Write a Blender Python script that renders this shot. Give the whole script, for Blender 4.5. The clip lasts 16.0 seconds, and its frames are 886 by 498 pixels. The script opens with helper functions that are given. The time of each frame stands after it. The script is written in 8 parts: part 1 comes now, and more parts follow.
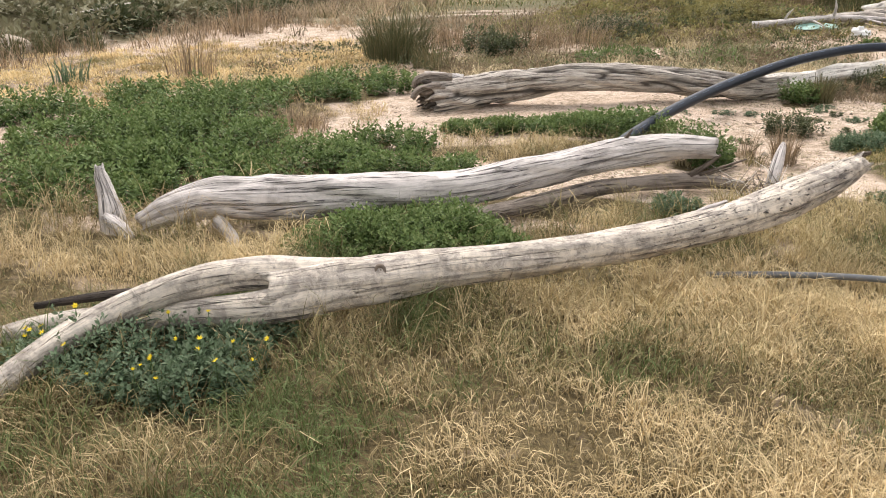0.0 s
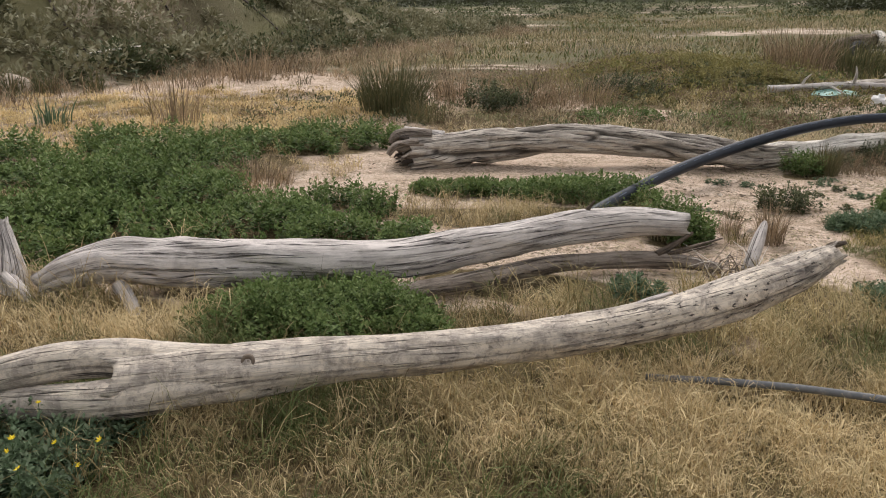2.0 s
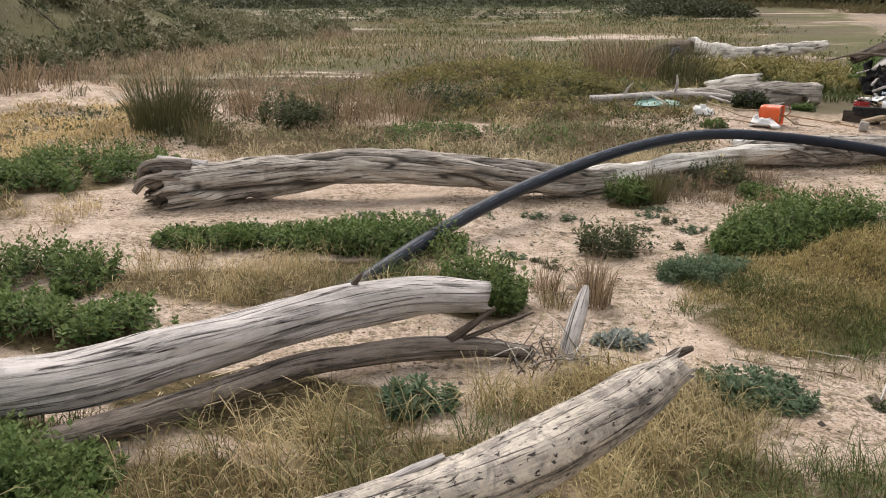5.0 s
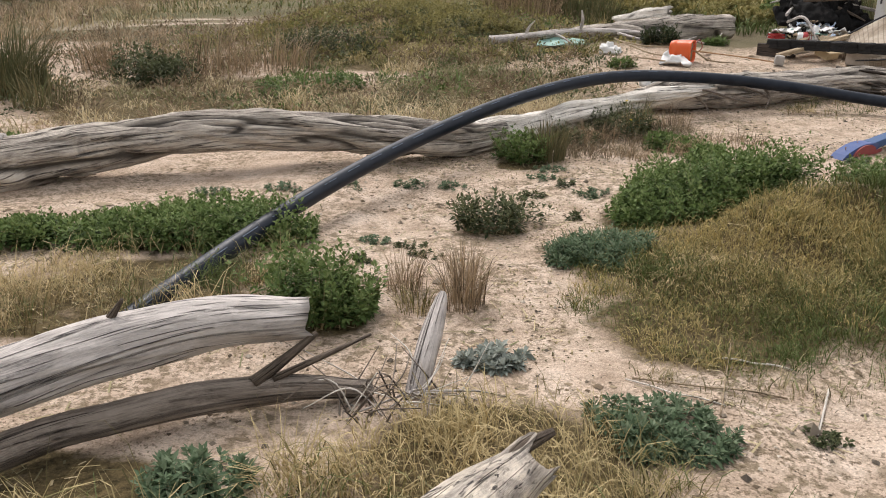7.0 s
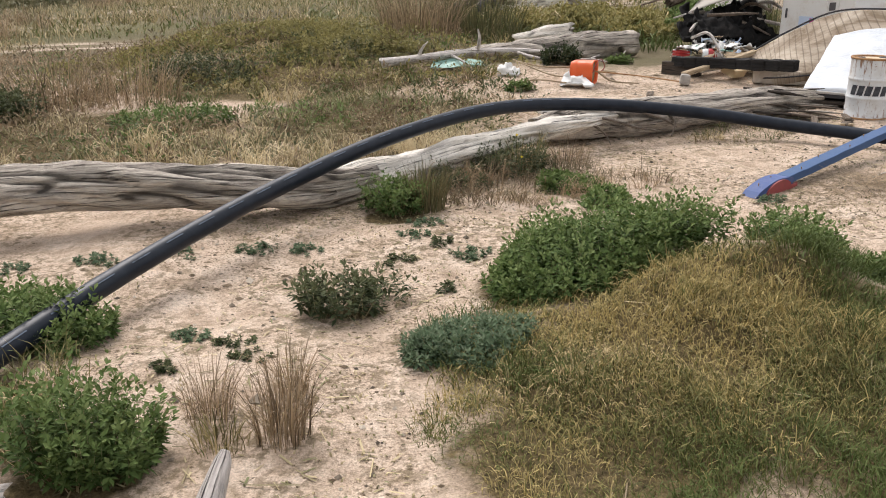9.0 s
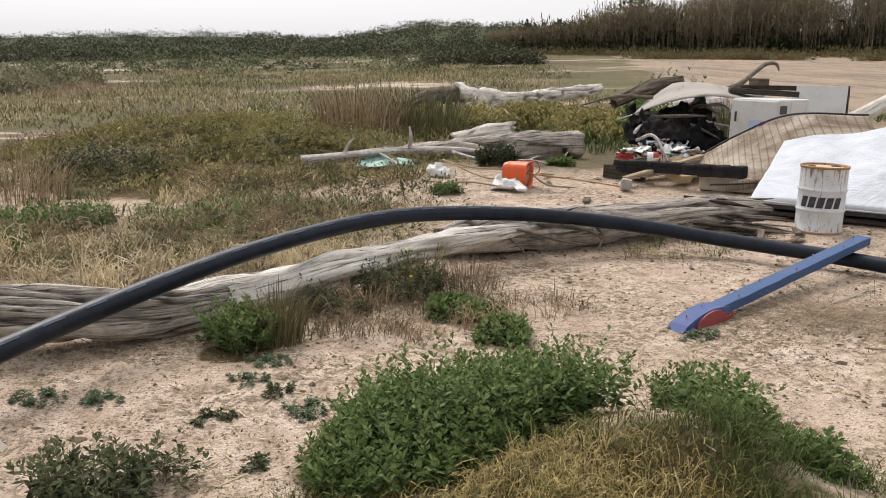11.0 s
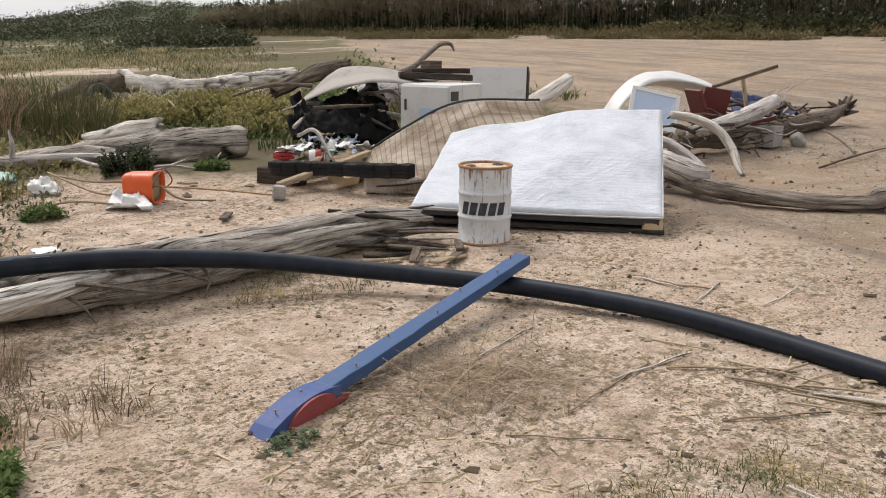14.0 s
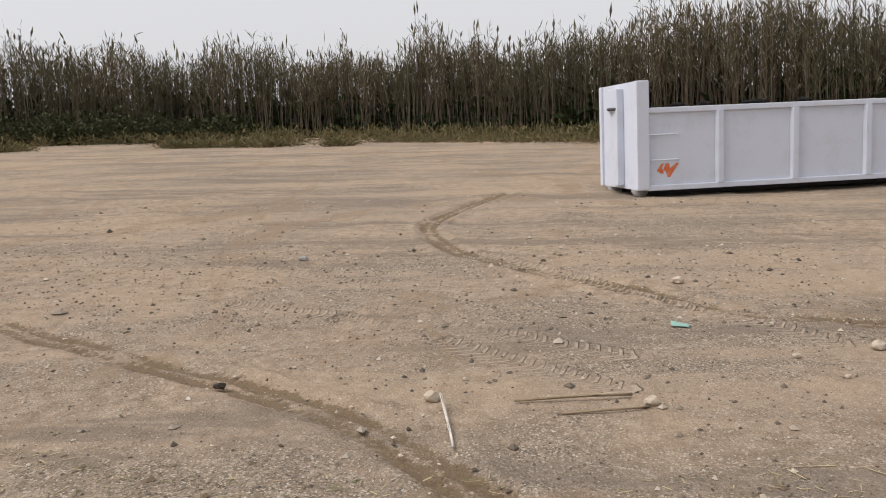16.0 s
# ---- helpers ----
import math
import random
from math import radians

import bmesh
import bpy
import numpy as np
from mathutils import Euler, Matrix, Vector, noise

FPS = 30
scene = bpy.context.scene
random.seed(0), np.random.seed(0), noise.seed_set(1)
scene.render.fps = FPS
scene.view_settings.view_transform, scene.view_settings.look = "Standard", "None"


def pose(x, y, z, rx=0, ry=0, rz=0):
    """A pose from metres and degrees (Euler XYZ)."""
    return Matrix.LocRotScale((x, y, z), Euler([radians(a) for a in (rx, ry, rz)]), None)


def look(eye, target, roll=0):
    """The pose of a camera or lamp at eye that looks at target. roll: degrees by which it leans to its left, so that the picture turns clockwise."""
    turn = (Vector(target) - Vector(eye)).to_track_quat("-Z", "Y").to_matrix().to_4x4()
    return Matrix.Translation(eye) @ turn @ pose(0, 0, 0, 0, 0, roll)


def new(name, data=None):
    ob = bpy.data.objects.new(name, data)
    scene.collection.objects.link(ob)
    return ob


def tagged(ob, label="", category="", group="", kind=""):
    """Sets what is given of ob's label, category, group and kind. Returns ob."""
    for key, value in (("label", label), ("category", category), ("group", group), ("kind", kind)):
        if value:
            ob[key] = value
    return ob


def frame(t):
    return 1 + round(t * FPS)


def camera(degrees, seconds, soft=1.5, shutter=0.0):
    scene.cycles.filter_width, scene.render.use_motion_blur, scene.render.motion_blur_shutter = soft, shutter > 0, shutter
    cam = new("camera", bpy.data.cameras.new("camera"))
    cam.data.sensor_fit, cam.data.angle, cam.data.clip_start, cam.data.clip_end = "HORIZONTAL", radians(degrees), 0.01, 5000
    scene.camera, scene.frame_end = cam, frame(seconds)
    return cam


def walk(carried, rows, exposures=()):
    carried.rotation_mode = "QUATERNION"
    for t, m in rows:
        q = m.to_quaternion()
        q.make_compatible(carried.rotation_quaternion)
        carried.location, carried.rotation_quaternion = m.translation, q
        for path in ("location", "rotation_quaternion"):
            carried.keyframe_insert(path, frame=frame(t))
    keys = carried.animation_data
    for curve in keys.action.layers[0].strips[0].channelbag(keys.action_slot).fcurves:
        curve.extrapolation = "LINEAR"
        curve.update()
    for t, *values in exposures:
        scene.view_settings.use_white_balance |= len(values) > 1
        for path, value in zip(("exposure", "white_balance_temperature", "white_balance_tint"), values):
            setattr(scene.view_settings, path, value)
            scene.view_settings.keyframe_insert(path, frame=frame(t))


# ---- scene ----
cam = camera(55.0, 16.0, soft=1.0)
PATH = [
    (0, (-0.869, -3.517, 1.825), (-1.339, -1.696, 1.146), -0.5),
    (0.5, (-0.73, -3.366, 1.862), (-1.263, -1.53, 1.275), 0.4),
    (1, (-0.506, -3.18, 1.863), (-1.11, -1.352, 1.319), 1.4),
    (1.5, (-0.41, -3.046, 1.856), (-1.02, -1.223, 1.303), 1.0),
    (2, (-0.417, -2.763, 1.809), (-0.968, -0.927, 1.238), 1.2),
    (2.5, (-0.442, -2.524, 1.845), (-0.971, -0.68, 1.28), 0.6),
    (3, (-0.382, -2.285, 1.814), (-0.9, -0.434, 1.262), -0.2),
    (3.5, (-0.267, -1.984, 1.82), (-0.757, -0.126, 1.266), 0.7),
    (4, (-0.233, -1.762, 1.817), (-0.654, 0.113, 1.264), 1.7),
    (4.5, (-0.278, -1.408, 1.811), (-0.579, 0.491, 1.26), 2.0),
    (7, (0.117, 0.165, 1.695), (0.095, 2.048, 1.022), 0.7),
    (7.5, (0.213, 0.424, 1.709), (0.217, 2.288, 0.984), 0.1),
    (8, (0.261, 0.737, 1.687), (0.384, 2.602, 0.976), -0.8),
    (8.5, (0.391, 0.983, 1.697), (0.577, 2.854, 1.015), -0.7),
    (9, (0.55, 1.208, 1.706), (0.699, 3.096, 1.064), 0.1),
    (11.5, (1.467, 2.52, 1.637), (1.722, 4.461, 1.231), 2.7),
    (12, (1.624, 2.786, 1.642), (2.09, 4.685, 1.224), 1.7),
    (12.5, (1.845, 2.955, 1.657), (2.38, 4.831, 1.213), 0.8),
    (13, (2.095, 3.168, 1.673), (2.633, 5.042, 1.229), 1.1),
    (13.5, (2.315, 3.38, 1.668), (2.958, 5.217, 1.205), 0.9),
    (14, (2.573, 3.629, 1.683), (3.354, 5.41, 1.219), 0.6),
    (14.5, (2.918, 3.734, 1.715), (3.777, 5.491, 1.296), 0.3),
    (15, (3.148, 3.804, 1.742), (4.385, 5.336, 1.393), -0.5),
    (15.2, (3.237, 3.85, 1.756), (4.686, 5.19, 1.431), -0.9),
    (15.3, (3.282, 3.867, 1.761), (4.834, 5.087, 1.445), -1.2),
    (15.6, (3.392, 3.894, 1.78), (5.203, 4.689, 1.484), -2.2),
    (15.8, (3.427, 3.881, 1.792), (5.344, 4.378, 1.51), -2.5),
    (16, (3.449, 3.851, 1.805), (5.417, 4.095, 1.545), -2.6),
]
walk(cam, [(t, look(eye, target, roll)) for t, eye, target, roll in PATH],
     exposures=[(0, 0.5), (0.5, 0.15), (1, -0.22), (2, -0.18), (3, -0.1), (4.5, -0.02), (7, 0.03), (8, 0.2), (9, 0.17), (11.5, -0.16), (12.0, -0.27), (12.5, -0.2), (14, -0.15), (15, -0.3), (15.5, -0.36), (16, -0.27)])

# ---- light ----
world = bpy.data.worlds.new("world")
scene.world = world
world.use_nodes = True
wn, wl = world.node_tree.nodes, world.node_tree.links
sky = wn.new("ShaderNodeTexSky")
sky.sky_type = "NISHITA"
sky.sun_disc = False
sky.sun_elevation, sky.sun_rotation = radians(52), radians(-20)
sky.air_density, sky.dust_density, sky.ozone_density = 1.0, 4.0, 1.0
haze = wn.new("ShaderNodeHueSaturation")
haze.inputs["Saturation"].default_value = 0.3
wl.new(sky.outputs[0], haze.inputs["Color"])
veil = wn.new("ShaderNodeMix")  # thin white cloud over the whole sky
veil.data_type = "RGBA"
veil.inputs[0].default_value = 0.62
veil.inputs[7].default_value = (7.95, 7.85, 8.15, 1)
wl.new(haze.outputs[0], veil.inputs[6])
wl.new(veil.outputs[2], wn["Background"].inputs["Color"])
wn["Background"].inputs["Strength"].default_value = 0.142
sun = new("sun", bpy.data.lights.new("sun", "SUN"))
sun.data.energy, sun.data.angle, sun.data.color = 2.9, radians(32), (1.0, 0.93, 0.90)
sun.matrix_world = look((-3.4, 9.4, 12.8), (0, 0, 0))


# ---- materials ----

class Nodes:
    """A small builder of node trees."""

    def __init__(self, name):
        self.m = bpy.data.materials.new(name)
        self.m.use_nodes = True
        self.t = self.m.node_tree
        self.b = self.t.nodes["Principled BSDF"]

    def node(self, kind, **inputs):
        n = self.t.nodes.new(kind)
        for key, value in inputs.items():
            self.put(n.inputs[key.replace("_", " ")], value)
        return n

    def put(self, sock, value):
        if isinstance(value, bpy.types.NodeSocket):
            self.t.links.new(value, sock)
        else:
            sock.default_value = value

    def coord(self, which="Object", scale=(1, 1, 1)):
        c = self.t.nodes.new("ShaderNodeTexCoord").outputs[which]
        n = self.t.nodes.new("ShaderNodeMapping")
        self.put(n.inputs["Vector"], c)
        n.inputs["Scale"].default_value = scale
        return n.outputs[0]

    def noise(self, scale, detail=4.0, vector=None, rough=0.55, distort=0.0):
        n = self.node("ShaderNodeTexNoise", Scale=scale, Detail=detail, Roughness=rough, Distortion=distort)
        if vector is not None:
            self.put(n.inputs["Vector"], vector)
        return n.outputs[0]

    def ramp(self, fac, *stops):
        n = self.t.nodes.new("ShaderNodeValToRGB")
        e = n.color_ramp.elements
        while len(e) < len(stops):
            e.new(0.5)
        for i, (p, c) in enumerate(stops):
            e[i].position = p
            e[i].color = (*c, 1) if isinstance(c, tuple) else (c, c, c, 1)
        self.put(n.inputs[0], fac)
        return n.outputs[0]

    def mix(self, fac, a, b, how="MIX"):
        n = self.t.nodes.new("ShaderNodeMix")
        n.data_type, n.blend_type = "RGBA", how
        self.put(n.inputs[0], fac)
        self.put(n.inputs[6], (*a, 1) if isinstance(a, tuple) else a)
        self.put(n.inputs[7], (*b, 1) if isinstance(b, tuple) else b)
        return n.outputs[2]

    def math(self, how, a, b=0.0, clamp=False):
        n = self.t.nodes.new("ShaderNodeMath")
        n.operation, n.use_clamp = how, clamp
        self.put(n.inputs[0], a)
        self.put(n.inputs[1], b)
        return n.outputs[0]

    def attr(self, name):
        n = self.t.nodes.new("ShaderNodeAttribute")
        n.attribute_name = name
        return n.outputs["Fac"]

    def rand(self):
        return self.t.nodes.new("ShaderNodeObjectInfo").outputs["Random"]

    def done(self, color, rough=0.8, metal=0.0, bump=None, strength=0.4, distance=0.01, spec=0.3):
        self.put(self.b.inputs["Base Color"], (*color, 1) if isinstance(color, tuple) else color)
        self.put(self.b.inputs["Roughness"], rough)
        self.put(self.b.inputs["Metallic"], metal)
        self.put(self.b.inputs["Specular IOR Level"], spec)
        if bump is not None:
            n = self.node("ShaderNodeBump", Strength=strength, Distance=distance, Height=bump)
            self.t.links.new(n.outputs[0], self.b.inputs["Normal"])
        return self.m


def wood_material(name, pale, mid, dark, pits=0.0, crack=1.0, grainy=0.55, relief=0.02):
    n = Nodes(name)
    grain = n.noise(1.0, 6, n.coord("UV", (130, 6, 1)), 0.75, 0.6)
    streak = n.noise(1.0, 5, n.coord("UV", (26, 2.2, 1)), 0.72, 1.2)
    patch = n.noise(1.0, 6, n.coord("UV", (6, 2.8, 1)), 0.72, 0.9)
    tone = n.math("ADD", n.math("MULTIPLY", grain, grainy), n.math("MULTIPLY", streak, 1 - grainy))
    tone = n.math("ADD", n.math("MULTIPLY", tone, 0.6), n.math("MULTIPLY", patch, 0.4))
    col = n.ramp(tone, (0.37, dark), (0.455, mid), (0.54, pale))
    stain = n.noise(2.4, 5, n.coord("Object"), 0.65)
    col = n.mix(n.ramp(stain, (0.50, 0.0), (0.62, 0.45)), col, n.mix(1.0, col, (0.62, 0.61, 0.60), "MULTIPLY"))
    fine = n.noise(1.0, 2, n.coord("UV", (19, 0.55, 1)), 0.5, 1.4)
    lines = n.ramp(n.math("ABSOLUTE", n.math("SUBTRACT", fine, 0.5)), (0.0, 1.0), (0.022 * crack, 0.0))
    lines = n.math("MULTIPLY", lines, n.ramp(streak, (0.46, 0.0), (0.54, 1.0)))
    # mesh furrows also darken the colour, painting the shade inside the clefts
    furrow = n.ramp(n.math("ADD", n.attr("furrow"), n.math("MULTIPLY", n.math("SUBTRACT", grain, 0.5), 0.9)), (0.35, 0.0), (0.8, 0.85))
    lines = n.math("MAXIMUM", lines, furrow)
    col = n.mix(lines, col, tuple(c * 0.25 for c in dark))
    height = n.math("SUBTRACT", n.math("ADD", n.math("MULTIPLY", grain, 0.6), n.math("MULTIPLY", streak, 0.6)), lines)
    if pits:
        spots = n.noise(1.0, 3, n.coord("UV", (58, 24, 1)), 0.6, 0.6)
        length = n.node("ShaderNodeSeparateXYZ", Vector=n.coord("UV")).outputs[1]
        zone = n.math("ADD", n.math("MULTIPLY", length, 0.25), n.math("MULTIPLY", n.noise(2.6, 2, n.coord("Object")), 0.6))
        p = n.math("MULTIPLY", n.ramp(spots, (0.61, 0.0), (0.65, 1.0)), n.ramp(zone, (0.66, 0.0), (0.9, pits)))
        flake = n.math("MULTIPLY", n.ramp(n.noise(1.0, 4, n.coord("UV", (16, 3.6, 1)), 0.7, 0.8), (0.60, 0.0), (0.635, 1.0)), n.ramp(zone, (0.8, 0.0), (0.98, pits)))
        p = n.math("MAXIMUM", p, n.math("MULTIPLY", flake, 0.5))
        # grey lichen-like weathering and small dark flecks over the bare wood
        mottle = n.ramp(n.noise(11, 6, n.coord("Object"), 0.78, 0.4), (0.46, 0.0), (0.58, 0.9))
        col = n.mix(mottle, col, n.mix(1.0, col, (0.56, 0.55, 0.56), "MULTIPLY"))
        fleck = n.ramp(n.noise(1.0, 3, n.coord("UV", (95, 40, 1)), 0.6, 0.5), (0.60, 0.0), (0.66, 0.75))
        col = n.mix(n.math("MULTIPLY", fleck, mottle), col, tuple(c * 0.4 for c in dark))
        col = n.mix(p, col, tuple(c * 0.35 for c in dark))
        height = n.math("SUBTRACT", height, p)
    return n.done(col, 0.85, bump=height, strength=1.0, distance=relief, spec=0.2)


WOOD_PALE = wood_material("bleached_wood", (0.76, 0.67, 0.55), (0.55, 0.49, 0.415), (0.24, 0.218, 0.20), pits=1.0, crack=0.9, grainy=0.3, relief=0.010)
WOOD_GREY = wood_material("grey_weathered_wood", (0.73, 0.67, 0.62), (0.51, 0.465, 0.43), (0.15, 0.136, 0.127), crack=2.0, grainy=0.5, relief=0.012)
WOOD_ROUGH = wood_material("furrowed_weathered_wood", (0.68, 0.61, 0.52), (0.40, 0.35, 0.30), (0.09, 0.076, 0.064), crack=2.4)
WOOD_BROWN = wood_material("brown_driftwood", (0.25, 0.20, 0.155), (0.14, 0.11, 0.085), (0.05, 0.04, 0.032), crack=1.5)
WOOD_MID = wood_material("grey_brown_driftwood", (0.38, 0.32, 0.265), (0.225, 0.187, 0.153), (0.065, 0.053, 0.043), crack=1.8)
WOOD_BONE = wood_material("bone_white_driftwood", (0.86, 0.81, 0.73), (0.70, 0.645, 0.565), (0.30, 0.26, 0.22), crack=1.3, grainy=0.45, relief=0.014)
WOOD_BURNT = wood_material("charred_wood", (0.035, 0.033, 0.032), (0.02, 0.02, 0.02), (0.008, 0.008, 0.008), crack=2.0)
WOOD_DARK = wood_material("dark_wet_wood", (0.10, 0.08, 0.065), (0.055, 0.045, 0.037), (0.022, 0.018, 0.015), crack=1.5)
WOOD_STRAW = wood_material("straw_coloured_cane", (0.66, 0.54, 0.37), (0.53, 0.42, 0.28), (0.34, 0.26, 0.17), crack=0.4)
WOOD_PLANK = wood_material("raw_sawn_timber", (0.50, 0.40, 0.27), (0.38, 0.29, 0.19), (0.20, 0.15, 0.10), crack=0.5)


def foliage_material(name, a, b, c, rough=0.55, straw=False):
    """Three tints, told apart leaf by leaf by the mesh's own tint attribute."""
    n = Nodes(name)
    dim = tuple(v * 0.34 for v in b)
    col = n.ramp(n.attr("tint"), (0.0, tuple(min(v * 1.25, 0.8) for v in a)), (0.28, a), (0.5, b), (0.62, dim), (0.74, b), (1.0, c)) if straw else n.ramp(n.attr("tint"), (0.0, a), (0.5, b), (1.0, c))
    big = n.noise(1.7, 2, n.coord("Object"))
    col = n.mix(n.ramp(big, (0.35, 0.0), (0.7, 0.45)), col, n.mix(1.0, col, (0.6, 0.62, 0.55), "MULTIPLY"))
    m = n.done(col, rough, spec=0.1)
    tr = n.node("ShaderNodeBsdfTranslucent", Color=col)
    add = n.node("ShaderNodeMixShader", Fac=0.12)
    n.t.links.new(n.b.outputs[0], add.inputs[1])
    n.t.links.new(tr.outputs[0], add.inputs[2])
    n.t.links.new(add.outputs[0], n.t.nodes["Material Output"].inputs[0])
    return m


GRASS_DRY = foliage_material("dry_grass", (0.53, 0.415, 0.235), (0.32, 0.245, 0.12), (0.115, 0.145, 0.05), straw=True)
GRASS_MIXED = foliage_material("half_green_grass", (0.44, 0.35, 0.185), (0.245, 0.215, 0.093), (0.11, 0.142, 0.048), straw=True)
GRASS_OLIVE = foliage_material("olive_weeds", (0.50, 0.41, 0.255), (0.335, 0.29, 0.16), (0.185, 0.205, 0.09), straw=True)
GRASS_TURF = foliage_material("matted_turf", (0.43, 0.34, 0.15), (0.205, 0.195, 0.072), (0.10, 0.13, 0.04), straw=True)
GRASS_BLOND = foliage_material("blond_dry_grass", (0.66, 0.50, 0.27), (0.52, 0.385, 0.185), (0.33, 0.285, 0.13), straw=True)
GRASS_BROWN = foliage_material("brown_stalks", (0.40, 0.30, 0.195), (0.27, 0.20, 0.13), (0.19, 0.155, 0.095), straw=True)
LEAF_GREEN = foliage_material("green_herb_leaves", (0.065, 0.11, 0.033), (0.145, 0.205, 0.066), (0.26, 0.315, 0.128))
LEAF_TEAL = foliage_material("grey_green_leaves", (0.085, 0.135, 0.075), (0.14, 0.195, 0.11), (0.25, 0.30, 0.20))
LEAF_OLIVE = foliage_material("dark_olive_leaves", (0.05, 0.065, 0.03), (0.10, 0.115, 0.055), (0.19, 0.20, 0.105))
LEAF_SILVER = foliage_material("silver_grey_leaves", (0.20, 0.23, 0.20), (0.36, 0.39, 0.35), (0.52, 0.54, 0.49))
LEAF_YELLOW = foliage_material("yellow_green_mat", (0.16, 0.15, 0.055), (0.30, 0.27, 0.105), (0.42, 0.35, 0.155))
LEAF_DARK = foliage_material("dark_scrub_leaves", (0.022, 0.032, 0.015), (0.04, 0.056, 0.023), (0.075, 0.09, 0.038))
LEAF_HILL = foliage_material("hill_scrub_leaves", (0.055, 0.06, 0.032), (0.075, 0.082, 0.043), (0.105, 0.11, 0.06))
LEAF_DUNE = foliage_material("dune_scrub_leaves", (0.13, 0.13, 0.07), (0.25, 0.235, 0.14), (0.40, 0.37, 0.25))
REED = foliage_material("reeds", (0.27, 0.22, 0.14), (0.145, 0.122, 0.078), (0.10, 0.102, 0.055))
REED_STEM = foliage_material("reed_stems", (0.23, 0.185, 0.135), (0.135, 0.107, 0.077), (0.085, 0.07, 0.052))
VERGE = foliage_material("verge_grass", (0.30, 0.23, 0.13), (0.19, 0.16, 0.08), (0.125, 0.125, 0.055))
RUSH = foliage_material("rushes", (0.26, 0.205, 0.11), (0.15, 0.14, 0.07), (0.085, 0.10, 0.045))
FLOWER = Nodes("yellow_petals").done((0.75, 0.58, 0.03), 0.6)


def ground_material():
    n = Nodes("ground")
    at = n.coord("Object")
    big, mid, fine = n.noise(0.55, 4, at), n.noise(4.5, 5, at, 0.65), n.noise(46, 5, at, 0.7)
    cell = n.node("ShaderNodeTexVoronoi", Scale=85.0, Vector=at)
    cell.inputs["Randomness"].default_value = 1.0
    grain = n.node("ShaderNodeSeparateColor", Color=cell.outputs["Color"]).outputs[0]
    sand = n.ramp(mid, (0.32, (0.43, 0.325, 0.24)), (0.5, (0.62, 0.49, 0.38)), (0.66, (0.75, 0.62, 0.505)))
    sand = n.mix(n.ramp(big, (0.4, 0.0), (0.7, 0.5)), sand, (0.56, 0.43, 0.32))
    litter = n.ramp(n.noise(19, 4, at, 0.7), (0.48, 0.0), (0.57, 0.85))
    patchy = n.ramp(n.noise(1.9, 3, at), (0.38, 0.0), (0.56, 1.0))
    sand = n.mix(n.math("MULTIPLY", litter, patchy), sand, (0.23, 0.18, 0.115))
    crumbs = n.ramp(n.noise(58, 3, at, 0.6), (0.545, 0.0), (0.61, 0.9))
    sand = n.mix(n.math("MULTIPLY", crumbs, n.ramp(n.noise(1.1, 3, at), (0.38, 0.15), (0.6, 1.0))), sand, (0.17, 0.125, 0.08))
    # the yard: packed dirt, greyer where gravel lies on it, swept into bands by wheels
    dirt = n.ramp(n.noise(7, 6, at, 0.7), (0.3, (0.24, 0.18, 0.12)), (0.5, (0.365, 0.28, 0.20)), (0.68, (0.48, 0.38, 0.28)))
    loose = n.ramp(n.math("ADD", n.math("MULTIPLY", n.noise(0.33, 5, at, 0.6), 0.75), n.math("MULTIPLY", n.noise(1.6, 4, at), 0.25)), (0.44, 0.0), (0.54, 1.0))
    stones = n.ramp(grain, (0.0, (0.07, 0.06, 0.05)), (0.35, (0.19, 0.158, 0.125)), (0.75, (0.30, 0.255, 0.205)), (1.0, (0.58, 0.51, 0.42)))
    dirt = n.mix(n.math("MULTIPLY", loose, n.ramp(n.noise(30, 3, at), (0.38, 0.25), (0.6, 0.85))), dirt, stones)
    dirt = n.mix(n.ramp(grain, (0.9, 0.0), (0.94, 0.7)), dirt, stones)
    lane = n.coord("Object", (0.9, 0.13, 1))
    bands = n.noise(1.1, 5, lane, 0.65, 0.4)
    dirt = n.mix(n.ramp(bands, (0.52, 0.0), (0.58, 0.5)), dirt, (0.45, 0.345, 0.245))
    dirt = n.mix(n.ramp(bands, (0.40, 0.7), (0.46, 0.0)), dirt, (0.225, 0.185, 0.145))
    wear = n.noise(0.9, 5, n.coord("Object", (0.35, 0.8, 1)), 0.6, 0.8)
    dirt = n.mix(n.ramp(wear, (0.55, 0.0), (0.60, 0.55)), dirt, (0.30, 0.22, 0.145))
    # dry turf floor, darkened further to put the shade between blades into colour
    shaded_thatch = n.ramp(n.noise(30, 4, at, 0.7), (0.3, (0.045, 0.036, 0.018)), (0.62, (0.175, 0.132, 0.066)))
    marsh = n.ramp(n.noise(0.22, 5, n.coord("Object", (0.45, 1.0, 1)), 0.65, 0.6), (0.36, (0.10, 0.083, 0.052)), (0.46, (0.145, 0.12, 0.075)),
                   (0.56, (0.19, 0.153, 0.098)), (0.60, (0.56, 0.455, 0.36)))
    far_green = n.ramp(n.noise(0.12, 4, at), (0.42, 0.0), (0.56, 0.8))
    marsh = n.mix(far_green, marsh, (0.13, 0.125, 0.058))
    marsh = n.mix(n.attr("hill"), marsh, (0.06, 0.07, 0.03))
    edge = n.math("MULTIPLY", n.math("SUBTRACT", mid, 0.5), 0.7)
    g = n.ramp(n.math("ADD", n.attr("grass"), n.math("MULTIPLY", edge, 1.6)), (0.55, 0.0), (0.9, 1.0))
    y = n.ramp(n.math("ADD", n.attr("yard"), edge), (0.35, 0.0), (0.6, 1.0))
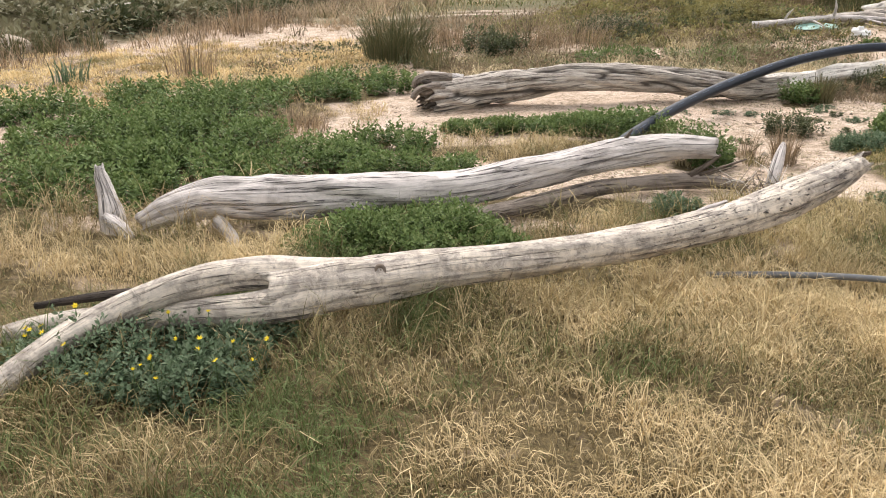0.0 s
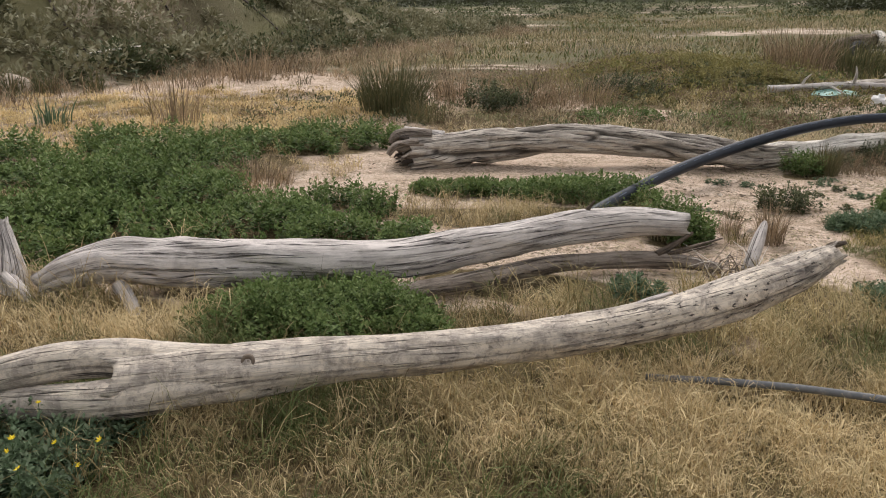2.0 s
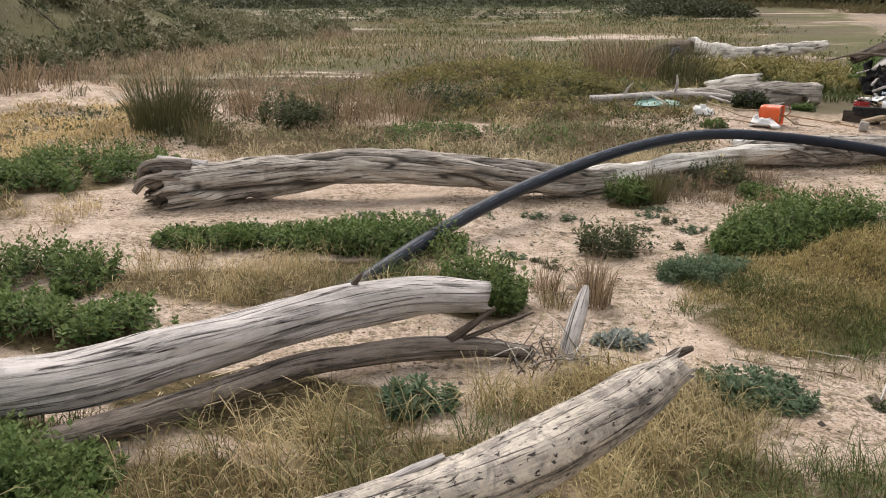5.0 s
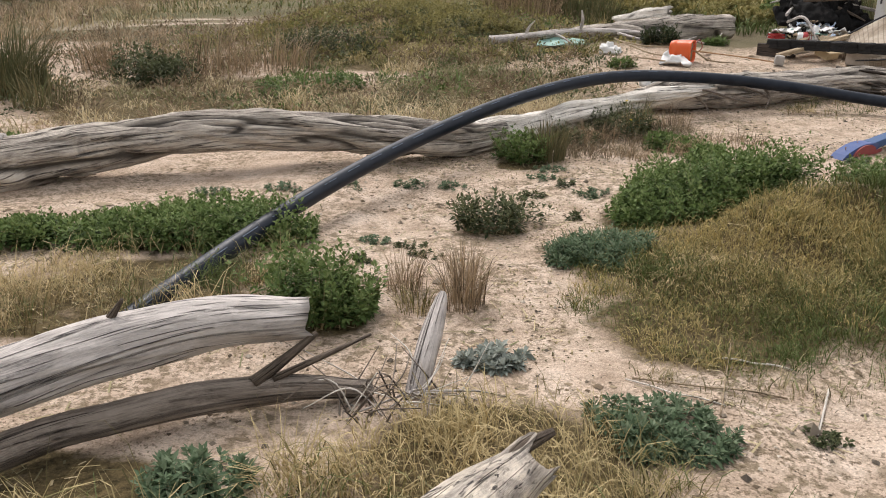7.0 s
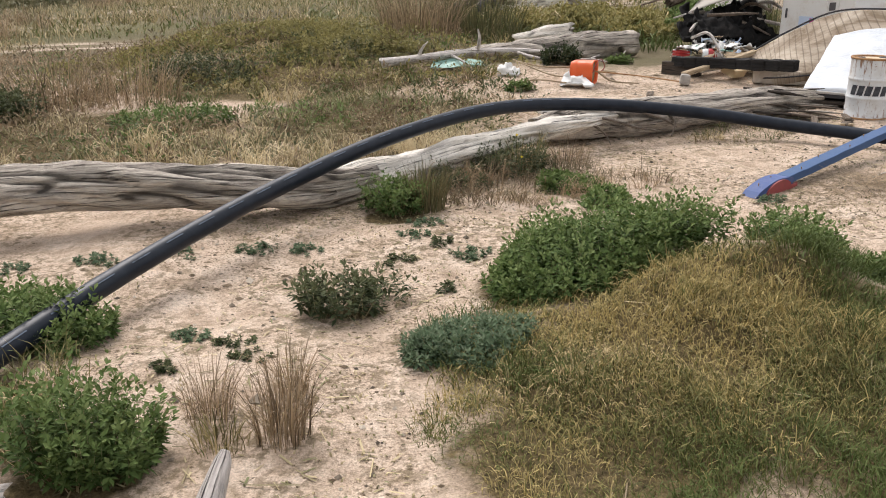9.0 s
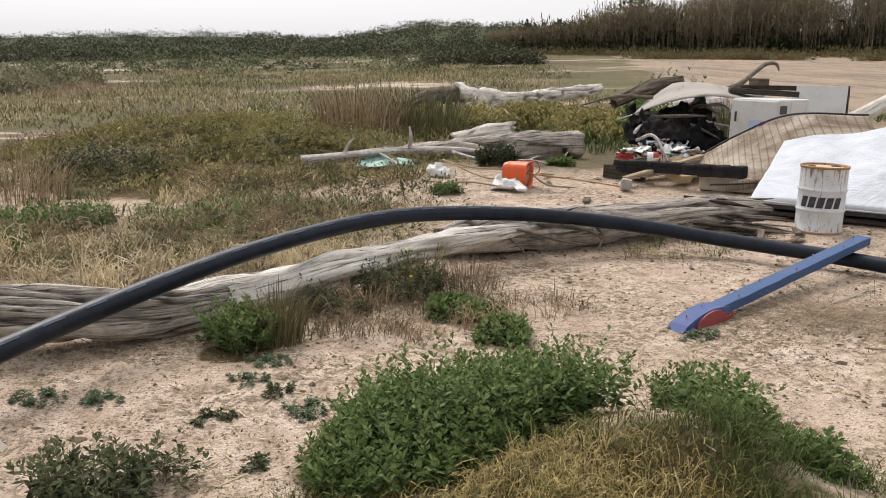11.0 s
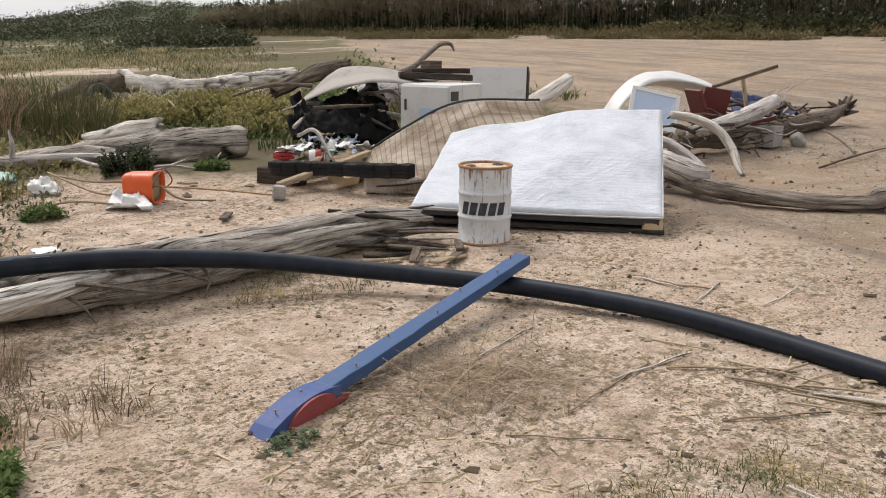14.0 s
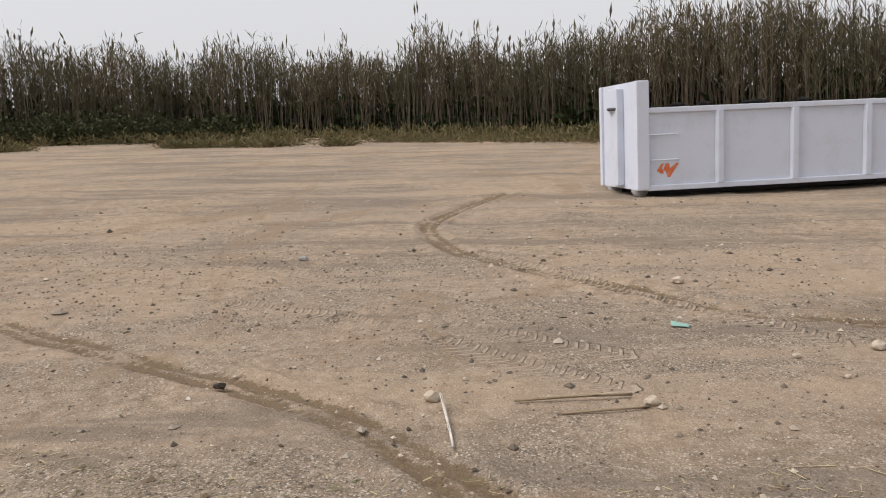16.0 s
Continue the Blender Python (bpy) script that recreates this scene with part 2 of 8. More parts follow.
    f = n.ramp(n.math("ADD", n.attr("marsh"), edge), (0.35, 0.0), (0.6, 1.0))
    col = n.mix(y, sand, dirt)
    col = n.mix(f, col, marsh)
    col = n.mix(g, col, shaded_thatch)
    crumble = n.math("MULTIPLY", n.math("SUBTRACT", n.noise(15, 4, at, 0.7), 0.5), 1.6)
    rut = n.ramp(n.math("ADD", n.attr("track"), crumble), (0.42, 0.0), (0.66, 0.92))
    col = n.mix(rut, col, (0.20, 0.145, 0.09))
    speck = n.ramp(n.noise(105, 3, at, 0.7), (0.35, 0.72), (0.65, 1.22))
    col = n.mix(0.8, col, n.mix(1.0, col, speck, "MULTIPLY"))
    # lugs of a tyre pressed into the dirt, slanting both ways from the middle
    lug = n.math("SINE", n.math("MULTIPLY", n.attr("run"), 68.0))
    lug = n.math("MULTIPLY", n.ramp(n.math("ADD", lug, crumble), (0.05, 0.0), (0.55, 1.0)), n.ramp(n.attr("tread"), (0.3, 0.0), (0.6, 1.0)))
    col = n.mix(n.math("MULTIPLY", lug, 0.6), col, (0.50, 0.40, 0.30))
    h = n.math("ADD", n.math("MULTIPLY", fine, 0.45), n.math("ADD", mid, n.math("MULTIPLY", grain, 0.12)))
    h = n.math("ADD", h, n.math("MULTIPLY", lug, 0.9))
    return n.done(col, 0.95, bump=h, strength=1.0, distance=0.042, spec=0.1)


GROUND = ground_material()


def paint_material(name, base, dirt, amount=0.5, rough=0.5, metal=0.0, scale=4.0, spec=0.4):
    n = Nodes(name)
    a, b = n.noise(scale, 5, n.coord("Object"), 0.65), n.noise(scale * 9, 4, n.coord("Object"), 0.7)
    f = n.ramp(n.math("ADD", n.math("MULTIPLY", a, 0.7), n.math("MULTIPLY", b, 0.3)), (0.5, 0.0), (0.64, amount))
    col = n.mix(f, base, dirt)
    col = n.mix(n.ramp(b, (0.3, 0.12), (0.7, 0.0)), col, dirt)
    return n.done(col, rough, metal, b, 0.12, 0.004, spec)




def drum_material():
    n = Nodes("chipped_white_enamel")
    at = n.coord("Object")
    soil = n.noise(7, 5, at, 0.65)
    col = n.mix(n.ramp(soil, (0.45, 0.0), (0.7, 0.55)), (0.64, 0.66, 0.67), (0.47, 0.44, 0.39))
    up = n.node("ShaderNodeSeparateXYZ", Vector=at).outputs[2]
    runs = n.noise(1.0, 5, n.coord("Object", (34, 34, 4)), 0.7)
    reach = n.ramp(n.math("MULTIPLY", up, 1.74), (0.0, 0.10), (0.12, 0.0), (0.72, 0.0), (0.98, 0.12))
    rust = n.ramp(n.math("ADD", runs, reach), (0.60, 0.0), (0.69, 0.9))
    fleck = n.ramp(n.noise(48, 4, at, 0.7), (0.63, 0.0), (0.68, 0.85))
    col = n.mix(n.math("MAXIMUM", rust, fleck), col, n.mix(soil, (0.30, 0.15, 0.06), (0.14, 0.06, 0.025)))
    return n.done(col, 0.5, bump=soil, strength=0.15, distance=0.004, spec=0.4)


DRUM_PAINT = drum_material()
RUST = paint_material("rust", (0.40, 0.24, 0.12), (0.16, 0.06, 0.025), 0.9, 0.85, scale=9)
RUST_TOP = paint_material("rusted_drum_lid", (0.60, 0.47, 0.32), (0.17, 0.075, 0.03), 0.95, 0.8, scale=14)
INK = paint_material("faded_black_print", (0.02, 0.024, 0.035), (0.25, 0.25, 0.25), 0.2, 0.6, scale=14)
BLUE_PAINT = paint_material("blue_boat_paint", (0.05, 0.10, 0.215), (0.09, 0.125, 0.19), 0.6, 0.5, scale=6, spec=0.2)
BLUE_PALE = paint_material("pale_blue_paint", (0.06, 0.10, 0.25), (0.15, 0.16, 0.24), 0.5, 0.55, scale=10, spec=0.2)
RED_PAINT = paint_material("dull_red_paint", (0.30, 0.06, 0.06), (0.16, 0.06, 0.05), 0.6, 0.6, scale=9)
WHITE_PAINT = paint_material("white_container_paint", (0.62, 0.66, 0.755), (0.46, 0.465, 0.50), 0.35, 0.42, scale=2.2)
DARK_STEEL = paint_material("dark_steel", (0.06, 0.06, 0.065), (0.11, 0.075, 0.05), 0.6, 0.6, scale=5)
ORANGE_PAINT = paint_material("orange_print", (0.65, 0.13, 0.03), (0.7, 0.5, 0.4), 0.4, 0.5, scale=6)
ORANGE = paint_material("orange_plastic", (0.72, 0.115, 0.03), (0.66, 0.17, 0.06), 0.5, 0.42, scale=8)
CREAM = paint_material("stained_cream_enamel", (0.68, 0.68, 0.66), (0.48, 0.42, 0.34), 0.5, 0.4, scale=4)
WHITE_PLASTIC = paint_material("white_plastic", (0.70, 0.70, 0.68), (0.55, 0.52, 0.46), 0.4, 0.4, scale=5)
GREY_SHEET = paint_material("grey_fibre_board", (0.38, 0.35, 0.31), (0.19, 0.165, 0.14), 0.7, 0.85, scale=4)
RED_PLASTIC = paint_material("red_plastic", (0.36, 0.03, 0.03), (0.3, 0.05, 0.04), 0.4, 0.4)
MAROON = paint_material("maroon_wood", (0.13, 0.022, 0.02), (0.07, 0.03, 0.025), 0.5, 0.5)
BLACK_BAG = paint_material("black_plastic_and_soot", (0.012, 0.012, 0.012), (0.05, 0.045, 0.04), 0.6, 0.9, scale=9, spec=0.1)
BLUE_TARP = paint_material("navy_tarpaulin", (0.02, 0.03, 0.10), (0.05, 0.06, 0.12), 0.5, 0.5, scale=5)
TURQUOISE = paint_material("turquoise_plastic", (0.25, 0.43, 0.37), (0.42, 0.48, 0.44), 0.5, 0.5)
FOAM = paint_material("beige_foam", (0.56, 0.44, 0.27), (0.40, 0.30, 0.18), 0.7, 0.9)
CLOTH_DARK = paint_material("charcoal_cloth", (0.045, 0.045, 0.05), (0.10, 0.09, 0.08), 0.6, 0.9)
CONCRETE = paint_material("concrete", (0.36, 0.34, 0.31), (0.22, 0.20, 0.18), 0.7, 0.9, scale=12)
STONE = paint_material("pale_stone", (0.50, 0.42, 0.33), (0.30, 0.24, 0.18), 0.7, 0.9, scale=10)
PAPER_BLUE = paint_material("pale_blue_print", (0.45, 0.55, 0.70), (0.66, 0.70, 0.76), 0.7, 0.5, scale=7)
CARDBOARD = paint_material("cardboard", (0.36, 0.27, 0.18), (0.24, 0.18, 0.12), 0.6, 0.9)


def pipe_material():
    n = Nodes("black_polyethylene")
    dust = n.noise(9, 5, n.coord("Object"), 0.7)
    col = n.ramp(dust, (0.35, (0.003, 0.007, 0.015)), (0.8, (0.017, 0.023, 0.034)))
    return n.done(col, n.ramp(dust, (0.3, 0.34), (0.7, 0.5)), bump=n.noise(60, 3, n.coord("Object")), strength=0.08, distance=0.003, spec=0.28)


PIPE = pipe_material()
PIPE_GREY = paint_material("scuffed_dark_grey_pipe", (0.11, 0.115, 0.12), (0.27, 0.26, 0.24), 0.7, 0.3, scale=8)
PIPE_LINE = paint_material("faded_blue_stripe", (0.10, 0.13, 0.18), (0.02, 0.024, 0.03), 0.9, 0.6, scale=7)


def quilt_material():
    n = Nodes("white_quilted_fabric")
    uv = n.coord("UV", (1, 1, 1))
    wr = n.noise(2.2, 6, uv, 0.62, 1.2)
    dirt = n.noise(2.2, 5, n.coord("Object"), 0.7)
    col = n.ramp(dirt, (0.3, (0.47, 0.50, 0.53)), (0.45, (0.58, 0.61, 0.645)), (0.62, (0.64, 0.67, 0.71)))
    h = n.math("ADD", n.math("MULTIPLY", n.noise(1.0, 4, n.coord("UV", (6, 20, 1)), 0.6, 1.5), 0.22), wr)
    rows = n.node("ShaderNodeTexWave", Scale=8.5, Distortion=3.0, Detail=2.0, Vector=n.coord("UV", (0, 1, 1)))
    rows.bands_direction = "Y"
    cols = n.node("ShaderNodeTexWave", Scale=7.0, Distortion=3.0, Detail=2.0, Vector=n.coord("UV", (1, 0, 1)))
    stitch = n.math("ADD", n.math("MULTIPLY", n.ramp(rows.outputs[1], (0.0, 0.0), (0.25, 1.0)), 0.03), n.math("MULTIPLY", n.ramp(cols.outputs[1], (0.0, 0.0), (0.25, 1.0)), 0.018))
    return n.done(col, 0.85, bump=n.math("ADD", h, stitch), strength=0.8, distance=0.035, spec=0.15)


def ticking_material():
    n = Nodes("stained_beige_striped_ticking")
    uv = n.coord("UV", (1, 1, 1))
    wave = n.node("ShaderNodeTexWave", Scale=4.6, Distortion=0.6, Vector=uv)
    lines = n.ramp(wave.outputs[1], (0.03, 1.0), (0.10, 0.0))
    stain = n.noise(2.4, 5, n.coord("UV", (0.8, 1.6, 1)), 0.7, 0.5)
    base = n.ramp(stain, (0.38, (0.50, 0.43, 0.345)), (0.60, (0.22, 0.17, 0.12)))
    col = n.mix(n.math("MULTIPLY", lines, 0.5), base, (0.13, 0.10, 0.075))
    return n.done(col, 0.9, bump=n.math("SUBTRACT", n.noise(40, 3, uv), lines), strength=0.5, distance=0.008, spec=0.1)


QUILT, TICKING = quilt_material(), ticking_material()


# ---- shape helpers ----
def lattice(x, y, seed=0):
    """Smooth random values between 0 and 1 over the plane."""
    x, y = np.asarray(x, float), np.asarray(y, float)
    xi, yi = np.floor(x).astype(np.int64), np.floor(y).astype(np.int64)
    fx, fy = x - xi, y - yi
    fx, fy = fx * fx * (3 - 2 * fx), fy * fy * (3 - 2 * fy)

    def h(a, b):
        v = np.sin(a * 127.1 + b * 311.7 + seed * 74.7) * 43758.5453
        return v - np.floor(v)
    return (h(xi, yi) * (1 - fx) + h(xi + 1, yi) * fx) * (1 - fy) + (h(xi, yi + 1) * (1 - fx) + h(xi + 1, yi + 1) * fx) * fy


def step(a, b, v):
    s = np.clip((np.asarray(v, float) - a) / (b - a), 0, 1)
    return s * s * (3 - 2 * s)


def softplus(v, k):
    return np.logaddexp(0, np.asarray(v, float) / k) * k


def dune_edge(y):
    return -11.9 + 0.085 * (y - 9)


def base_height(x, y):
    """The lie of the land: level by the logs, rising over the yard, a dune along one side and low hills far off."""
    x, y = np.asarray(x, float), np.asarray(y, float)
    v = np.minimum(softplus(0.85 * x + 0.5 * y - 3, 1.2), 62)
    z = 0.037 * v + 0.012 * softplus(v - 20, 2)
    high = 5.6 * (1 - step(18, 44, y)) * step(-60, -10, y)
    into = dune_edge(y) - x + 1.2 * (lattice(x * 0.4, y * 0.4, 3) - 0.5)
    z = z + high * step(0, 10.5, into) * (0.75 + 0.5 * lattice(x * 0.35, y * 0.35, 8))
    r = np.hypot(x + 5, y)
    way = step(-0.95, -0.1, y / (r + 1e-6))
    z = z + (0.1 + 1.9 * lattice(x * 0.02, y * 0.02, 5) + 1.8 * lattice(x * 0.045, y * 0.045, 15) + 3.5 * step(-5, 16, x) ) * step(95, 165, r) * way * (1 - step(20, 45, x - 0.12 * y))
    return z + 0.3 * step(12.5, 15, y) * (1 - step(17, 20, y)) * step(-4, -2, x) * (1 - step(1, 3, x))


PATCHES, MOUNDS, TRACKS = [], [], []


def mound(x, y, rx, ry, h):
    MOUNDS.append((x, y, rx, ry, h))


def height(x, y):
    x, y = np.asarray(x, float), np.asarray(y, float)
    z = base_height(x, y)
    for a, b, rx, ry, h in MOUNDS:
        z = z + h * np.exp(-(((x - a) / rx) ** 2 + ((y - b) / ry) ** 2))
    q = np.hypot((x - 2.0) / 1.6, (y - 4.3) / 1.15)
    z = z + 0.14 * (1 - step(0.5, 1.0, q)) * (lattice(x * 3.1, y * 3.1, 23) - 0.4)
    lawn = (1 - step(1.3, 2.2, y)) * (1 - step(1.6, 2.6, x))
    z = z + 0.09 * lawn * (lattice(x * 2.3, y * 2.3, 24) - 0.5)
    near = 1 - step(30, 60, np.hypot(x, y))
    z = z + near * (0.05 * (lattice(x * 1.1, y * 1.1, 1) - 0.5) + 0.02 * (lattice(x * 4, y * 4, 2) - 0.5))
    return z


def zat(x, y):
    return float(height(x, y))


def mesh_from(name, verts, faces, attrs=(), smooth=False):
    """A mesh out of arrays: faces is one array of triangles or quads, or a list of such arrays."""
    verts = np.asarray(verts, np.float32)
    groups = [np.asarray(f, np.int32) for f in (faces if isinstance(faces, list) else [faces]) if len(f)]
    me = bpy.data.meshes.new(name)
    me.vertices.add(len(verts))
    me.vertices.foreach_set("co", verts.ravel())
    loops = np.concatenate([f.ravel() for f in groups])
    sizes = np.concatenate([np.full(len(f), f.shape[1], np.int32) for f in groups])
    starts = np.concatenate([[0], np.cumsum(sizes)[:-1]]).astype(np.int32)
    me.loops.add(len(loops))
    me.loops.foreach_set("vertex_index", loops)
    me.polygons.add(len(sizes))
    me.polygons.foreach_set("loop_start", starts)
    me.polygons.foreach_set("use_smooth", np.full(len(sizes), smooth))
    for key, values in attrs:
        a = me.attributes.new(key, "FLOAT", "POINT")
        a.data.foreach_set("value", np.asarray(values, np.float32))
    me.update(calc_edges=True)
    me.validate()
    return me


def part(name, data, material, parent=None, label=""):
    """One mesh object, under a thing or a part if one is given. data: a bmesh or a mesh."""
    if isinstance(data, bmesh.types.BMesh):
        me = bpy.data.meshes.new(name)
        data.to_mesh(me)
        data.free()
    else:
        me = data
    if not me.materials:
        me.materials.append(material)
    ob = new(name, me)
    if parent is not None:
        ob.parent = parent
    return tagged(ob, label)


def thing(name, at, label, category, group="", turn=0, kind=""):
    e = new(name)
    e.empty_display_size = 0.1
    e.matrix_world = pose(*at, 0, 0, turn)
    return tagged(e, label, category, group, kind)


def lone(name, data, material, label, category, group="", kind=""):
    return tagged(part(name, data, material), label, category, group, kind)


def curve(points, per=8):
    """A smooth line through points (rows of any width)."""
    p = np.asarray(points, float)
    p = np.vstack([2 * p[0] - p[1], p, 2 * p[-1] - p[-2]])
    out = []
    for i in range(1, len(p) - 2):
        a, b, c, d = p[i - 1:i + 3]
        for s in np.arange(per) / per:
            out.append(0.5 * (2 * b + (c - a) * s + (2 * a - 5 * b + 4 * c - d) * s * s + (3 * b - a - 3 * c + d) * s ** 3))
    return np.array(out + [p[-2]])


def tube(points, sides=20, per=8, rough=0.0, groove=0.0, flat=1.0, seed=0, ragged=0.0, name="tube"):
    """A round body along rows of (x, y, z, radius), with bumps, lengthwise furrows and ragged ends, unwrapped along its length."""
    c = curve(points, per)
    p, rad = c[:, :3], np.maximum(c[:, 3], 0.002)
    d = np.gradient(p, axis=0)
    d /= np.linalg.norm(d, axis=1)[:, None] + 1e-9
    up = np.array([0, 0, 1.0]) if abs(d[0][2]) < 0.9 else np.array([1.0, 0, 0])
    side = np.cross(d, up)
    side /= np.linalg.norm(side, axis=1)[:, None] + 1e-9
    top = np.cross(side, d)
    run = np.concatenate([[0], np.cumsum(np.linalg.norm(np.diff(p, axis=0), axis=1))])
    ang = np.linspace(0, 2 * np.pi, sides, endpoint=False)
    A, R = np.meshgrid(ang, run)
    k = np.ones_like(A)
    twist = A + 0.5 * R
    if rough:
        k += rough * (lattice(np.cos(A) * 1.4 + seed, np.sin(A) * 1.4 + R * 2.2, seed) + 0.6 * lattice(np.cos(A) * 3 + seed, np.sin(A) * 3 + R * 6, seed + 1) - 0.8)
    if groove:
        cleft = 1 - np.abs(lattice(twist * sides / 6.3 * 0.16 + 0.5 * lattice(R * 2.2, A * 0.8, seed + 8), R * 2.2 + seed, seed + 2) - 0.5) * 2
        cleft = np.clip(cleft, 0, 1) ** 2.5 * step(0.35, 0.65, lattice(twist * 1.5, R * 3.0, seed + 6) + 0.05)
        k -= groove * cleft
    rr = rad[:, None] * k
    v = p[:, None, :] + rr[..., None] * (np.cos(A)[..., None] * side[:, None, :] + flat * np.sin(A)[..., None] * top[:, None, :])
    if ragged:
        for e, sign in ((0, -1), (-1, 1)):
            v[e] += sign * d[e] * (ragged * lattice(ang * 2.3 + seed, ang * 0 + seed, seed + 4))[:, None]
    n, m = len(p), sides
    i, j = np.meshgrid(np.arange(n - 1), np.arange(m), indexing="ij")
    j2 = (j + 1) % m
    quads = np.stack([i * m + j, i * m + j2, (i + 1) * m + j2, (i + 1) * m + j], -1).reshape(-1, 4)
    v = v.reshape(-1, 3)
    ends = np.array([p[0] + d[0] * rad[0] * (0.1 if not ragged else 0.5), p[-1] - d[-1] * rad[-1] * (0.1 if not ragged else 0.5)])
    v = np.vstack([v, ends])
    jj = np.arange(m)
    caps = np.vstack([np.stack([np.full(m, n * m), (jj + 1) % m, jj], 1),
                      np.stack([np.full(m, n * m + 1), (n - 1) * m + jj, (n - 1) * m + (jj + 1) % m], 1)])
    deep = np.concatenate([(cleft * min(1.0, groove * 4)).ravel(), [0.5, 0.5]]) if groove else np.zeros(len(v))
    me = mesh_from(name, v, [quads, caps], (("furrow", deep),), smooth=True)
    uv = me.uv_layers.new(name="UVMap")
    u_of = np.concatenate([np.tile(ang / (2 * np.pi), n) * (2 * np.pi * rad.mean()), [0, 0]])
    v_of = np.concatenate([np.repeat(run, m), [-0.1, run[-1] + 0.1]])
    li = np.empty(len(me.loops), np.int32)
    me.loops.foreach_get("vertex_index", li)
    uv.data.foreach_set("uv", np.stack([u_of[li], v_of[li]], 1).astype(np.float32).ravel())
    return me


def box(bm, size, m=Matrix(), bevel=0.0):
    """Adds a box of that size, centred, at the pose m."""
    got = bmesh.ops.create_cube(bm, size=1.0, matrix=m @ Matrix.Diagonal((*size, 1)))
    if bevel:
        edges = {e for v in got["verts"] for e in v.link_edges}
        bmesh.ops.bevel(bm, geom=list(edges), offset=bevel, segments=2, affect="EDGES", profile=0.6)
    return bm


def unwrap(bm):
    """Box-like unwrap in metres, long side along v."""
    uv = bm.loops.layers.uv.verify()
    for f in bm.faces:
        n = f.normal
        for l in f.loops:
            c = l.vert.co
            a, b = (c.y, c.x) if abs(n.z) > 0.6 else ((c.z, c.x) if abs(n.y) > 0.6 else (c.z, c.y))
            l[uv].uv = (a, b)
    return bm


def slab(size, bevel=0.006, m=Matrix(), rough=0.0, cuts=0, seed=0):
    """A board: a bevelled box, with worn, uneven faces if rough is given."""
    bm = bmesh.new()
    box(bm, size, Matrix(), bevel)
    if cuts:
        long = [e for e in bm.edges if abs((e.verts[0].co - e.verts[1].co).x) > size[0] * 0.5]
        bmesh.ops.subdivide_edges(bm, edges=long, cuts=cuts, use_grid_fill=True)
    if rough:
        for v in bm.verts:
            v.co += Vector((noise.noise(v.co * 9 + Vector((seed, 0, 0))), noise.noise(v.co * 9 + Vector((0, seed, 5))), noise.noise(v.co * 9 + Vector((7, 0, seed))))) * rough
    bm.normal_update()
    unwrap(bm)
    bm.transform(m)
    return bm


def lathe(rows, sides=40):
    """A body turned round z from rows of (radius, z)."""
    bm = bmesh.new()
    rings = [[bm.verts.new((r * math.cos(a), r * math.sin(a), z)) for a in [2 * math.pi * i / sides for i in range(sides)]] for r, z in rows]
    for a, b in zip(rings, rings[1:]):
        for i in range(sides):
            bm.faces.new((a[i], a[(i + 1) % sides], b[(i + 1) % sides], b[i])).smooth = True
    return bm


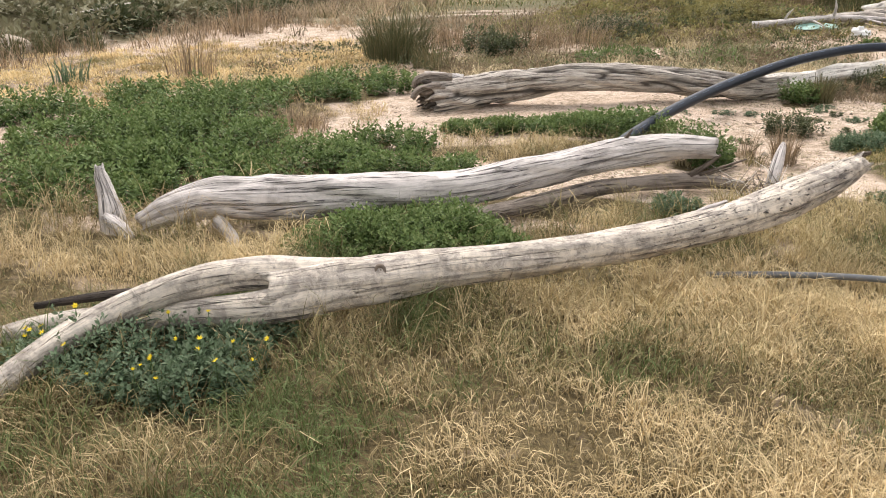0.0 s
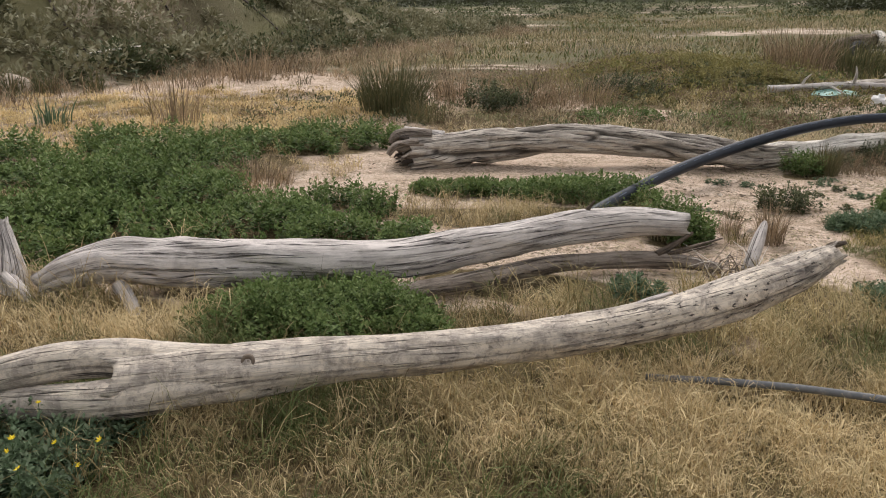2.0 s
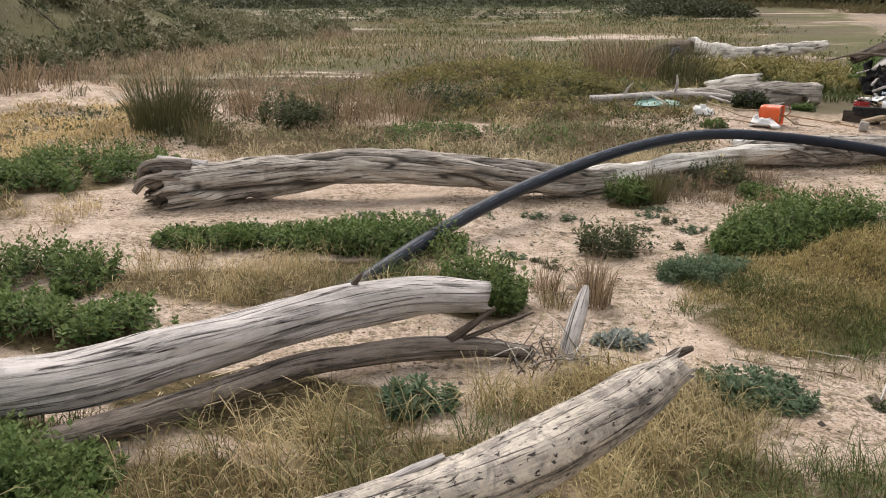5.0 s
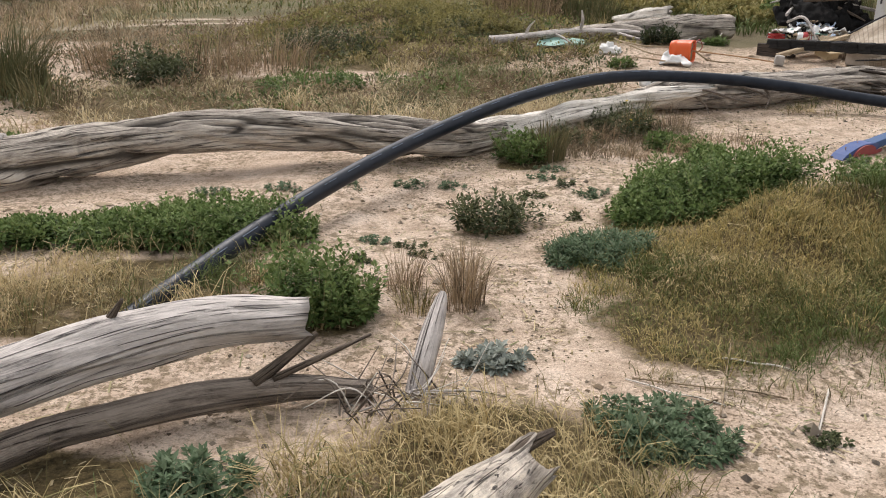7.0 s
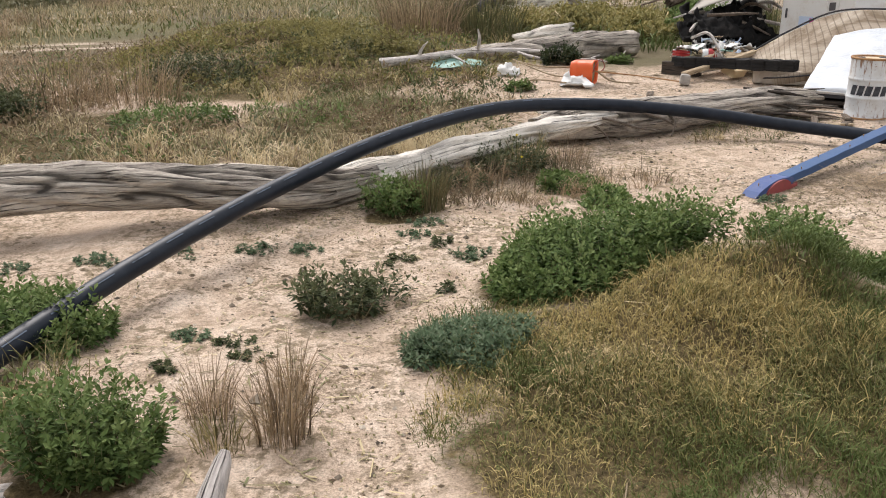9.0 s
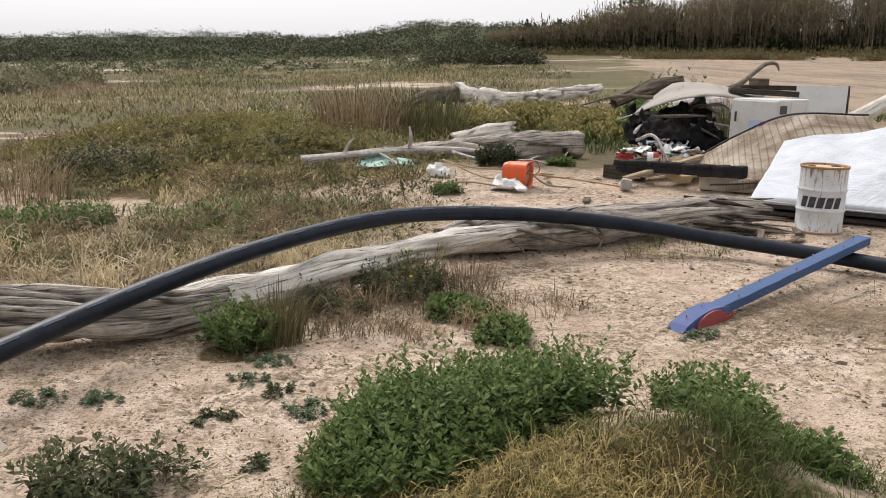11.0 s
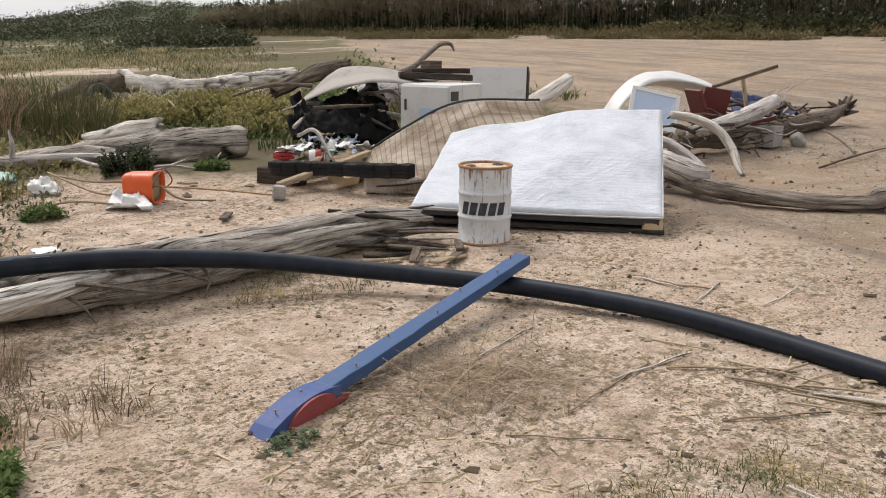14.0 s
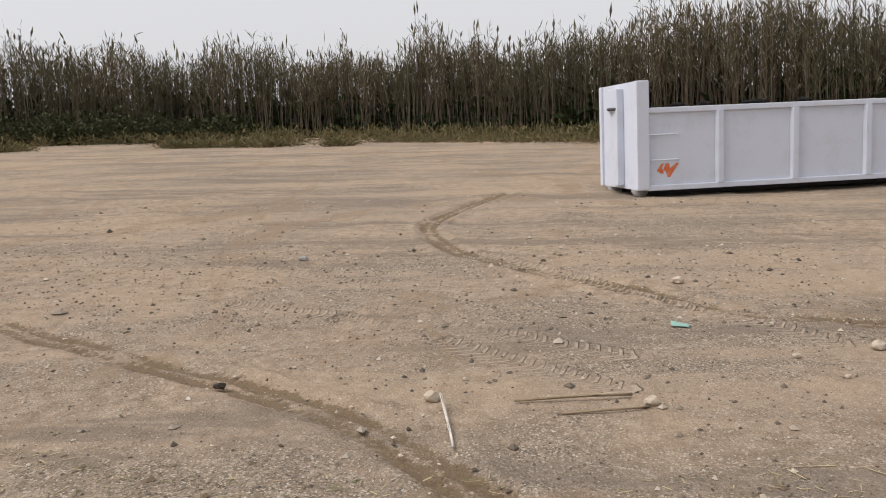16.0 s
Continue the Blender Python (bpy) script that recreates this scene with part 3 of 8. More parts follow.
def sheet(edges, nx, ny, thick, wave=0.0, seed=0, rows=None):
    """A thick cloth or board between four corners (front left, front right, back right, back left), or over rows of points."""
    s, t = np.meshgrid(np.linspace(0, 1, nx), np.linspace(0, 1, ny))
    if rows is None:
        a, b, c, d = [np.asarray(e, float) for e in edges]
        p = a * ((1 - s) * (1 - t))[..., None] + b * (s * (1 - t))[..., None] + c * (s * t)[..., None] + d * ((1 - s) * t)[..., None]
    else:
        lines = [curve(r, 12) for r in rows]
        lines = [np.stack([np.interp(np.linspace(0, 1, nx), np.linspace(0, 1, len(l)), l[:, k]) for k in range(3)], 1) for l in lines]
        q = np.stack(lines)
        where = np.linspace(0, 1, len(lines))
        p = np.stack([np.stack([np.interp(np.linspace(0, 1, ny), where, q[:, i, k]) for i in range(nx)], 1) for k in range(3)], -1)
    du, dv = np.gradient(p, axis=1), np.gradient(p, axis=0)
    nrm = np.cross(du, dv)
    nrm /= np.linalg.norm(nrm, axis=2)[..., None] + 1e-9
    if nrm[..., 2].mean() < 0:
        nrm = -nrm
    lift = wave * (lattice(s * 5 + seed, t * 4, seed) + 0.5 * lattice(s * 13 + t * 5, t * 11 + seed, seed + 1) - 0.75)
    rim = np.minimum(np.minimum(s, 1 - s) * nx, np.minimum(t, 1 - t) * ny)
    rim = np.where(rim < 1.0, 0.35 * thick * (1 - rim), 0)
    top = p + nrm * (lift - rim)[..., None]
    low = p - nrm * (thick - rim)[..., None]
    v = np.vstack([top.reshape(-1, 3), low.reshape(-1, 3)])
    n = nx * ny
    i, j = np.meshgrid(np.arange(ny - 1), np.arange(nx - 1), indexing="ij")
    q = np.stack([i * nx + j, i * nx + j + 1, (i + 1) * nx + j + 1, (i + 1) * nx + j], -1).reshape(-1, 4)
    loop = [*range(nx), *(r * nx + nx - 1 for r in range(1, ny)), *((ny - 1) * nx + k for k in range(nx - 2, -1, -1)), *(r * nx for r in range(ny - 2, 0, -1))]
    rimf = np.array([(loop[k], loop[k - 1], loop[k - 1] + n, loop[k] + n) for k in range(len(loop))])
    me = mesh_from("sheet", v, [q, q[:, ::-1] + n, rimf], smooth=True)
    wide, deep = np.linalg.norm(p[0, -1] - p[0, 0]), np.linalg.norm(p[-1, 0] - p[0, 0])
    uvs = np.tile(np.stack([s.ravel() * wide, t.ravel() * deep], 1), (2, 1))
    li = np.empty(len(me.loops), np.int32)
    me.loops.foreach_get("vertex_index", li)
    me.uv_layers.new(name="UVMap").data.foreach_set("uv", uvs[li].astype(np.float32).ravel())
    return me


def blades(rng, base, tall, lean, wide, tint, aim=None):
    """Grass blades arching over in three steps: arrays of foot, length, bend, width and tint."""
    n = len(base)
    a = rng.uniform(0, 2 * np.pi, n) if aim is None else aim
    out = np.stack([np.cos(a), np.sin(a), np.zeros(n)], 1)
    face = a + rng.uniform(-1.2, 1.2, n) + np.pi / 2
    w = np.stack([np.cos(face), np.sin(face), np.zeros(n)], 1) * (wide / 2)[:, None]
    up = np.array([0, 0, 1.0])
    at, rows = base, [base - w, base + w]
    for share, bend, thin in ((0.36, 0.3, 0.95), (0.34, 0.85, 0.75), (0.30, 1.4, 0.0)):
        th = np.minimum(bend * lean, 2.0)
        at = at + up * (tall * share * np.cos(th))[:, None] + out * (tall * share * np.sin(th))[:, None]
        rows += [at - w * thin, at + w * thin] if thin else [at]
    v = np.stack(rows, 1).reshape(-1, 3)
    k = np.arange(n)[:, None] * 7
    quads = np.concatenate([k + np.array([[0, 1, 3, 2]]), k + np.array([[2, 3, 5, 4]])])
    return v, quads, k + np.array([[4, 5, 6]]), np.repeat(tint, 7)


def leaves(rng, at, out, size, tint, narrow=0.45):
    """Leaves folded along the middle, four corners each."""
    n = len(at)
    out = out / (np.linalg.norm(out, axis=1)[:, None] + 1e-9)
    side = np.cross(out, rng.normal(0, 0.35, (n, 3)) + (0, 0, 1.0))
    side /= np.linalg.norm(side, axis=1)[:, None] + 1e-9
    w = side * (size * narrow / 2)[:, None]
    mid = at + out * (size * 0.5)[:, None]
    v = np.stack([at, mid + w, at + out * size[:, None] - (0, 0, 1) * (size * 0.15)[:, None], mid - w], 1).reshape(-1, 3)
    k = np.arange(n)[:, None] * 4
    return v, k + np.array([[0, 1, 2, 3]]), np.repeat(tint, 4)


# ---- ground ----
def grass(x, y, rx, ry, per_m2, tall, material, green=0.4, cover=1.0, wide=0.0038, lean=0.6, label="", turn=0.0, name="grass"):
    PATCHES.append((x, y, rx, ry, per_m2, tall, material, green, cover, wide, lean, label, turn, name))


mound(2.15, 4.5, 1.0, 0.7, 0.12)
mound(2.42, 5.0, 0.62, 0.6, 0.25)
mound(2.9, 13.2, 1.6, 1.0, 0.12)
mound(5.1, 12.55, 0.55, 0.42, 0.24)
mound(-1.0, 16.2, 2.6, 1.5, 0.1)

TAN, OLIVE = "tall dry golden grass with green shoots", "low olive weeds and dry stalks"
# by the logs
grass(-1.6, -1.0, 2.9, 1.6, 2300, 0.15, GRASS_DRY, 0.38, label=TAN)
grass(-4.3, -0.4, 1.5, 1.1, 1500, 0.15, GRASS_DRY, 0.45, label=TAN)
grass(0.5, 0.4, 1.0, 1.5, 2300, 0.17, GRASS_DRY, 0.42, label=TAN)
grass(1.3, 0.55, 1.1, 0.75, 2300, 0.14, GRASS_DRY, 0.35, label=TAN)
grass(2.0, 1.5, 0.9, 0.55, 1500, 0.13, GRASS_DRY, 0.4, label=TAN)
grass(0.85, 1.35, 0.7, 0.4, 2300, 0.15, GRASS_MIXED, 0.5, label=TAN)
grass(-0.75, 0.6, 0.7, 0.4, 2300, 0.15, GRASS_DRY, 0.4, label=TAN)
grass(0.7, 1.0, 1.5, 0.8, 1700, 0.15, GRASS_MIXED, 0.45, label=TAN)
grass(-2.9, 1.85, 1.1, 0.35, 1700, 0.16, GRASS_MIXED, 0.7, label=TAN)
grass(-3.5, 1.05, 0.9, 0.35, 1700, 0.17, GRASS_MIXED, 0.6, label=TAN)
grass(0.75, 1.5, 0.75, 0.45, 2400, 0.16, GRASS_MIXED, 0.5, label=TAN)
grass(1.3, 1.95, 0.6, 0.4, 1500, 0.13, GRASS_MIXED, 0.4, cover=0.8, label=TAN)
grass(-0.2, 0.95, 0.7, 0.35, 2300, 0.24, GRASS_DRY, 0.25, label=TAN)
grass(1.4, -0.9, 1.2, 1.6, 1600, 0.14, GRASS_DRY, 0.4, label=TAN)
grass(-0.55, 1.9, 0.75, 0.45, 2000, 0.21, GRASS_MIXED, 0.6, label=TAN)
grass(-1.45, 1.65, 0.6, 0.35, 1800, 0.2, GRASS_DRY, 0.4, label=TAN)
grass(0.3, 2.65, 0.7, 0.55, 2600, 0.18, GRASS_MIXED, 0.55, label=TAN)
grass(1.0, 1.6, 0.45, 0.5, 1600, 0.15, GRASS_MIXED, 0.5, label=TAN)
grass(-4.1, 0.85, 1.3, 0.5, 1900, 0.22, GRASS_DRY, 0.3, label=TAN)
grass(-3.1, 0.85, 0.9, 0.5, 1900, 0.2, GRASS_DRY, 0.4, label=TAN)
grass(-5.6, 0.9, 1.0, 1.0, 1100, 0.2, GRASS_DRY, 0.35, label=TAN)
grass(-1.9, 3.95, 1.5, 0.5, 1500, 0.17, GRASS_DRY, 0.2, label=TAN)
grass(-1.35, 4.35, 0.75, 0.35, 1300, 0.2, GRASS_MIXED, 0.5, label=TAN)
grass(-1.3, 0.2, 1.9, 0.6, 1900, 0.16, GRASS_MIXED, 0.5, label=TAN)
grass(-2.6, -1.6, 2.0, 1.2, 1500, 0.15, GRASS_DRY, 0.35, label=TAN)
grass(-2.3, 0.75, 1.2, 0.4, 1500, 0.18, GRASS_MIXED, 0.5, label=TAN)
grass(-0.1, -1.6, 1.4, 1.2, 1500, 0.14, GRASS_DRY, 0.3, label=TAN)
grass(-5.5, 3.1, 1.7, 1.5, 650, 0.14, GRASS_DRY, 0.4, wide=0.006, label=TAN)
grass(-5.8, 5.3, 1.8, 1.2, 420, 0.14, GRASS_DRY, 0.4, wide=0.007, label=TAN)
grass(-0.1, 0.75, 2.4, 1.3, 700, 0.12, GRASS_DRY, 0.5, label=TAN)
grass(0.45, 2.0, 0.6, 0.45, 2000, 0.13, GRASS_MIXED, 0.6, label=TAN)
grass(-1.2, 0.9, 0.7, 0.35, 1500, 0.12, GRASS_MIXED, 0.5, label=TAN)
# the mound in the middle of the sand
grass(1.95, 4.3, 1.35, 0.95, 7600, 0.10, GRASS_TURF, 0.9, wide=0.0036, lean=0.55, label="dense matted grass, half green and half dry, on a low mound")
grass(1.3, 3.75, 0.7, 0.55, 5000, 0.085, GRASS_TURF, 0.75, wide=0.0036, lean=0.6, label=TAN)
grass(1.3, 4.2, 0.4, 0.35, 2600, 0.08, GRASS_DRY, 0.3, wide=0.0045, lean=0.8, label=TAN)
grass(2.4, 3.9, 0.95, 0.8, 4600, 0.09, GRASS_TURF, 1.0, wide=0.0036, lean=0.6, label=TAN)
grass(3.2, 3.5, 0.9, 0.7, 1500, 0.10, GRASS_OLIVE, 0.7, cover=0.7, label="sparse low grass on sand")
grass(1.5, 3.25, 0.9, 0.3, 900, 0.07, GRASS_OLIVE, 0.6, cover=0.5, label="sparse low grass on sand")
grass(4.5, 5.35, 0.9, 0.55, 2600, 0.075, GRASS_TURF, 0.6, cover=0.5, wide=0.004, label="sparse low grass on sand")
# fields beyond
grass(-8.6, 7.8, 3.6, 2.8, 850, 0.085, GRASS_BLOND, 0.2, wide=0.012, cover=0.75, label="flat field of yellow dry grass")
grass(-7.2, 10.4, 2.4, 2.4, 700, 0.09, GRASS_BLOND, 0.2, wide=0.013, cover=0.75, label="flat field of yellow dry grass")
grass(-5.4, 7.6, 1.6, 1.0, 340, 0.14, GRASS_OLIVE, 0.5, wide=0.009, label=OLIVE)
grass(-2.6, 9.6, 2.6, 2.0, 300, 0.16, GRASS_OLIVE, 0.4, wide=0.009, label=OLIVE)
grass(0.4, 10.3, 1.7, 1.9, 480, 0.15, GRASS_OLIVE, 0.55, wide=0.008, label=OLIVE)
grass(-0.6, 13.0, 2.6, 1.6, 300, 0.15, GRASS_MIXED, 0.75, wide=0.012, label=OLIVE)
grass(-0.5, 8.5, 1.5, 0.8, 480, 0.2, GRASS_OLIVE, 0.4, wide=0.008, cover=0.8, label=OLIVE)
grass(1.15, 8.6, 0.7, 0.7, 700, 0.24, GRASS_OLIVE, 0.3, wide=0.006, label="dry stalks and weeds under the log")
grass(1.75, 7.4, 1.1, 0.55, 1500, 0.16, GRASS_BROWN, 0.4, wide=0.005, cover=0.3, label="dry stalks and weeds under the log")
grass(3.9, 8.75, 0.55, 0.3, 800, 0.14, GRASS_DRY, 0.3, wide=0.005, cover=0.5, label=TAN)
grass(4.2, 17.2, 3.0, 2.2, 170, 0.3, GRASS_MIXED, 0.8, wide=0.018, label="yellow-green rough grass")
grass(1.0, 20.0, 4.0, 2.6, 100, 0.4, GRASS_OLIVE, 0.5, wide=0.022, label=OLIVE)
grass(-7.0, 15.5, 4.5, 2.0, 90, 0.13, GRASS_BROWN, 0.3, wide=0.014, cover=0.5, label="brown marsh stalks")
grass(-9.6, 20.0, 2.2, 7.0, 80, 0.35, GRASS_BROWN, 0.3, wide=0.016, cover=0.5, label="brown marsh stalks")
grass(10.0, 19.5, 3.0, 1.4, 120, 0.25, GRASS_MIXED, 0.7, wide=0.02, cover=0.8, label="rough green grass by the dirt yard")

TRACKS.append(curve([(20.5, 4.6), (18.4, 5.3), (16.0, 5.6), (14.0, 5.05), (12.9, 4.4), (12.1, 3.7), (11.3, 2.9), (10.6, 2.3), (10.2, 1.2), (10.0, -1.5)], 10))
TRACKS.append(curve([(10.2, 8.6), (9.5, 7.5), (8.95, 6.5), (8.4, 5.6), (7.95, 4.95), (7.5, 4.5), (7.0, 4.1), (6.2, 3.2)], 10))


def patch_mask(x, y):
    g = np.zeros_like(np.asarray(x, float))
    for a, b, rx, ry, *_rest in PATCHES:
        cover, turn = _rest[4], _rest[8]
        c, s = math.cos(turn), math.sin(turn)
        dx, dy = x - a, y - b
        q = ((c * dx + s * dy) / rx) ** 2 + ((-s * dx + c * dy) / ry) ** 2
        g = np.maximum(g, cover * (1 - step(0.55, 1.15, np.sqrt(q))))
    return g


def track_depth(x, y):
    d = np.full(np.shape(x), 9.0)
    for t in TRACKS:
        for a, b in zip(t, t[1:]):
            ab = b - a
            u = np.clip(((x - a[0]) * ab[0] + (y - a[1]) * ab[1]) / (ab @ ab), 0, 1)
            d = np.minimum(d, np.hypot(x - a[0] - u * ab[0], y - a[1] - u * ab[1]))
    return d


# shade painted on the ground under herbs and a log: x, y, half widths
GROUND_SHADE = ((1.75, 5.4, 0.82, 0.52), (2.85, 5.2, 0.3, 0.3), (-3.7, 2.9, 0.6, 0.45), (-2.75, 3.1, 0.55, 0.4), (-2.3, 1.4, 0.75, 0.4), (-3.05, -0.5, 0.5, 0.3), (-2.9, 1.75, 1.2, 0.5), (-1.4, 2.4, 0.9, 0.4),
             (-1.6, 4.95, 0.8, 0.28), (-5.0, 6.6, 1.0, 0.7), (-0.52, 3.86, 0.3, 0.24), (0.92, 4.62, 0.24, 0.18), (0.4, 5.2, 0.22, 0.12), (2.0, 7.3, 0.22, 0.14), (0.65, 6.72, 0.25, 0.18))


def build_ground():
    xs = np.concatenate([-np.geomspace(2500, 40, 26), np.arange(-38, -14, 0.9), np.arange(-14, -6, 0.25), np.arange(-6, 6.5, 0.09), np.arange(6.5, 13, 0.05), np.arange(13, 20, 0.1), np.arange(20, 24, 0.22), np.arange(24, 60, 1.2), np.geomspace(62, 2500, 26)])
    ys = np.concatenate([-np.geomspace(2500, 14, 24), np.arange(-13, -4, 0.5), np.arange(-4, 0.5, 0.09), np.arange(0.5, 8.5, 0.05), np.arange(8.5, 12, 0.09), np.arange(12, 24, 0.22), np.arange(24, 60, 1.0), np.geomspace(61, 180, 40), np.geomspace(190, 2500, 14)])
    X, Y = np.meshgrid(xs, ys)
    x, y = X.ravel(), Y.ravel()
    z = height(x, y)
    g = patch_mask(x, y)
    for a, b, rx, ry in GROUND_SHADE:
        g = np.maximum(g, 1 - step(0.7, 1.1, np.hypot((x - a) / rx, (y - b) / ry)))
    near = (x > -8) & (x < 30) & (y > -5) & (y < 18)
    tr = np.zeros_like(x)
    d = track_depth(x[near], y[near])
    wob = lattice(x[near] * 3, y[near] * 3, 4)
    rut = (1 - step(0.08, 0.21, d)) * (0.45 + 0.65 * wob) * (1 - 0.55 * np.exp(-(d / 0.03) ** 2))
    tr[near] = np.clip(rut, 0, 1)
    z[near] += 0.04 * np.exp(-((d - 0.24) / 0.06) ** 2) * wob - 0.03 * rut
    edge = 7.2 + 0.2 * (np.clip(y, 0, 12) - 9) + 0.1 * (y - np.clip(y, 0, 12)) + np.where(y > 13, 0.145 * (y - 13), 0) + np.where((y > 13) & (y < 22), 1.6 * np.sin((y - 13) / 9 * np.pi), 0)
    yard = step(-2.4, 2.4, x - edge + 1.5 * (lattice(x * 0.4, y * 0.4, 7) - 0.5))
    marsh = step(12.0, 15.5, y + 0.25 * x) * (1 - yard)
    marsh = np.clip(np.maximum(marsh, step(0, 3, dune_edge(y) - x + 2.0)), 0, 1)
    hill = step(80, 98, np.hypot(x + 5, y)) * (1 - yard) * step(0, 30, y)
    dt, run = np.full(len(x), 9.0), np.zeros(len(x))
    for a, b in (((11.0, 6.9), (10.45, 5.65)), ((10.45, 5.65), (9.75, 4.7)), ((9.75, 4.7), (8.6, 3.4)), ((10.3, 4.75), (9.3, 3.3)), ((13.5, 4.6), (9.6, 1.8)), ((13.2, 7.9), (11.8, 5.6))):
        a, b = np.array(a), np.array(b)
        ab = b - a
        u = np.clip(((x - a[0]) * ab[0] + (y - a[1]) * ab[1]) / (ab @ ab), 0, 1)
        far = np.hypot(x - a[0] - u * ab[0], y - a[1] - u * ab[1])
        run = np.where(far < dt, u * np.hypot(*ab) + 0.6 * far, run)
        dt = np.minimum(dt, far)
    tread = (1 - step(0.10, 0.2, dt)) * (0.35 + 0.9 * lattice(x * 1.3, y * 1.3, 22))
    n, m = len(ys), len(xs)
    i, j = np.meshgrid(np.arange(n - 1), np.arange(m - 1), indexing="ij")
    q = np.stack([i * m + j, i * m + j + 1, (i + 1) * m + j + 1, (i + 1) * m + j], -1).reshape(-1, 4)
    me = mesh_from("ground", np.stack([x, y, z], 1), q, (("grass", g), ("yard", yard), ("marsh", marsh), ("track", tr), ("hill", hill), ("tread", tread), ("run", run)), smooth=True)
    tagged(part("ground", me, GROUND), "pale sand, gravel and dry turf", "ground", kind="structure")


build_ground()


def grow_grass():
    rng = np.random.default_rng(3)
    for a, b, rx, ry, per, tall, material, green, cover, wide, lean, label, turn, name in PATCHES:
        n = int(per * math.pi * rx * ry * (1.0 if per > 700 else 0.9))
        # blades stand in tufts, each with a tone, a height and a way of leaning of its own
        tufts = max(8, n // 26)
        rad, ang = np.sqrt(rng.uniform(0, 1.2, tufts)), rng.uniform(0, 2 * np.pi, tufts)
        keep = lattice(rad * np.cos(ang) * rx * 2.2 + a, rad * np.sin(ang) * ry * 2.2 + b, 9) > np.clip(rad - 0.55, 0, 1) * 1.1
        tx, ty = (a + rx * rad * np.cos(ang))[keep], (b + ry * rad * np.sin(ang))[keep]
        m = len(tx)
        hummock = 0.3 + 1.0 * lattice(tx * 2.1, ty * 2.1, 6) + 0.5 * lattice(tx * 6, ty * 6, 16)
        tuft_tall = rng.uniform(0.6, 1.3, m) * hummock
        zone = lattice(tx * 0.9, ty * 0.9, 12) * 0.45 + lattice(tx * 2.6, ty * 2.6, 13) * 0.55
        tuft_tint = rng.normal(0, 0.23, m) + (zone - 0.5) * 2.5 + green + (0.1 if b < 2.5 else 0.0)
        sway = 6.283 * lattice(tx * 1.3, ty * 1.3, 14) + rng.normal(0, 0.9, m)
        which = rng.integers(0, m, n)
        spread = 0.032 + 4 * wide
        ox, oy = rng.normal(0, spread, n), rng.normal(0, spread, n)
        px, py = tx[which] + ox, ty[which] + oy
        h = tall * tuft_tall[which] * rng.uniform(0.45, 1.35, n)
        h = np.where((px > -0.5) & (px < 2.5) & (py > 0.85) & (py < 1.15), h * 0.55, h)  # trodden flat along the thin pipe
        tint = np.clip(tuft_tint[which] + rng.normal(0, 0.17, n), 0, 1)
        aim = np.where(rng.uniform(0, 1, n) < 0.45, sway[which], np.arctan2(oy, ox)) + rng.normal(0, 0.7, n)
        bend = rng.uniform(0.3, 1.9, n) * lean * 1.7
        # a third lies tangled and flat within the sward
        lying = rng.uniform(0, 1, n) < (0.2 if tall < 0.1 else 0.36)
        base = np.stack([px, py, height(px, py) - 0.01 + np.where(lying, rng.uniform(0.1, 0.6, n) * h, 0)], 1)
        bend = np.where(lying, rng.uniform(1.3, 3.2, n), bend)
        h = np.where(lying, h * 0.75, h)
        v, q, t, c = blades(rng, base, h, bend, wide * rng.uniform(0.55, 1.35, n), tint, np.where(lying, rng.uniform(0, 6.283, n), aim))
        lone(name, mesh_from(name, v, [q, t], (("tint", c),)), material, label or "dry grass", "grass", kind="stuff")


grow_grass()


# ---- logs ----
def log(name, label, mesh, material, category="log", group="driftwood logs"):
    top = thing(name, (0, 0, 0), label, category, group)
    part("trunk", mesh, material, top)
    return top


def limb(parent, points, material, sides=8, rough=0.25, name="branch", label="", **more):
    return part(name, tube(points, sides, 6, rough, seed=int(abs(points[0][0]) * 10), name=name, **more), material, parent, label)


def lift(points):
    """Rows whose heights are given above the ground, laid into the world."""
    return [(x, y, zat(x, y) + h, r) for x, y, h, r in points]


near_log = log("fallen_log", "long bleached dead trunk, pitted and cracked, lying on dry grass", tube(
    [(-2.62, -0.06, 0.24, 0.115), (-2.28, 0.12, 0.25, 0.12), (-1.93, 0.35, 0.26, 0.105), (-1.57, 0.59, 0.25, 0.096), (-1.19, 0.85, 0.25, 0.095), (-0.8, 1.1, 0.275, 0.098),
     (-0.45, 1.27, 0.345, 0.105), (-0.17, 1.42, 0.425, 0.108), (0.06, 1.6, 0.49, 0.1), (0.19, 1.73, 0.53, 0.088), (0.29, 1.83, 0.565, 0.062)], 56, 18, 0.2, 0.035, ragged=0.07, seed=4, name="trunk"), WOOD_PALE)
limb(near_log, [(-3.6, -1.2, -0.02, 0.05), (-3.46, -0.93, 0.1, 0.058), (-3.38, -0.65, 0.17, 0.062), (-3.25, -0.4, 0.225, 0.066), (-2.99, -0.17, 0.295, 0.075), (-2.72, -0.0, 0.315, 0.085), (-2.42, 0.1, 0.29, 0.09), (-2.1, 0.26, 0.265, 0.085), (-1.8, 0.44, 0.25, 0.06)], WOOD_PALE, 40, 0.14, groove=0.06)
limb(near_log, [(-3.95, -0.66, 0.06, 0.055), (-3.58, -0.4, 0.12, 0.062), (-3.06, -0.25, 0.16, 0.066), (-2.62, -0.11, 0.19, 0.085), (-2.3, 0.08, 0.23, 0.09), (-2.0, 0.3, 0.25, 0.06)], WOOD_PALE, 36, 0.14, groove=0.06)
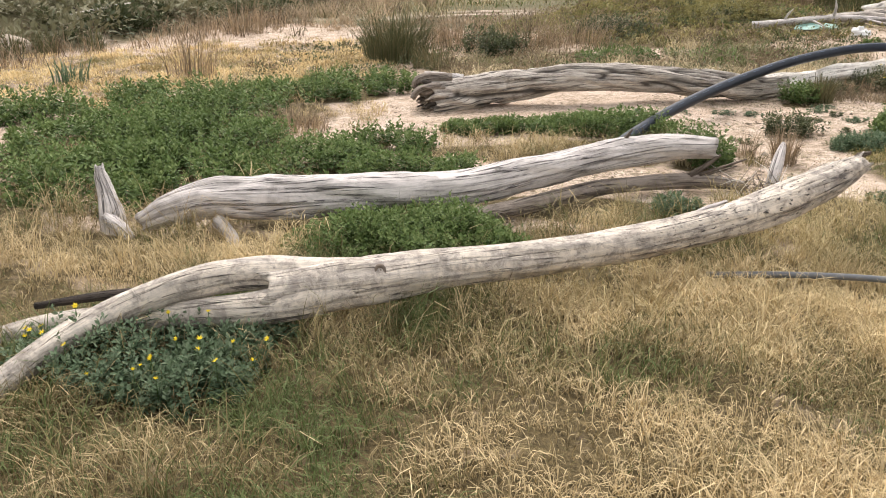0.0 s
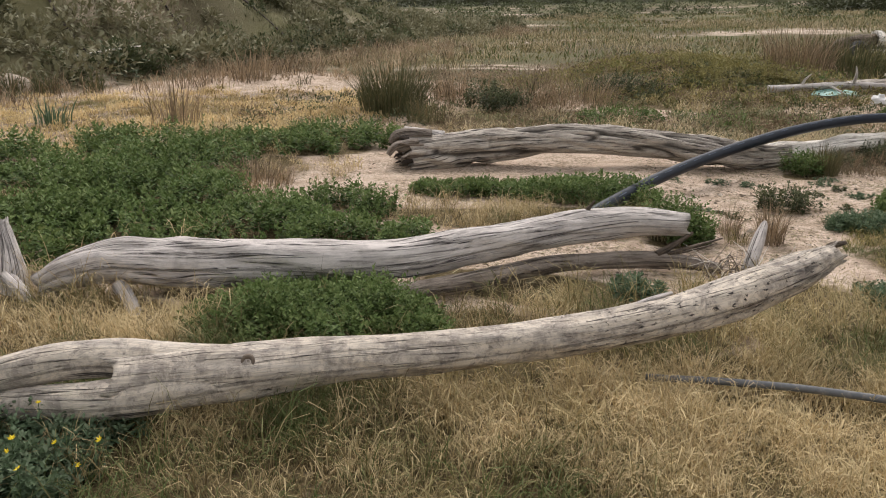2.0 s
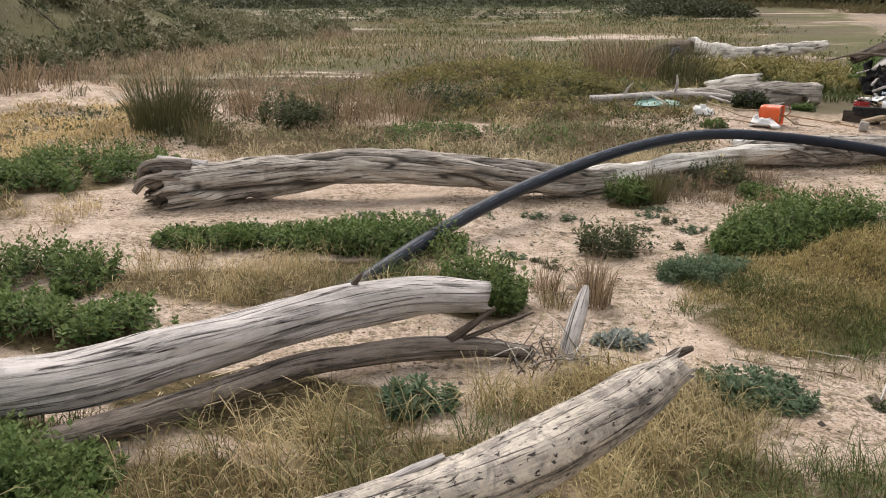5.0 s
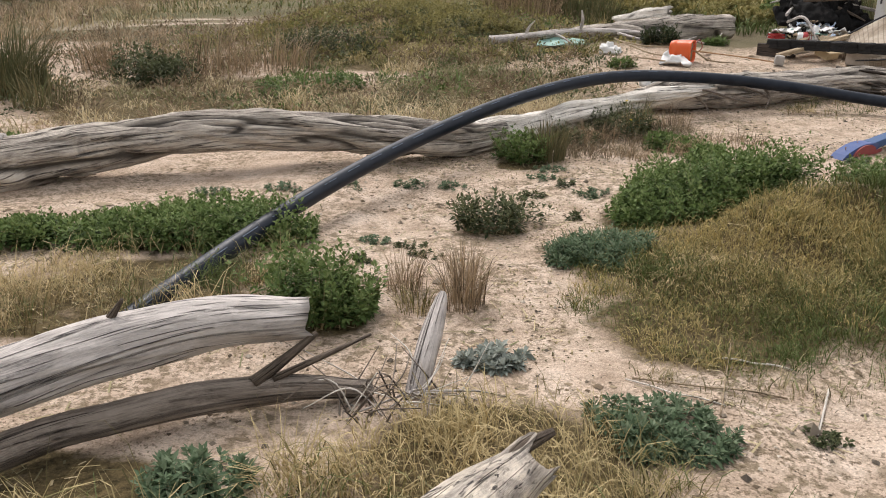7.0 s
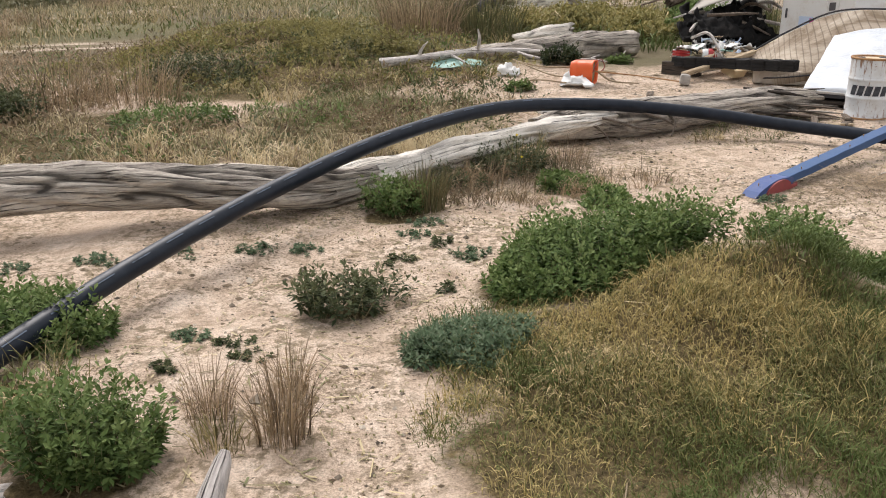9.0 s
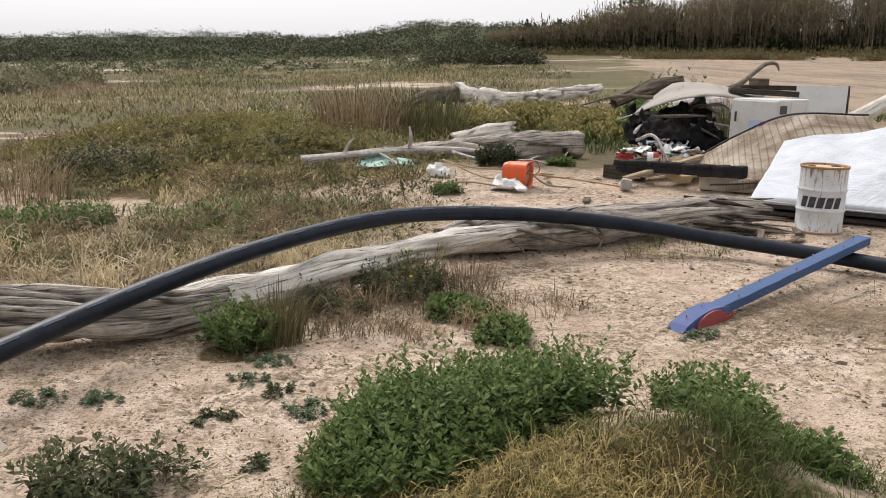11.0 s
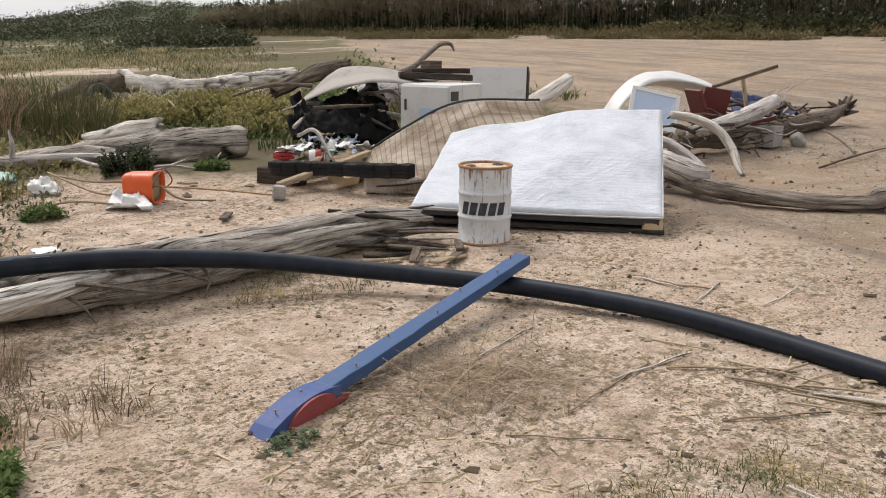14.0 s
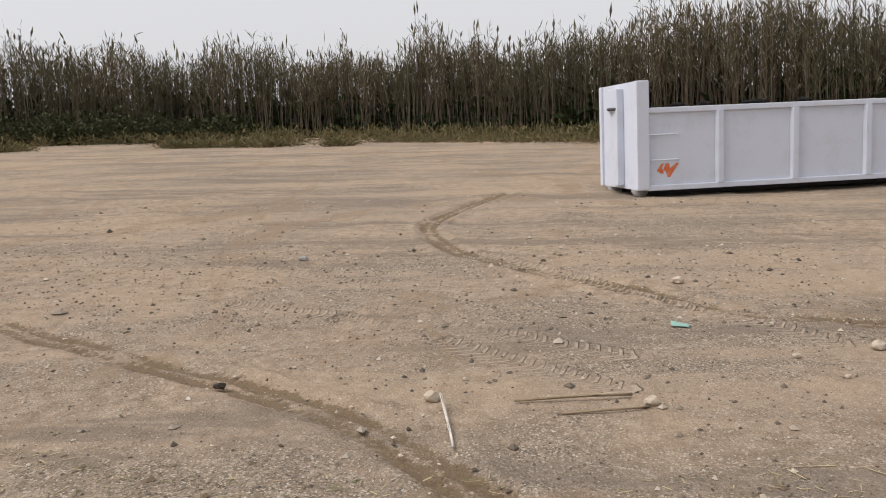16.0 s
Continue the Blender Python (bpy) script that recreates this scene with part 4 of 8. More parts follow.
limb(near_log, [(-3.75, -0.32, 0.17, 0.018), (-3.4, -0.22, 0.22, 0.026), (-2.95, -0.08, 0.25, 0.02)], WOOD_DARK, 8, 0.2, name="splinter")
for kx, ky, kz, kr in ((-2.13, 0.14, 0.325, 0.032), (-1.68, 0.44, 0.27, 0.028), (-2.33, 0.02, 0.19, 0.02), (-1.8, 0.42, 0.33, 0.014)):
    knot = lathe([(0.001, 0.012), (kr * 0.35, 0.004), (kr * 0.5, 0.012), (kr * 0.85, 0.016), (kr, 0.0), (kr * 1.25, -0.03)], 14)
    knot.transform(look((kx, ky, kz), (kx - 0.5, ky + 1.0, kz - 0.45)))
    part("knot", knot, WOOD_BROWN, near_log)
limb(near_log, [(0.24, 1.8, 0.6, 0.012), (0.29, 1.85, 0.615, 0.018), (0.36, 1.9, 0.625, 0.01)], WOOD_BROWN, 7, 0.3, name="splinter")
limb(near_log, [(-0.68, 1.2, 0.375, 0.008), (-0.58, 1.25, 0.412, 0.02), (-0.47, 1.31, 0.445, 0.014)], WOOD_GREY, 8, 0.4, name="bark_flake", flat=0.5)

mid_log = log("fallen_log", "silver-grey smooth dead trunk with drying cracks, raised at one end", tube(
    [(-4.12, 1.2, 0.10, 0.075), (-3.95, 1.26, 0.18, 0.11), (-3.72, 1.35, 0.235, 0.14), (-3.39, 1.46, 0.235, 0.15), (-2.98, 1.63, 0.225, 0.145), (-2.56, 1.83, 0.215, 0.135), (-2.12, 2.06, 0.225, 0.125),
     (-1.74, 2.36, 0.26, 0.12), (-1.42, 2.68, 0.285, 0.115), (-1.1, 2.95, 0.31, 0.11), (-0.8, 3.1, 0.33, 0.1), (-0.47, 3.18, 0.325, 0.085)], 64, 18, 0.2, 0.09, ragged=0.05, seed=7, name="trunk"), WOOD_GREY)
limb(mid_log, [(-1.13, 2.93, 0.38, 0.026), (-1.1, 2.94, 0.43, 0.016), (-1.06, 2.95, 0.49, 0.006)], WOOD_BROWN, 8, name="stub")
limb(mid_log, [(-3.62, 1.25, 0.12, 0.05), (-3.5, 1.18, 0.06, 0.045), (-3.42, 1.12, -0.02, 0.04)], WOOD_GREY, 10, name="stub")
stump = log("broken_stump", "short splintered grey stump standing in the grass", tube(
    [(-4.42, 1.28, -0.05, 0.1), (-4.45, 1.31, 0.1, 0.085), (-4.5, 1.35, 0.22, 0.06), (-4.55, 1.38, 0.33, 0.045), (-4.56, 1.39, 0.38, 0.03)], 18, 8, 0.25, 0.15, ragged=0.05, seed=3, name="trunk"), WOOD_GREY, "stump")
limb(stump, [(-4.45, 1.25, 0.08, 0.05), (-4.3, 1.18, 0.04, 0.045), (-4.2, 1.15, -0.02, 0.03)], WOOD_GREY, 10, name="root")

low_log = log("fallen_branch", "thin dark grey branch lying under the larger log", tube(
    [(-2.25, 1.72, 0.05, 0.05), (-2.02, 1.85, 0.075, 0.06), (-1.71, 2.15, 0.085, 0.064), (-1.33, 2.61, 0.095, 0.064), (-1.08, 2.79, 0.1, 0.06), (-0.85, 2.92, 0.1, 0.06), (-0.6, 3.0, 0.1, 0.056), (-0.42, 3.06, 0.085, 0.05), (-0.2, 3.12, 0.05, 0.04)],
    24, 10, 0.18, 0.1, ragged=0.03, seed=9, name="trunk"), WOOD_MID, "branch")
limb(low_log, [(-0.62, 2.97, 0.15, 0.026), (-0.52, 3.06, 0.2, 0.02), (-0.4, 3.14, 0.28, 0.012)], WOOD_BROWN, 8)
limb(low_log, [(-0.55, 3.0, 0.15, 0.014), (-0.36, 3.12, 0.2, 0.011), (-0.2, 3.22, 0.24, 0.006)], WOOD_BROWN, 7)
limb(low_log, [(-0.75, 3.05, 0.05, 0.012), (-0.5, 3.2, 0.1, 0.01), (-0.25, 3.4, 0.14, 0.005)], WOOD_BROWN, 6)

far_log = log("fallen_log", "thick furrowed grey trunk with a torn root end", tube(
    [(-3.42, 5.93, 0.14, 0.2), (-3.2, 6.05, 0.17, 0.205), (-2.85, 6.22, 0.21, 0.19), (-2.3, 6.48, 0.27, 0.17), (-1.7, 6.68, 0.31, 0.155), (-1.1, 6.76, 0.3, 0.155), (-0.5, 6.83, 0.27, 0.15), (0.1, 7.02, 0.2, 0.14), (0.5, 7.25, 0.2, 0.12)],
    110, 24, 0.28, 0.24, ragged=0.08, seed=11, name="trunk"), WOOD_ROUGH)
limb(far_log, [(0.2, 7.08, 0.18, 0.13), (0.7, 7.45, 0.21, 0.15), (1.1, 7.72, 0.26, 0.15), (1.5, 7.95, 0.31, 0.13), (1.85, 8.12, 0.36, 0.12), (2.15, 8.33, 0.37, 0.10), (2.45, 8.55, 0.38, 0.07), (2.7, 8.74, 0.38, 0.04)], WOOD_BONE, 80, 0.5, groove=0.15, flat=0.8, label="bleached bare limb")
torn = random.Random(17)
for k in range(46):
    a, q = torn.uniform(0, 6.283), torn.uniform(0.25, 1.0)
    u, w = q * 0.19 * math.cos(a), q * 0.18 * math.sin(a)
    r, l = torn.uniform(0.014, 0.036), torn.uniform(0.05, 0.2)
    p = Vector((-3.42, 5.93, 0.17)) + Vector((-0.45, 0.89, 0)) * u + Vector((0, 0, w))
    d = Vector((-0.89, -0.45, 0))
    e = p + d * l + Vector((torn.uniform(-0.05, 0.05), torn.uniform(-0.05, 0.05), torn.uniform(-0.06, 0.06)))
    limb(far_log, [(*(p - d * 0.12), r), (*p, r * 1.2), (*(p.lerp(e, 0.6) + Vector((0, 0, torn.uniform(-0.03, 0.03)))), r * 0.9), (e.x, e.y, max(e.z, 0.02), r * 0.35)],
         (WOOD_BROWN, WOOD_DARK, WOOD_MID, WOOD_BROWN, WOOD_ROUGH)[k % 5], 7, 0.7, name="root")
for pts in ([(-3.2, 6.0, 0.36, 0.05), (-3.42, 5.93, 0.37, 0.06), (-3.58, 5.9, 0.33, 0.05), (-3.62, 5.88, 0.25, 0.025)], [(-3.3, 5.85, 0.3, 0.04), (-3.52, 5.76, 0.26, 0.05), (-3.6, 5.72, 0.16, 0.03)]):
    limb(far_log, pts, WOOD_MID, 14, 0.6, name="root", groove=0.2)
limb(far_log, [(-3.1, 6.1, 0.33, 0.06), (-3.38, 6.08, 0.37, 0.055), (-3.55, 6.1, 0.39, 0.03)], WOOD_GREY, 10, 0.4, name="root")

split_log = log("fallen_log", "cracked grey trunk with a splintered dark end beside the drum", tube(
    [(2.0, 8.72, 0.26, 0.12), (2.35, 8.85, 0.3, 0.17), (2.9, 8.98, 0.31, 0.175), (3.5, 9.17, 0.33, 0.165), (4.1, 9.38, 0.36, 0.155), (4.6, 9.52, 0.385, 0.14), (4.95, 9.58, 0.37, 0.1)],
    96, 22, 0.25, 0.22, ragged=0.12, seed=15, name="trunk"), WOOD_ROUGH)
for pts in ([(2.35, 8.6, 0.42, 0.016), (2.6, 8.55, 0.38, 0.014), (2.85, 8.62, 0.3, 0.011), (3.1, 8.7, 0.24, 0.006)], [(2.4, 8.62, 0.36, 0.014), (2.55, 8.54, 0.27, 0.011), (2.62, 8.52, 0.16, 0.005)],
            [(2.9, 8.75, 0.42, 0.013), (3.12, 8.7, 0.36, 0.011), (3.3, 8.78, 0.26, 0.006)], [(3.2, 8.85, 0.4, 0.012), (3.28, 8.78, 0.3, 0.01), (3.24, 8.74, 0.18, 0.005)]):
    limb(split_log, pts, WOOD_MID, 8, 0.5, name="root", label="thin grey root")
rng = random.Random(5)
for k in range(22):
    x, y = rng.uniform(4.5, 5.0), rng.uniform(9.1, 9.7)
    l, a, s = rng.uniform(0.35, 0.75), rng.uniform(-0.5, 0.35), rng.uniform(0.012, 0.03)
    z = zat(x, y) + rng.uniform(0.03, 0.26) * (1 if y > 9.35 else 0.3)
    limb(split_log, [(x - l / 2 * math.cos(a), y - l / 2 * math.sin(a), z + 0.02, s), (x, y, z, s * 1.2), (x + l / 2 * math.cos(a), y + l / 2 * math.sin(a), z - rng.uniform(0, 0.08), s * 0.3)],
         rng.choice((WOOD_BROWN, WOOD_BROWN, WOOD_ROUGH, WOOD_DARK)), 6, 0.4, name="splinter", flat=0.5)
drift = log("driftwood_branch", "bare forked grey driftwood branch resting on a log", tube(
    [(0.62, 13.2, 0.36, 0.07), (0.95, 13.15, 0.4, 0.055), (1.5, 13.25, 0.46, 0.06), (2.1, 13.5, 0.48, 0.055), (2.7, 13.75, 0.45, 0.05), (3.2, 13.95, 0.4, 0.035)], 14, 8, 0.18, 0.08, seed=2, name="trunk"), WOOD_GREY, "branch")
for pts in ([(2.0, 13.45, 0.5, 0.03), (2.02, 13.4, 0.66, 0.025), (2.0, 13.4, 0.8, 0.01)], [(1.15, 13.18, 0.44, 0.025), (1.2, 13.15, 0.56, 0.02), (1.28, 13.1, 0.66, 0.006)],
            [(2.6, 13.6, 0.45, 0.025), (2.9, 13.2, 0.4, 0.02), (3.3, 13.1, 0.35, 0.02), (3.7, 13.2, 0.45, 0.008)], [(2.9, 13.2, 0.4, 0.018), (3.0, 12.9, 0.3, 0.016), (2.7, 12.7, 0.25, 0.008)],
            [(2.8, 13.7, 0.45, 0.02), (3.2, 13.5, 0.5, 0.015), (3.5, 13.4, 0.7, 0.005)], [(3.0, 13.8, 0.42, 0.022), (3.3, 13.4, 0.3, 0.018), (3.2, 12.9, 0.22, 0.015), (2.8, 12.6, 0.2, 0.008)],
            [(3.2, 13.2, 0.35, 0.018), (3.5, 13.0, 0.42, 0.014), (3.9, 13.1, 0.36, 0.012), (4.1, 13.3, 0.5, 0.005)], [(1.6, 13.25, 0.46, 0.02), (1.75, 13.0, 0.4, 0.015), (1.9, 12.85, 0.28, 0.006)]):
    limb(drift, pts, WOOD_GREY, 8)
log("fallen_log", "thick weathered log lying in the sand", tube([(0.9, 13.9, 0.24, 0.12), (1.6, 13.95, 0.3, 0.15), (2.4, 14.05, 0.38, 0.18), (3.2, 14.2, 0.44, 0.21), (4.0, 14.35, 0.48, 0.23), (4.5, 14.45, 0.48, 0.22)], 44, 14, 0.3, 0.32, ragged=0.08, seed=21, name="trunk"), WOOD_ROUGH)
log("broken_log", "short pale broken log on top of another", tube([(2.8, 14.8, 0.5, 0.1), (3.2, 14.65, 0.62, 0.12), (3.55, 14.5, 0.7, 0.1)], 32, 10, 0.5, 0.3, ragged=0.1, seed=25, name="trunk"), WOOD_BONE)
far_stump = log("uprooted_trunk", "pale trunk with a flared root plate among green scrub", tube([(3.7, 22.0, 0.75, 0.42), (4.1, 22.1, 0.78, 0.3), (5.2, 22.5, 0.8, 0.19), (6.4, 23.4, 0.9, 0.17), (7.6, 24.4, 1.0, 0.13)], 40, 12, 0.5, 0.3, ragged=0.15, seed=31, name="trunk"), WOOD_BONE)
limb(far_stump, [(3.6, 22.0, 0.9, 0.2), (2.9, 21.7, 0.85, 0.14), (2.3, 21.5, 0.6, 0.1)], WOOD_BROWN, 10, name="root")
log("driftwood_log", "pale driftwood trunks lying behind the heap", tube([(6.7, 17.2, 0.7, 0.22), (7.3, 17.6, 0.85, 0.24), (8.2, 18.0, 0.9, 0.2)], 18, 8, 0.3, 0.15, ragged=0.1, seed=35, name="trunk"), WOOD_GREY)

post = log("driftwood_stake", "short grey driftwood stake sticking out of the grass", tube([(-0.03, 3.13, -0.05, 0.05), (0.0, 3.2, 0.1, 0.045), (0.04, 3.32, 0.22, 0.04), (0.07, 3.42, 0.3, 0.028), (0.08, 3.45, 0.33, 0.014)], 12, 8, 0.25, 0.1, seed=41, name="trunk"), WOOD_GREY, "stake")
for k in range(6):
    limb(post, [(-0.05, 3.12, 0.04, 0.006), (0.05 + 0.06 * k - 0.15, 3.05, 0.05 + 0.02 * (k % 3), 0.005), (0.12 * k - 0.25, 2.98 + 0.03 * k, 0.02, 0.003)], WOOD_GREY, 5, name="twig")

twigs = thing("dead_twigs", (0, 0, 0), "tangle of pale dead twigs round the driftwood stake", "twigs")
rng = random.Random(29)
for k in range(34):
    x, y = rng.uniform(-0.32, 0.12), rng.uniform(2.86, 3.16)
    z, a, l = zat(x, y), rng.uniform(0, 6.283), rng.uniform(0.12, 0.34)
    p1 = (x + 0.4 * l * math.cos(a), y + 0.4 * l * math.sin(a), z + rng.uniform(0.04, 0.15))
    p2 = (x + l * math.cos(a + 0.5), y + l * math.sin(a + 0.5), z + rng.uniform(0.03, 0.24))
    limb(twigs, [(x, y, z - 0.01, 0.0045), (*p1, 0.0035), (*p2, 0.0015)], WOOD_BONE if k % 3 == 0 else WOOD_MID, 5, 0.2, name="twig")

# ---- pipes ----
PIPE_LINE_POINTS = [(-1.45, 3.6, 0.0), (-1.272, 4.092, 0.065), (-0.759, 5.345, 0.2), (-0.102, 6.464, 0.34), (0.669, 7.432, 0.475), (1.536, 8.189, 0.548), (2.451, 8.641, 0.5), (3.369, 8.752, 0.41), (4.226, 8.509, 0.315),
                    (4.97, 7.963, 0.28), (5.544, 7.168, 0.267), (5.919, 6.173, 0.235), (6.139, 5.013, 0.226), (6.2, 3.2, 0.2), (6.0, 1.0, 0.16), (5.4, -2.0, 0.12)]
big = thing("water_pipe", (0, 0, 0), "long black plastic pipe arching over a log onto sand", "pipe")
part("tube", tube([(*p, 0.055) for p in PIPE_LINE_POINTS], 28, 10, name="tube"), PIPE, big)
c = curve(PIPE_LINE_POINTS, 10)
dirs = np.gradient(c, axis=0)
for k in range(3, 120, 2):
    p, d = Vector(c[k]), Vector(dirs[k]).normalized()
    side = d.cross(Vector((0, 0, 1))).normalized()
    q = p + (side * 0.62 + side.cross(d) * 0.79) * 0.0555
    e = d * float(np.linalg.norm(dirs[k])) * 0.5
    if k < 60:
        bm = bmesh.new()
        w = side.cross(d) * 0.62 * 0.0028 - side * 0.79 * 0.0028
        out = (q - p).normalized() * 0.002
        lo = [bm.verts.new(v) for v in (q - e + w, q + e + w, q + e - w, q - e - w)]
        hi = [bm.verts.new(v + out) for v in (q - e + w, q + e + w, q + e - w, q - e - w)]
        bm.faces.new(hi)
        for i in range(4):
            bm.faces.new((lo[i], lo[(i + 1) % 4], hi[(i + 1) % 4], hi[i]))
        part("stripe", bm, PIPE_LINE, big)
lone("thin_pipe", tube(lift([(-0.55, 1.13, 0.06, 0.018), (-0.15, 1.14, 0.1, 0.018), (0.3, 1.15, 0.105, 0.018), (1.0, 1.12, 0.1, 0.018), (2.4, 0.95, 0.06, 0.018)]), 14, 8, name="thin_pipe"), PIPE_GREY,
     "thin dark grey plastic pipe lying in the grass", "pipe")


# ---- boat plank, drum, mattresses ----
def blue_plank():
    a, b = Vector((3.17, 6.86, 0.10)), Vector((5.08, 8.11, 0.375))
    L = (b - a).length
    top = thing("boat_plank", (0, 0, 0), "long blue-painted boat timber with a red foot on the pipe", "plank")
    x = (b - a).normalized()
    y = Vector((0, 0, 1)).cross(x).normalized()
    m = Matrix.Translation(a) @ Matrix((x, y, x.cross(y))).transposed().to_4x4()
    bm = slab((L - 0.42, 0.105, 0.06), 0.006, Matrix.Translation((0.42 + (L - 0.42) / 2, 0, 0.035)), 0.004, 14, 2)
    bm.transform(m)
    part("board", bm, BLUE_PAINT, top)
    # rounded foot block
    bm = bmesh.new()
    n = 12
    outline = [(0.0, 0.02)] + [(0.05 + 0.42 * i / n, 0.03 + 0.055 * math.sin(math.pi * (0.12 + 0.75 * i / n))) for i in range(n + 1)] + [(0.47, 0.0), (0.0, 0.0)]
    lo = [bm.verts.new((px, -0.06, pz)) for px, pz in outline]
    hi = [bm.verts.new((px, 0.06, pz)) for px, pz in outline]
    bm.faces.new(lo)
    bm.faces.new(hi[::-1])
    for i in range(len(lo)):
        bm.faces.new((lo[i], hi[i], hi[(i + 1) % len(lo)], lo[(i + 1) % len(lo)]))
    bmesh.ops.recalc_face_normals(bm, faces=bm.faces)
    bm.transform(m)
    part("foot", bm, BLUE_PALE, top, "pale blue rounded foot with scraped paint")
    bm = bmesh.new()
    outline = [(0.27 + 0.15 * math.cos(math.pi * i / 14), 0.004 + 0.076 * math.sin(math.pi * i / 14)) for i in range(15)]
    lo = [bm.verts.new((px, -0.062, pz)) for px, pz in outline]
    hi = [bm.verts.new((px, -0.076, pz)) for px, pz in outline]
    bm.faces.new(lo)
    bm.faces.new(hi)
    for i in range(len(lo)):
        bm.faces.new((lo[i], hi[i], hi[(i + 1) % len(lo)], lo[(i + 1) % len(lo)]))
    bmesh.ops.recalc_face_normals(bm, faces=bm.faces)
    box(bm, (0.5, 0.012, 0.028), Matrix.Translation((0.25, -0.070, -0.006)), 0.003)
    bm.transform(m)
    part("side_board", bm, RED_PAINT, top, "dull red half-round side board")
    bm = slab((0.16, 0.09, 0.025), 0.004, Matrix.Translation((-0.02, -0.03, 0.0)), 0.006, 3)
    bm.transform(m)
    part("tip", bm, WOOD_PLANK, top, "bare broken wood")
    for k, (px, py) in enumerate(((0.12, 0.0), (0.3, 0.02), (0.62, -0.03), (0.95, 0.03), (1.3, -0.03), (1.62, 0.03), (1.95, -0.02), (2.2, 0.03))):
        nail = lathe([(0.0005, 0.02), (0.006, 0.019), (0.005, 0.014), (0.0028, 0.012), (0.0028, -0.01)], 8)
        nail.transform(m @ Matrix.Translation((px, py, 0.065 if px > 0.45 else 0.07)))
        part("nail", nail, RUST, top)


def drum():
    x, y = 5.43, 9.36
    z = zat(x, y)
    top = thing("oil_drum", (x, y, z), "small white steel oil drum with a rusty lid on sand", "drum", turn=-30)
    R, H = 0.2, 0.59
    prof = [(R - 0.012, 0.012), (R, 0.0), (R + 0.004, 0.006), (R + 0.004, 0.016), (R - 0.002, 0.024)]
    for z0 in (0.2, 0.38):
        prof += [(R - 0.002, z0 - 0.022), (R + 0.002, z0 - 0.012), (R + 0.008, z0), (R + 0.002, z0 + 0.012), (R - 0.002, z0 + 0.022)]
    prof += [(R - 0.002, H - 0.035), (R - 0.001, H - 0.02)]
    part("body", lathe(prof, 56), DRUM_PAINT, top)
    for zr in (0.008, H - 0.008):
        part("rim", lathe([(R - 0.01, zr - 0.012), (R + 0.004, zr - 0.012), (R + 0.006, zr - 0.004), (R + 0.006, zr + 0.006), (R, zr + 0.009), (R - 0.008, zr + 0.006), (R - 0.01, zr - 0.012)], 56), RUST, top, "rusty rolled rim")
    lid = part("lid", lathe([(R - 0.008, H - 0.02), (R - 0.02, H - 0.022), (R - 0.03, H - 0.016), (0.1, H - 0.014), (0.001, H - 0.016)], 48), RUST_TOP, top, "rusted dished lid")
    for a, r in ((40, 0.034), (200, 0.03)):
        bm = lathe([(r * 1.3, 0.0), (r * 1.2, 0.008), (r, 0.012), (r * 0.8, 0.012), (r * 0.75, 0.003), (0.001, 0.003)], 18)
        bm.transform(pose(0.115 * math.cos(radians(a)), 0.115 * math.sin(radians(a)), H - 0.016))
        part("bung", bm, DARK_STEEL, lid)
    # brand mark as plain slanted blocks on the curved side
    mid = radians(-118 + 30)
    for k in range(5):
        a0 = mid + radians(-52 + k * 21)
        bm = bmesh.new()
        cols = []
        for i in range(7):
            col = []
            for zz in (0.23, 0.325):
                ang = a0 + radians(16.5 * i / 6 + (zz - 0.29) * 55)
                col.append(bm.verts.new(((R + 0.0005) * math.cos(ang), (R + 0.0005) * math.sin(ang), zz)))
            cols.append(col)
        for p, q in zip(cols, cols[1:]):
            bm.faces.new((p[0], q[0], q[1], p[1])).smooth = True
        part("print", bm, INK, top, "faded dark printed bar")


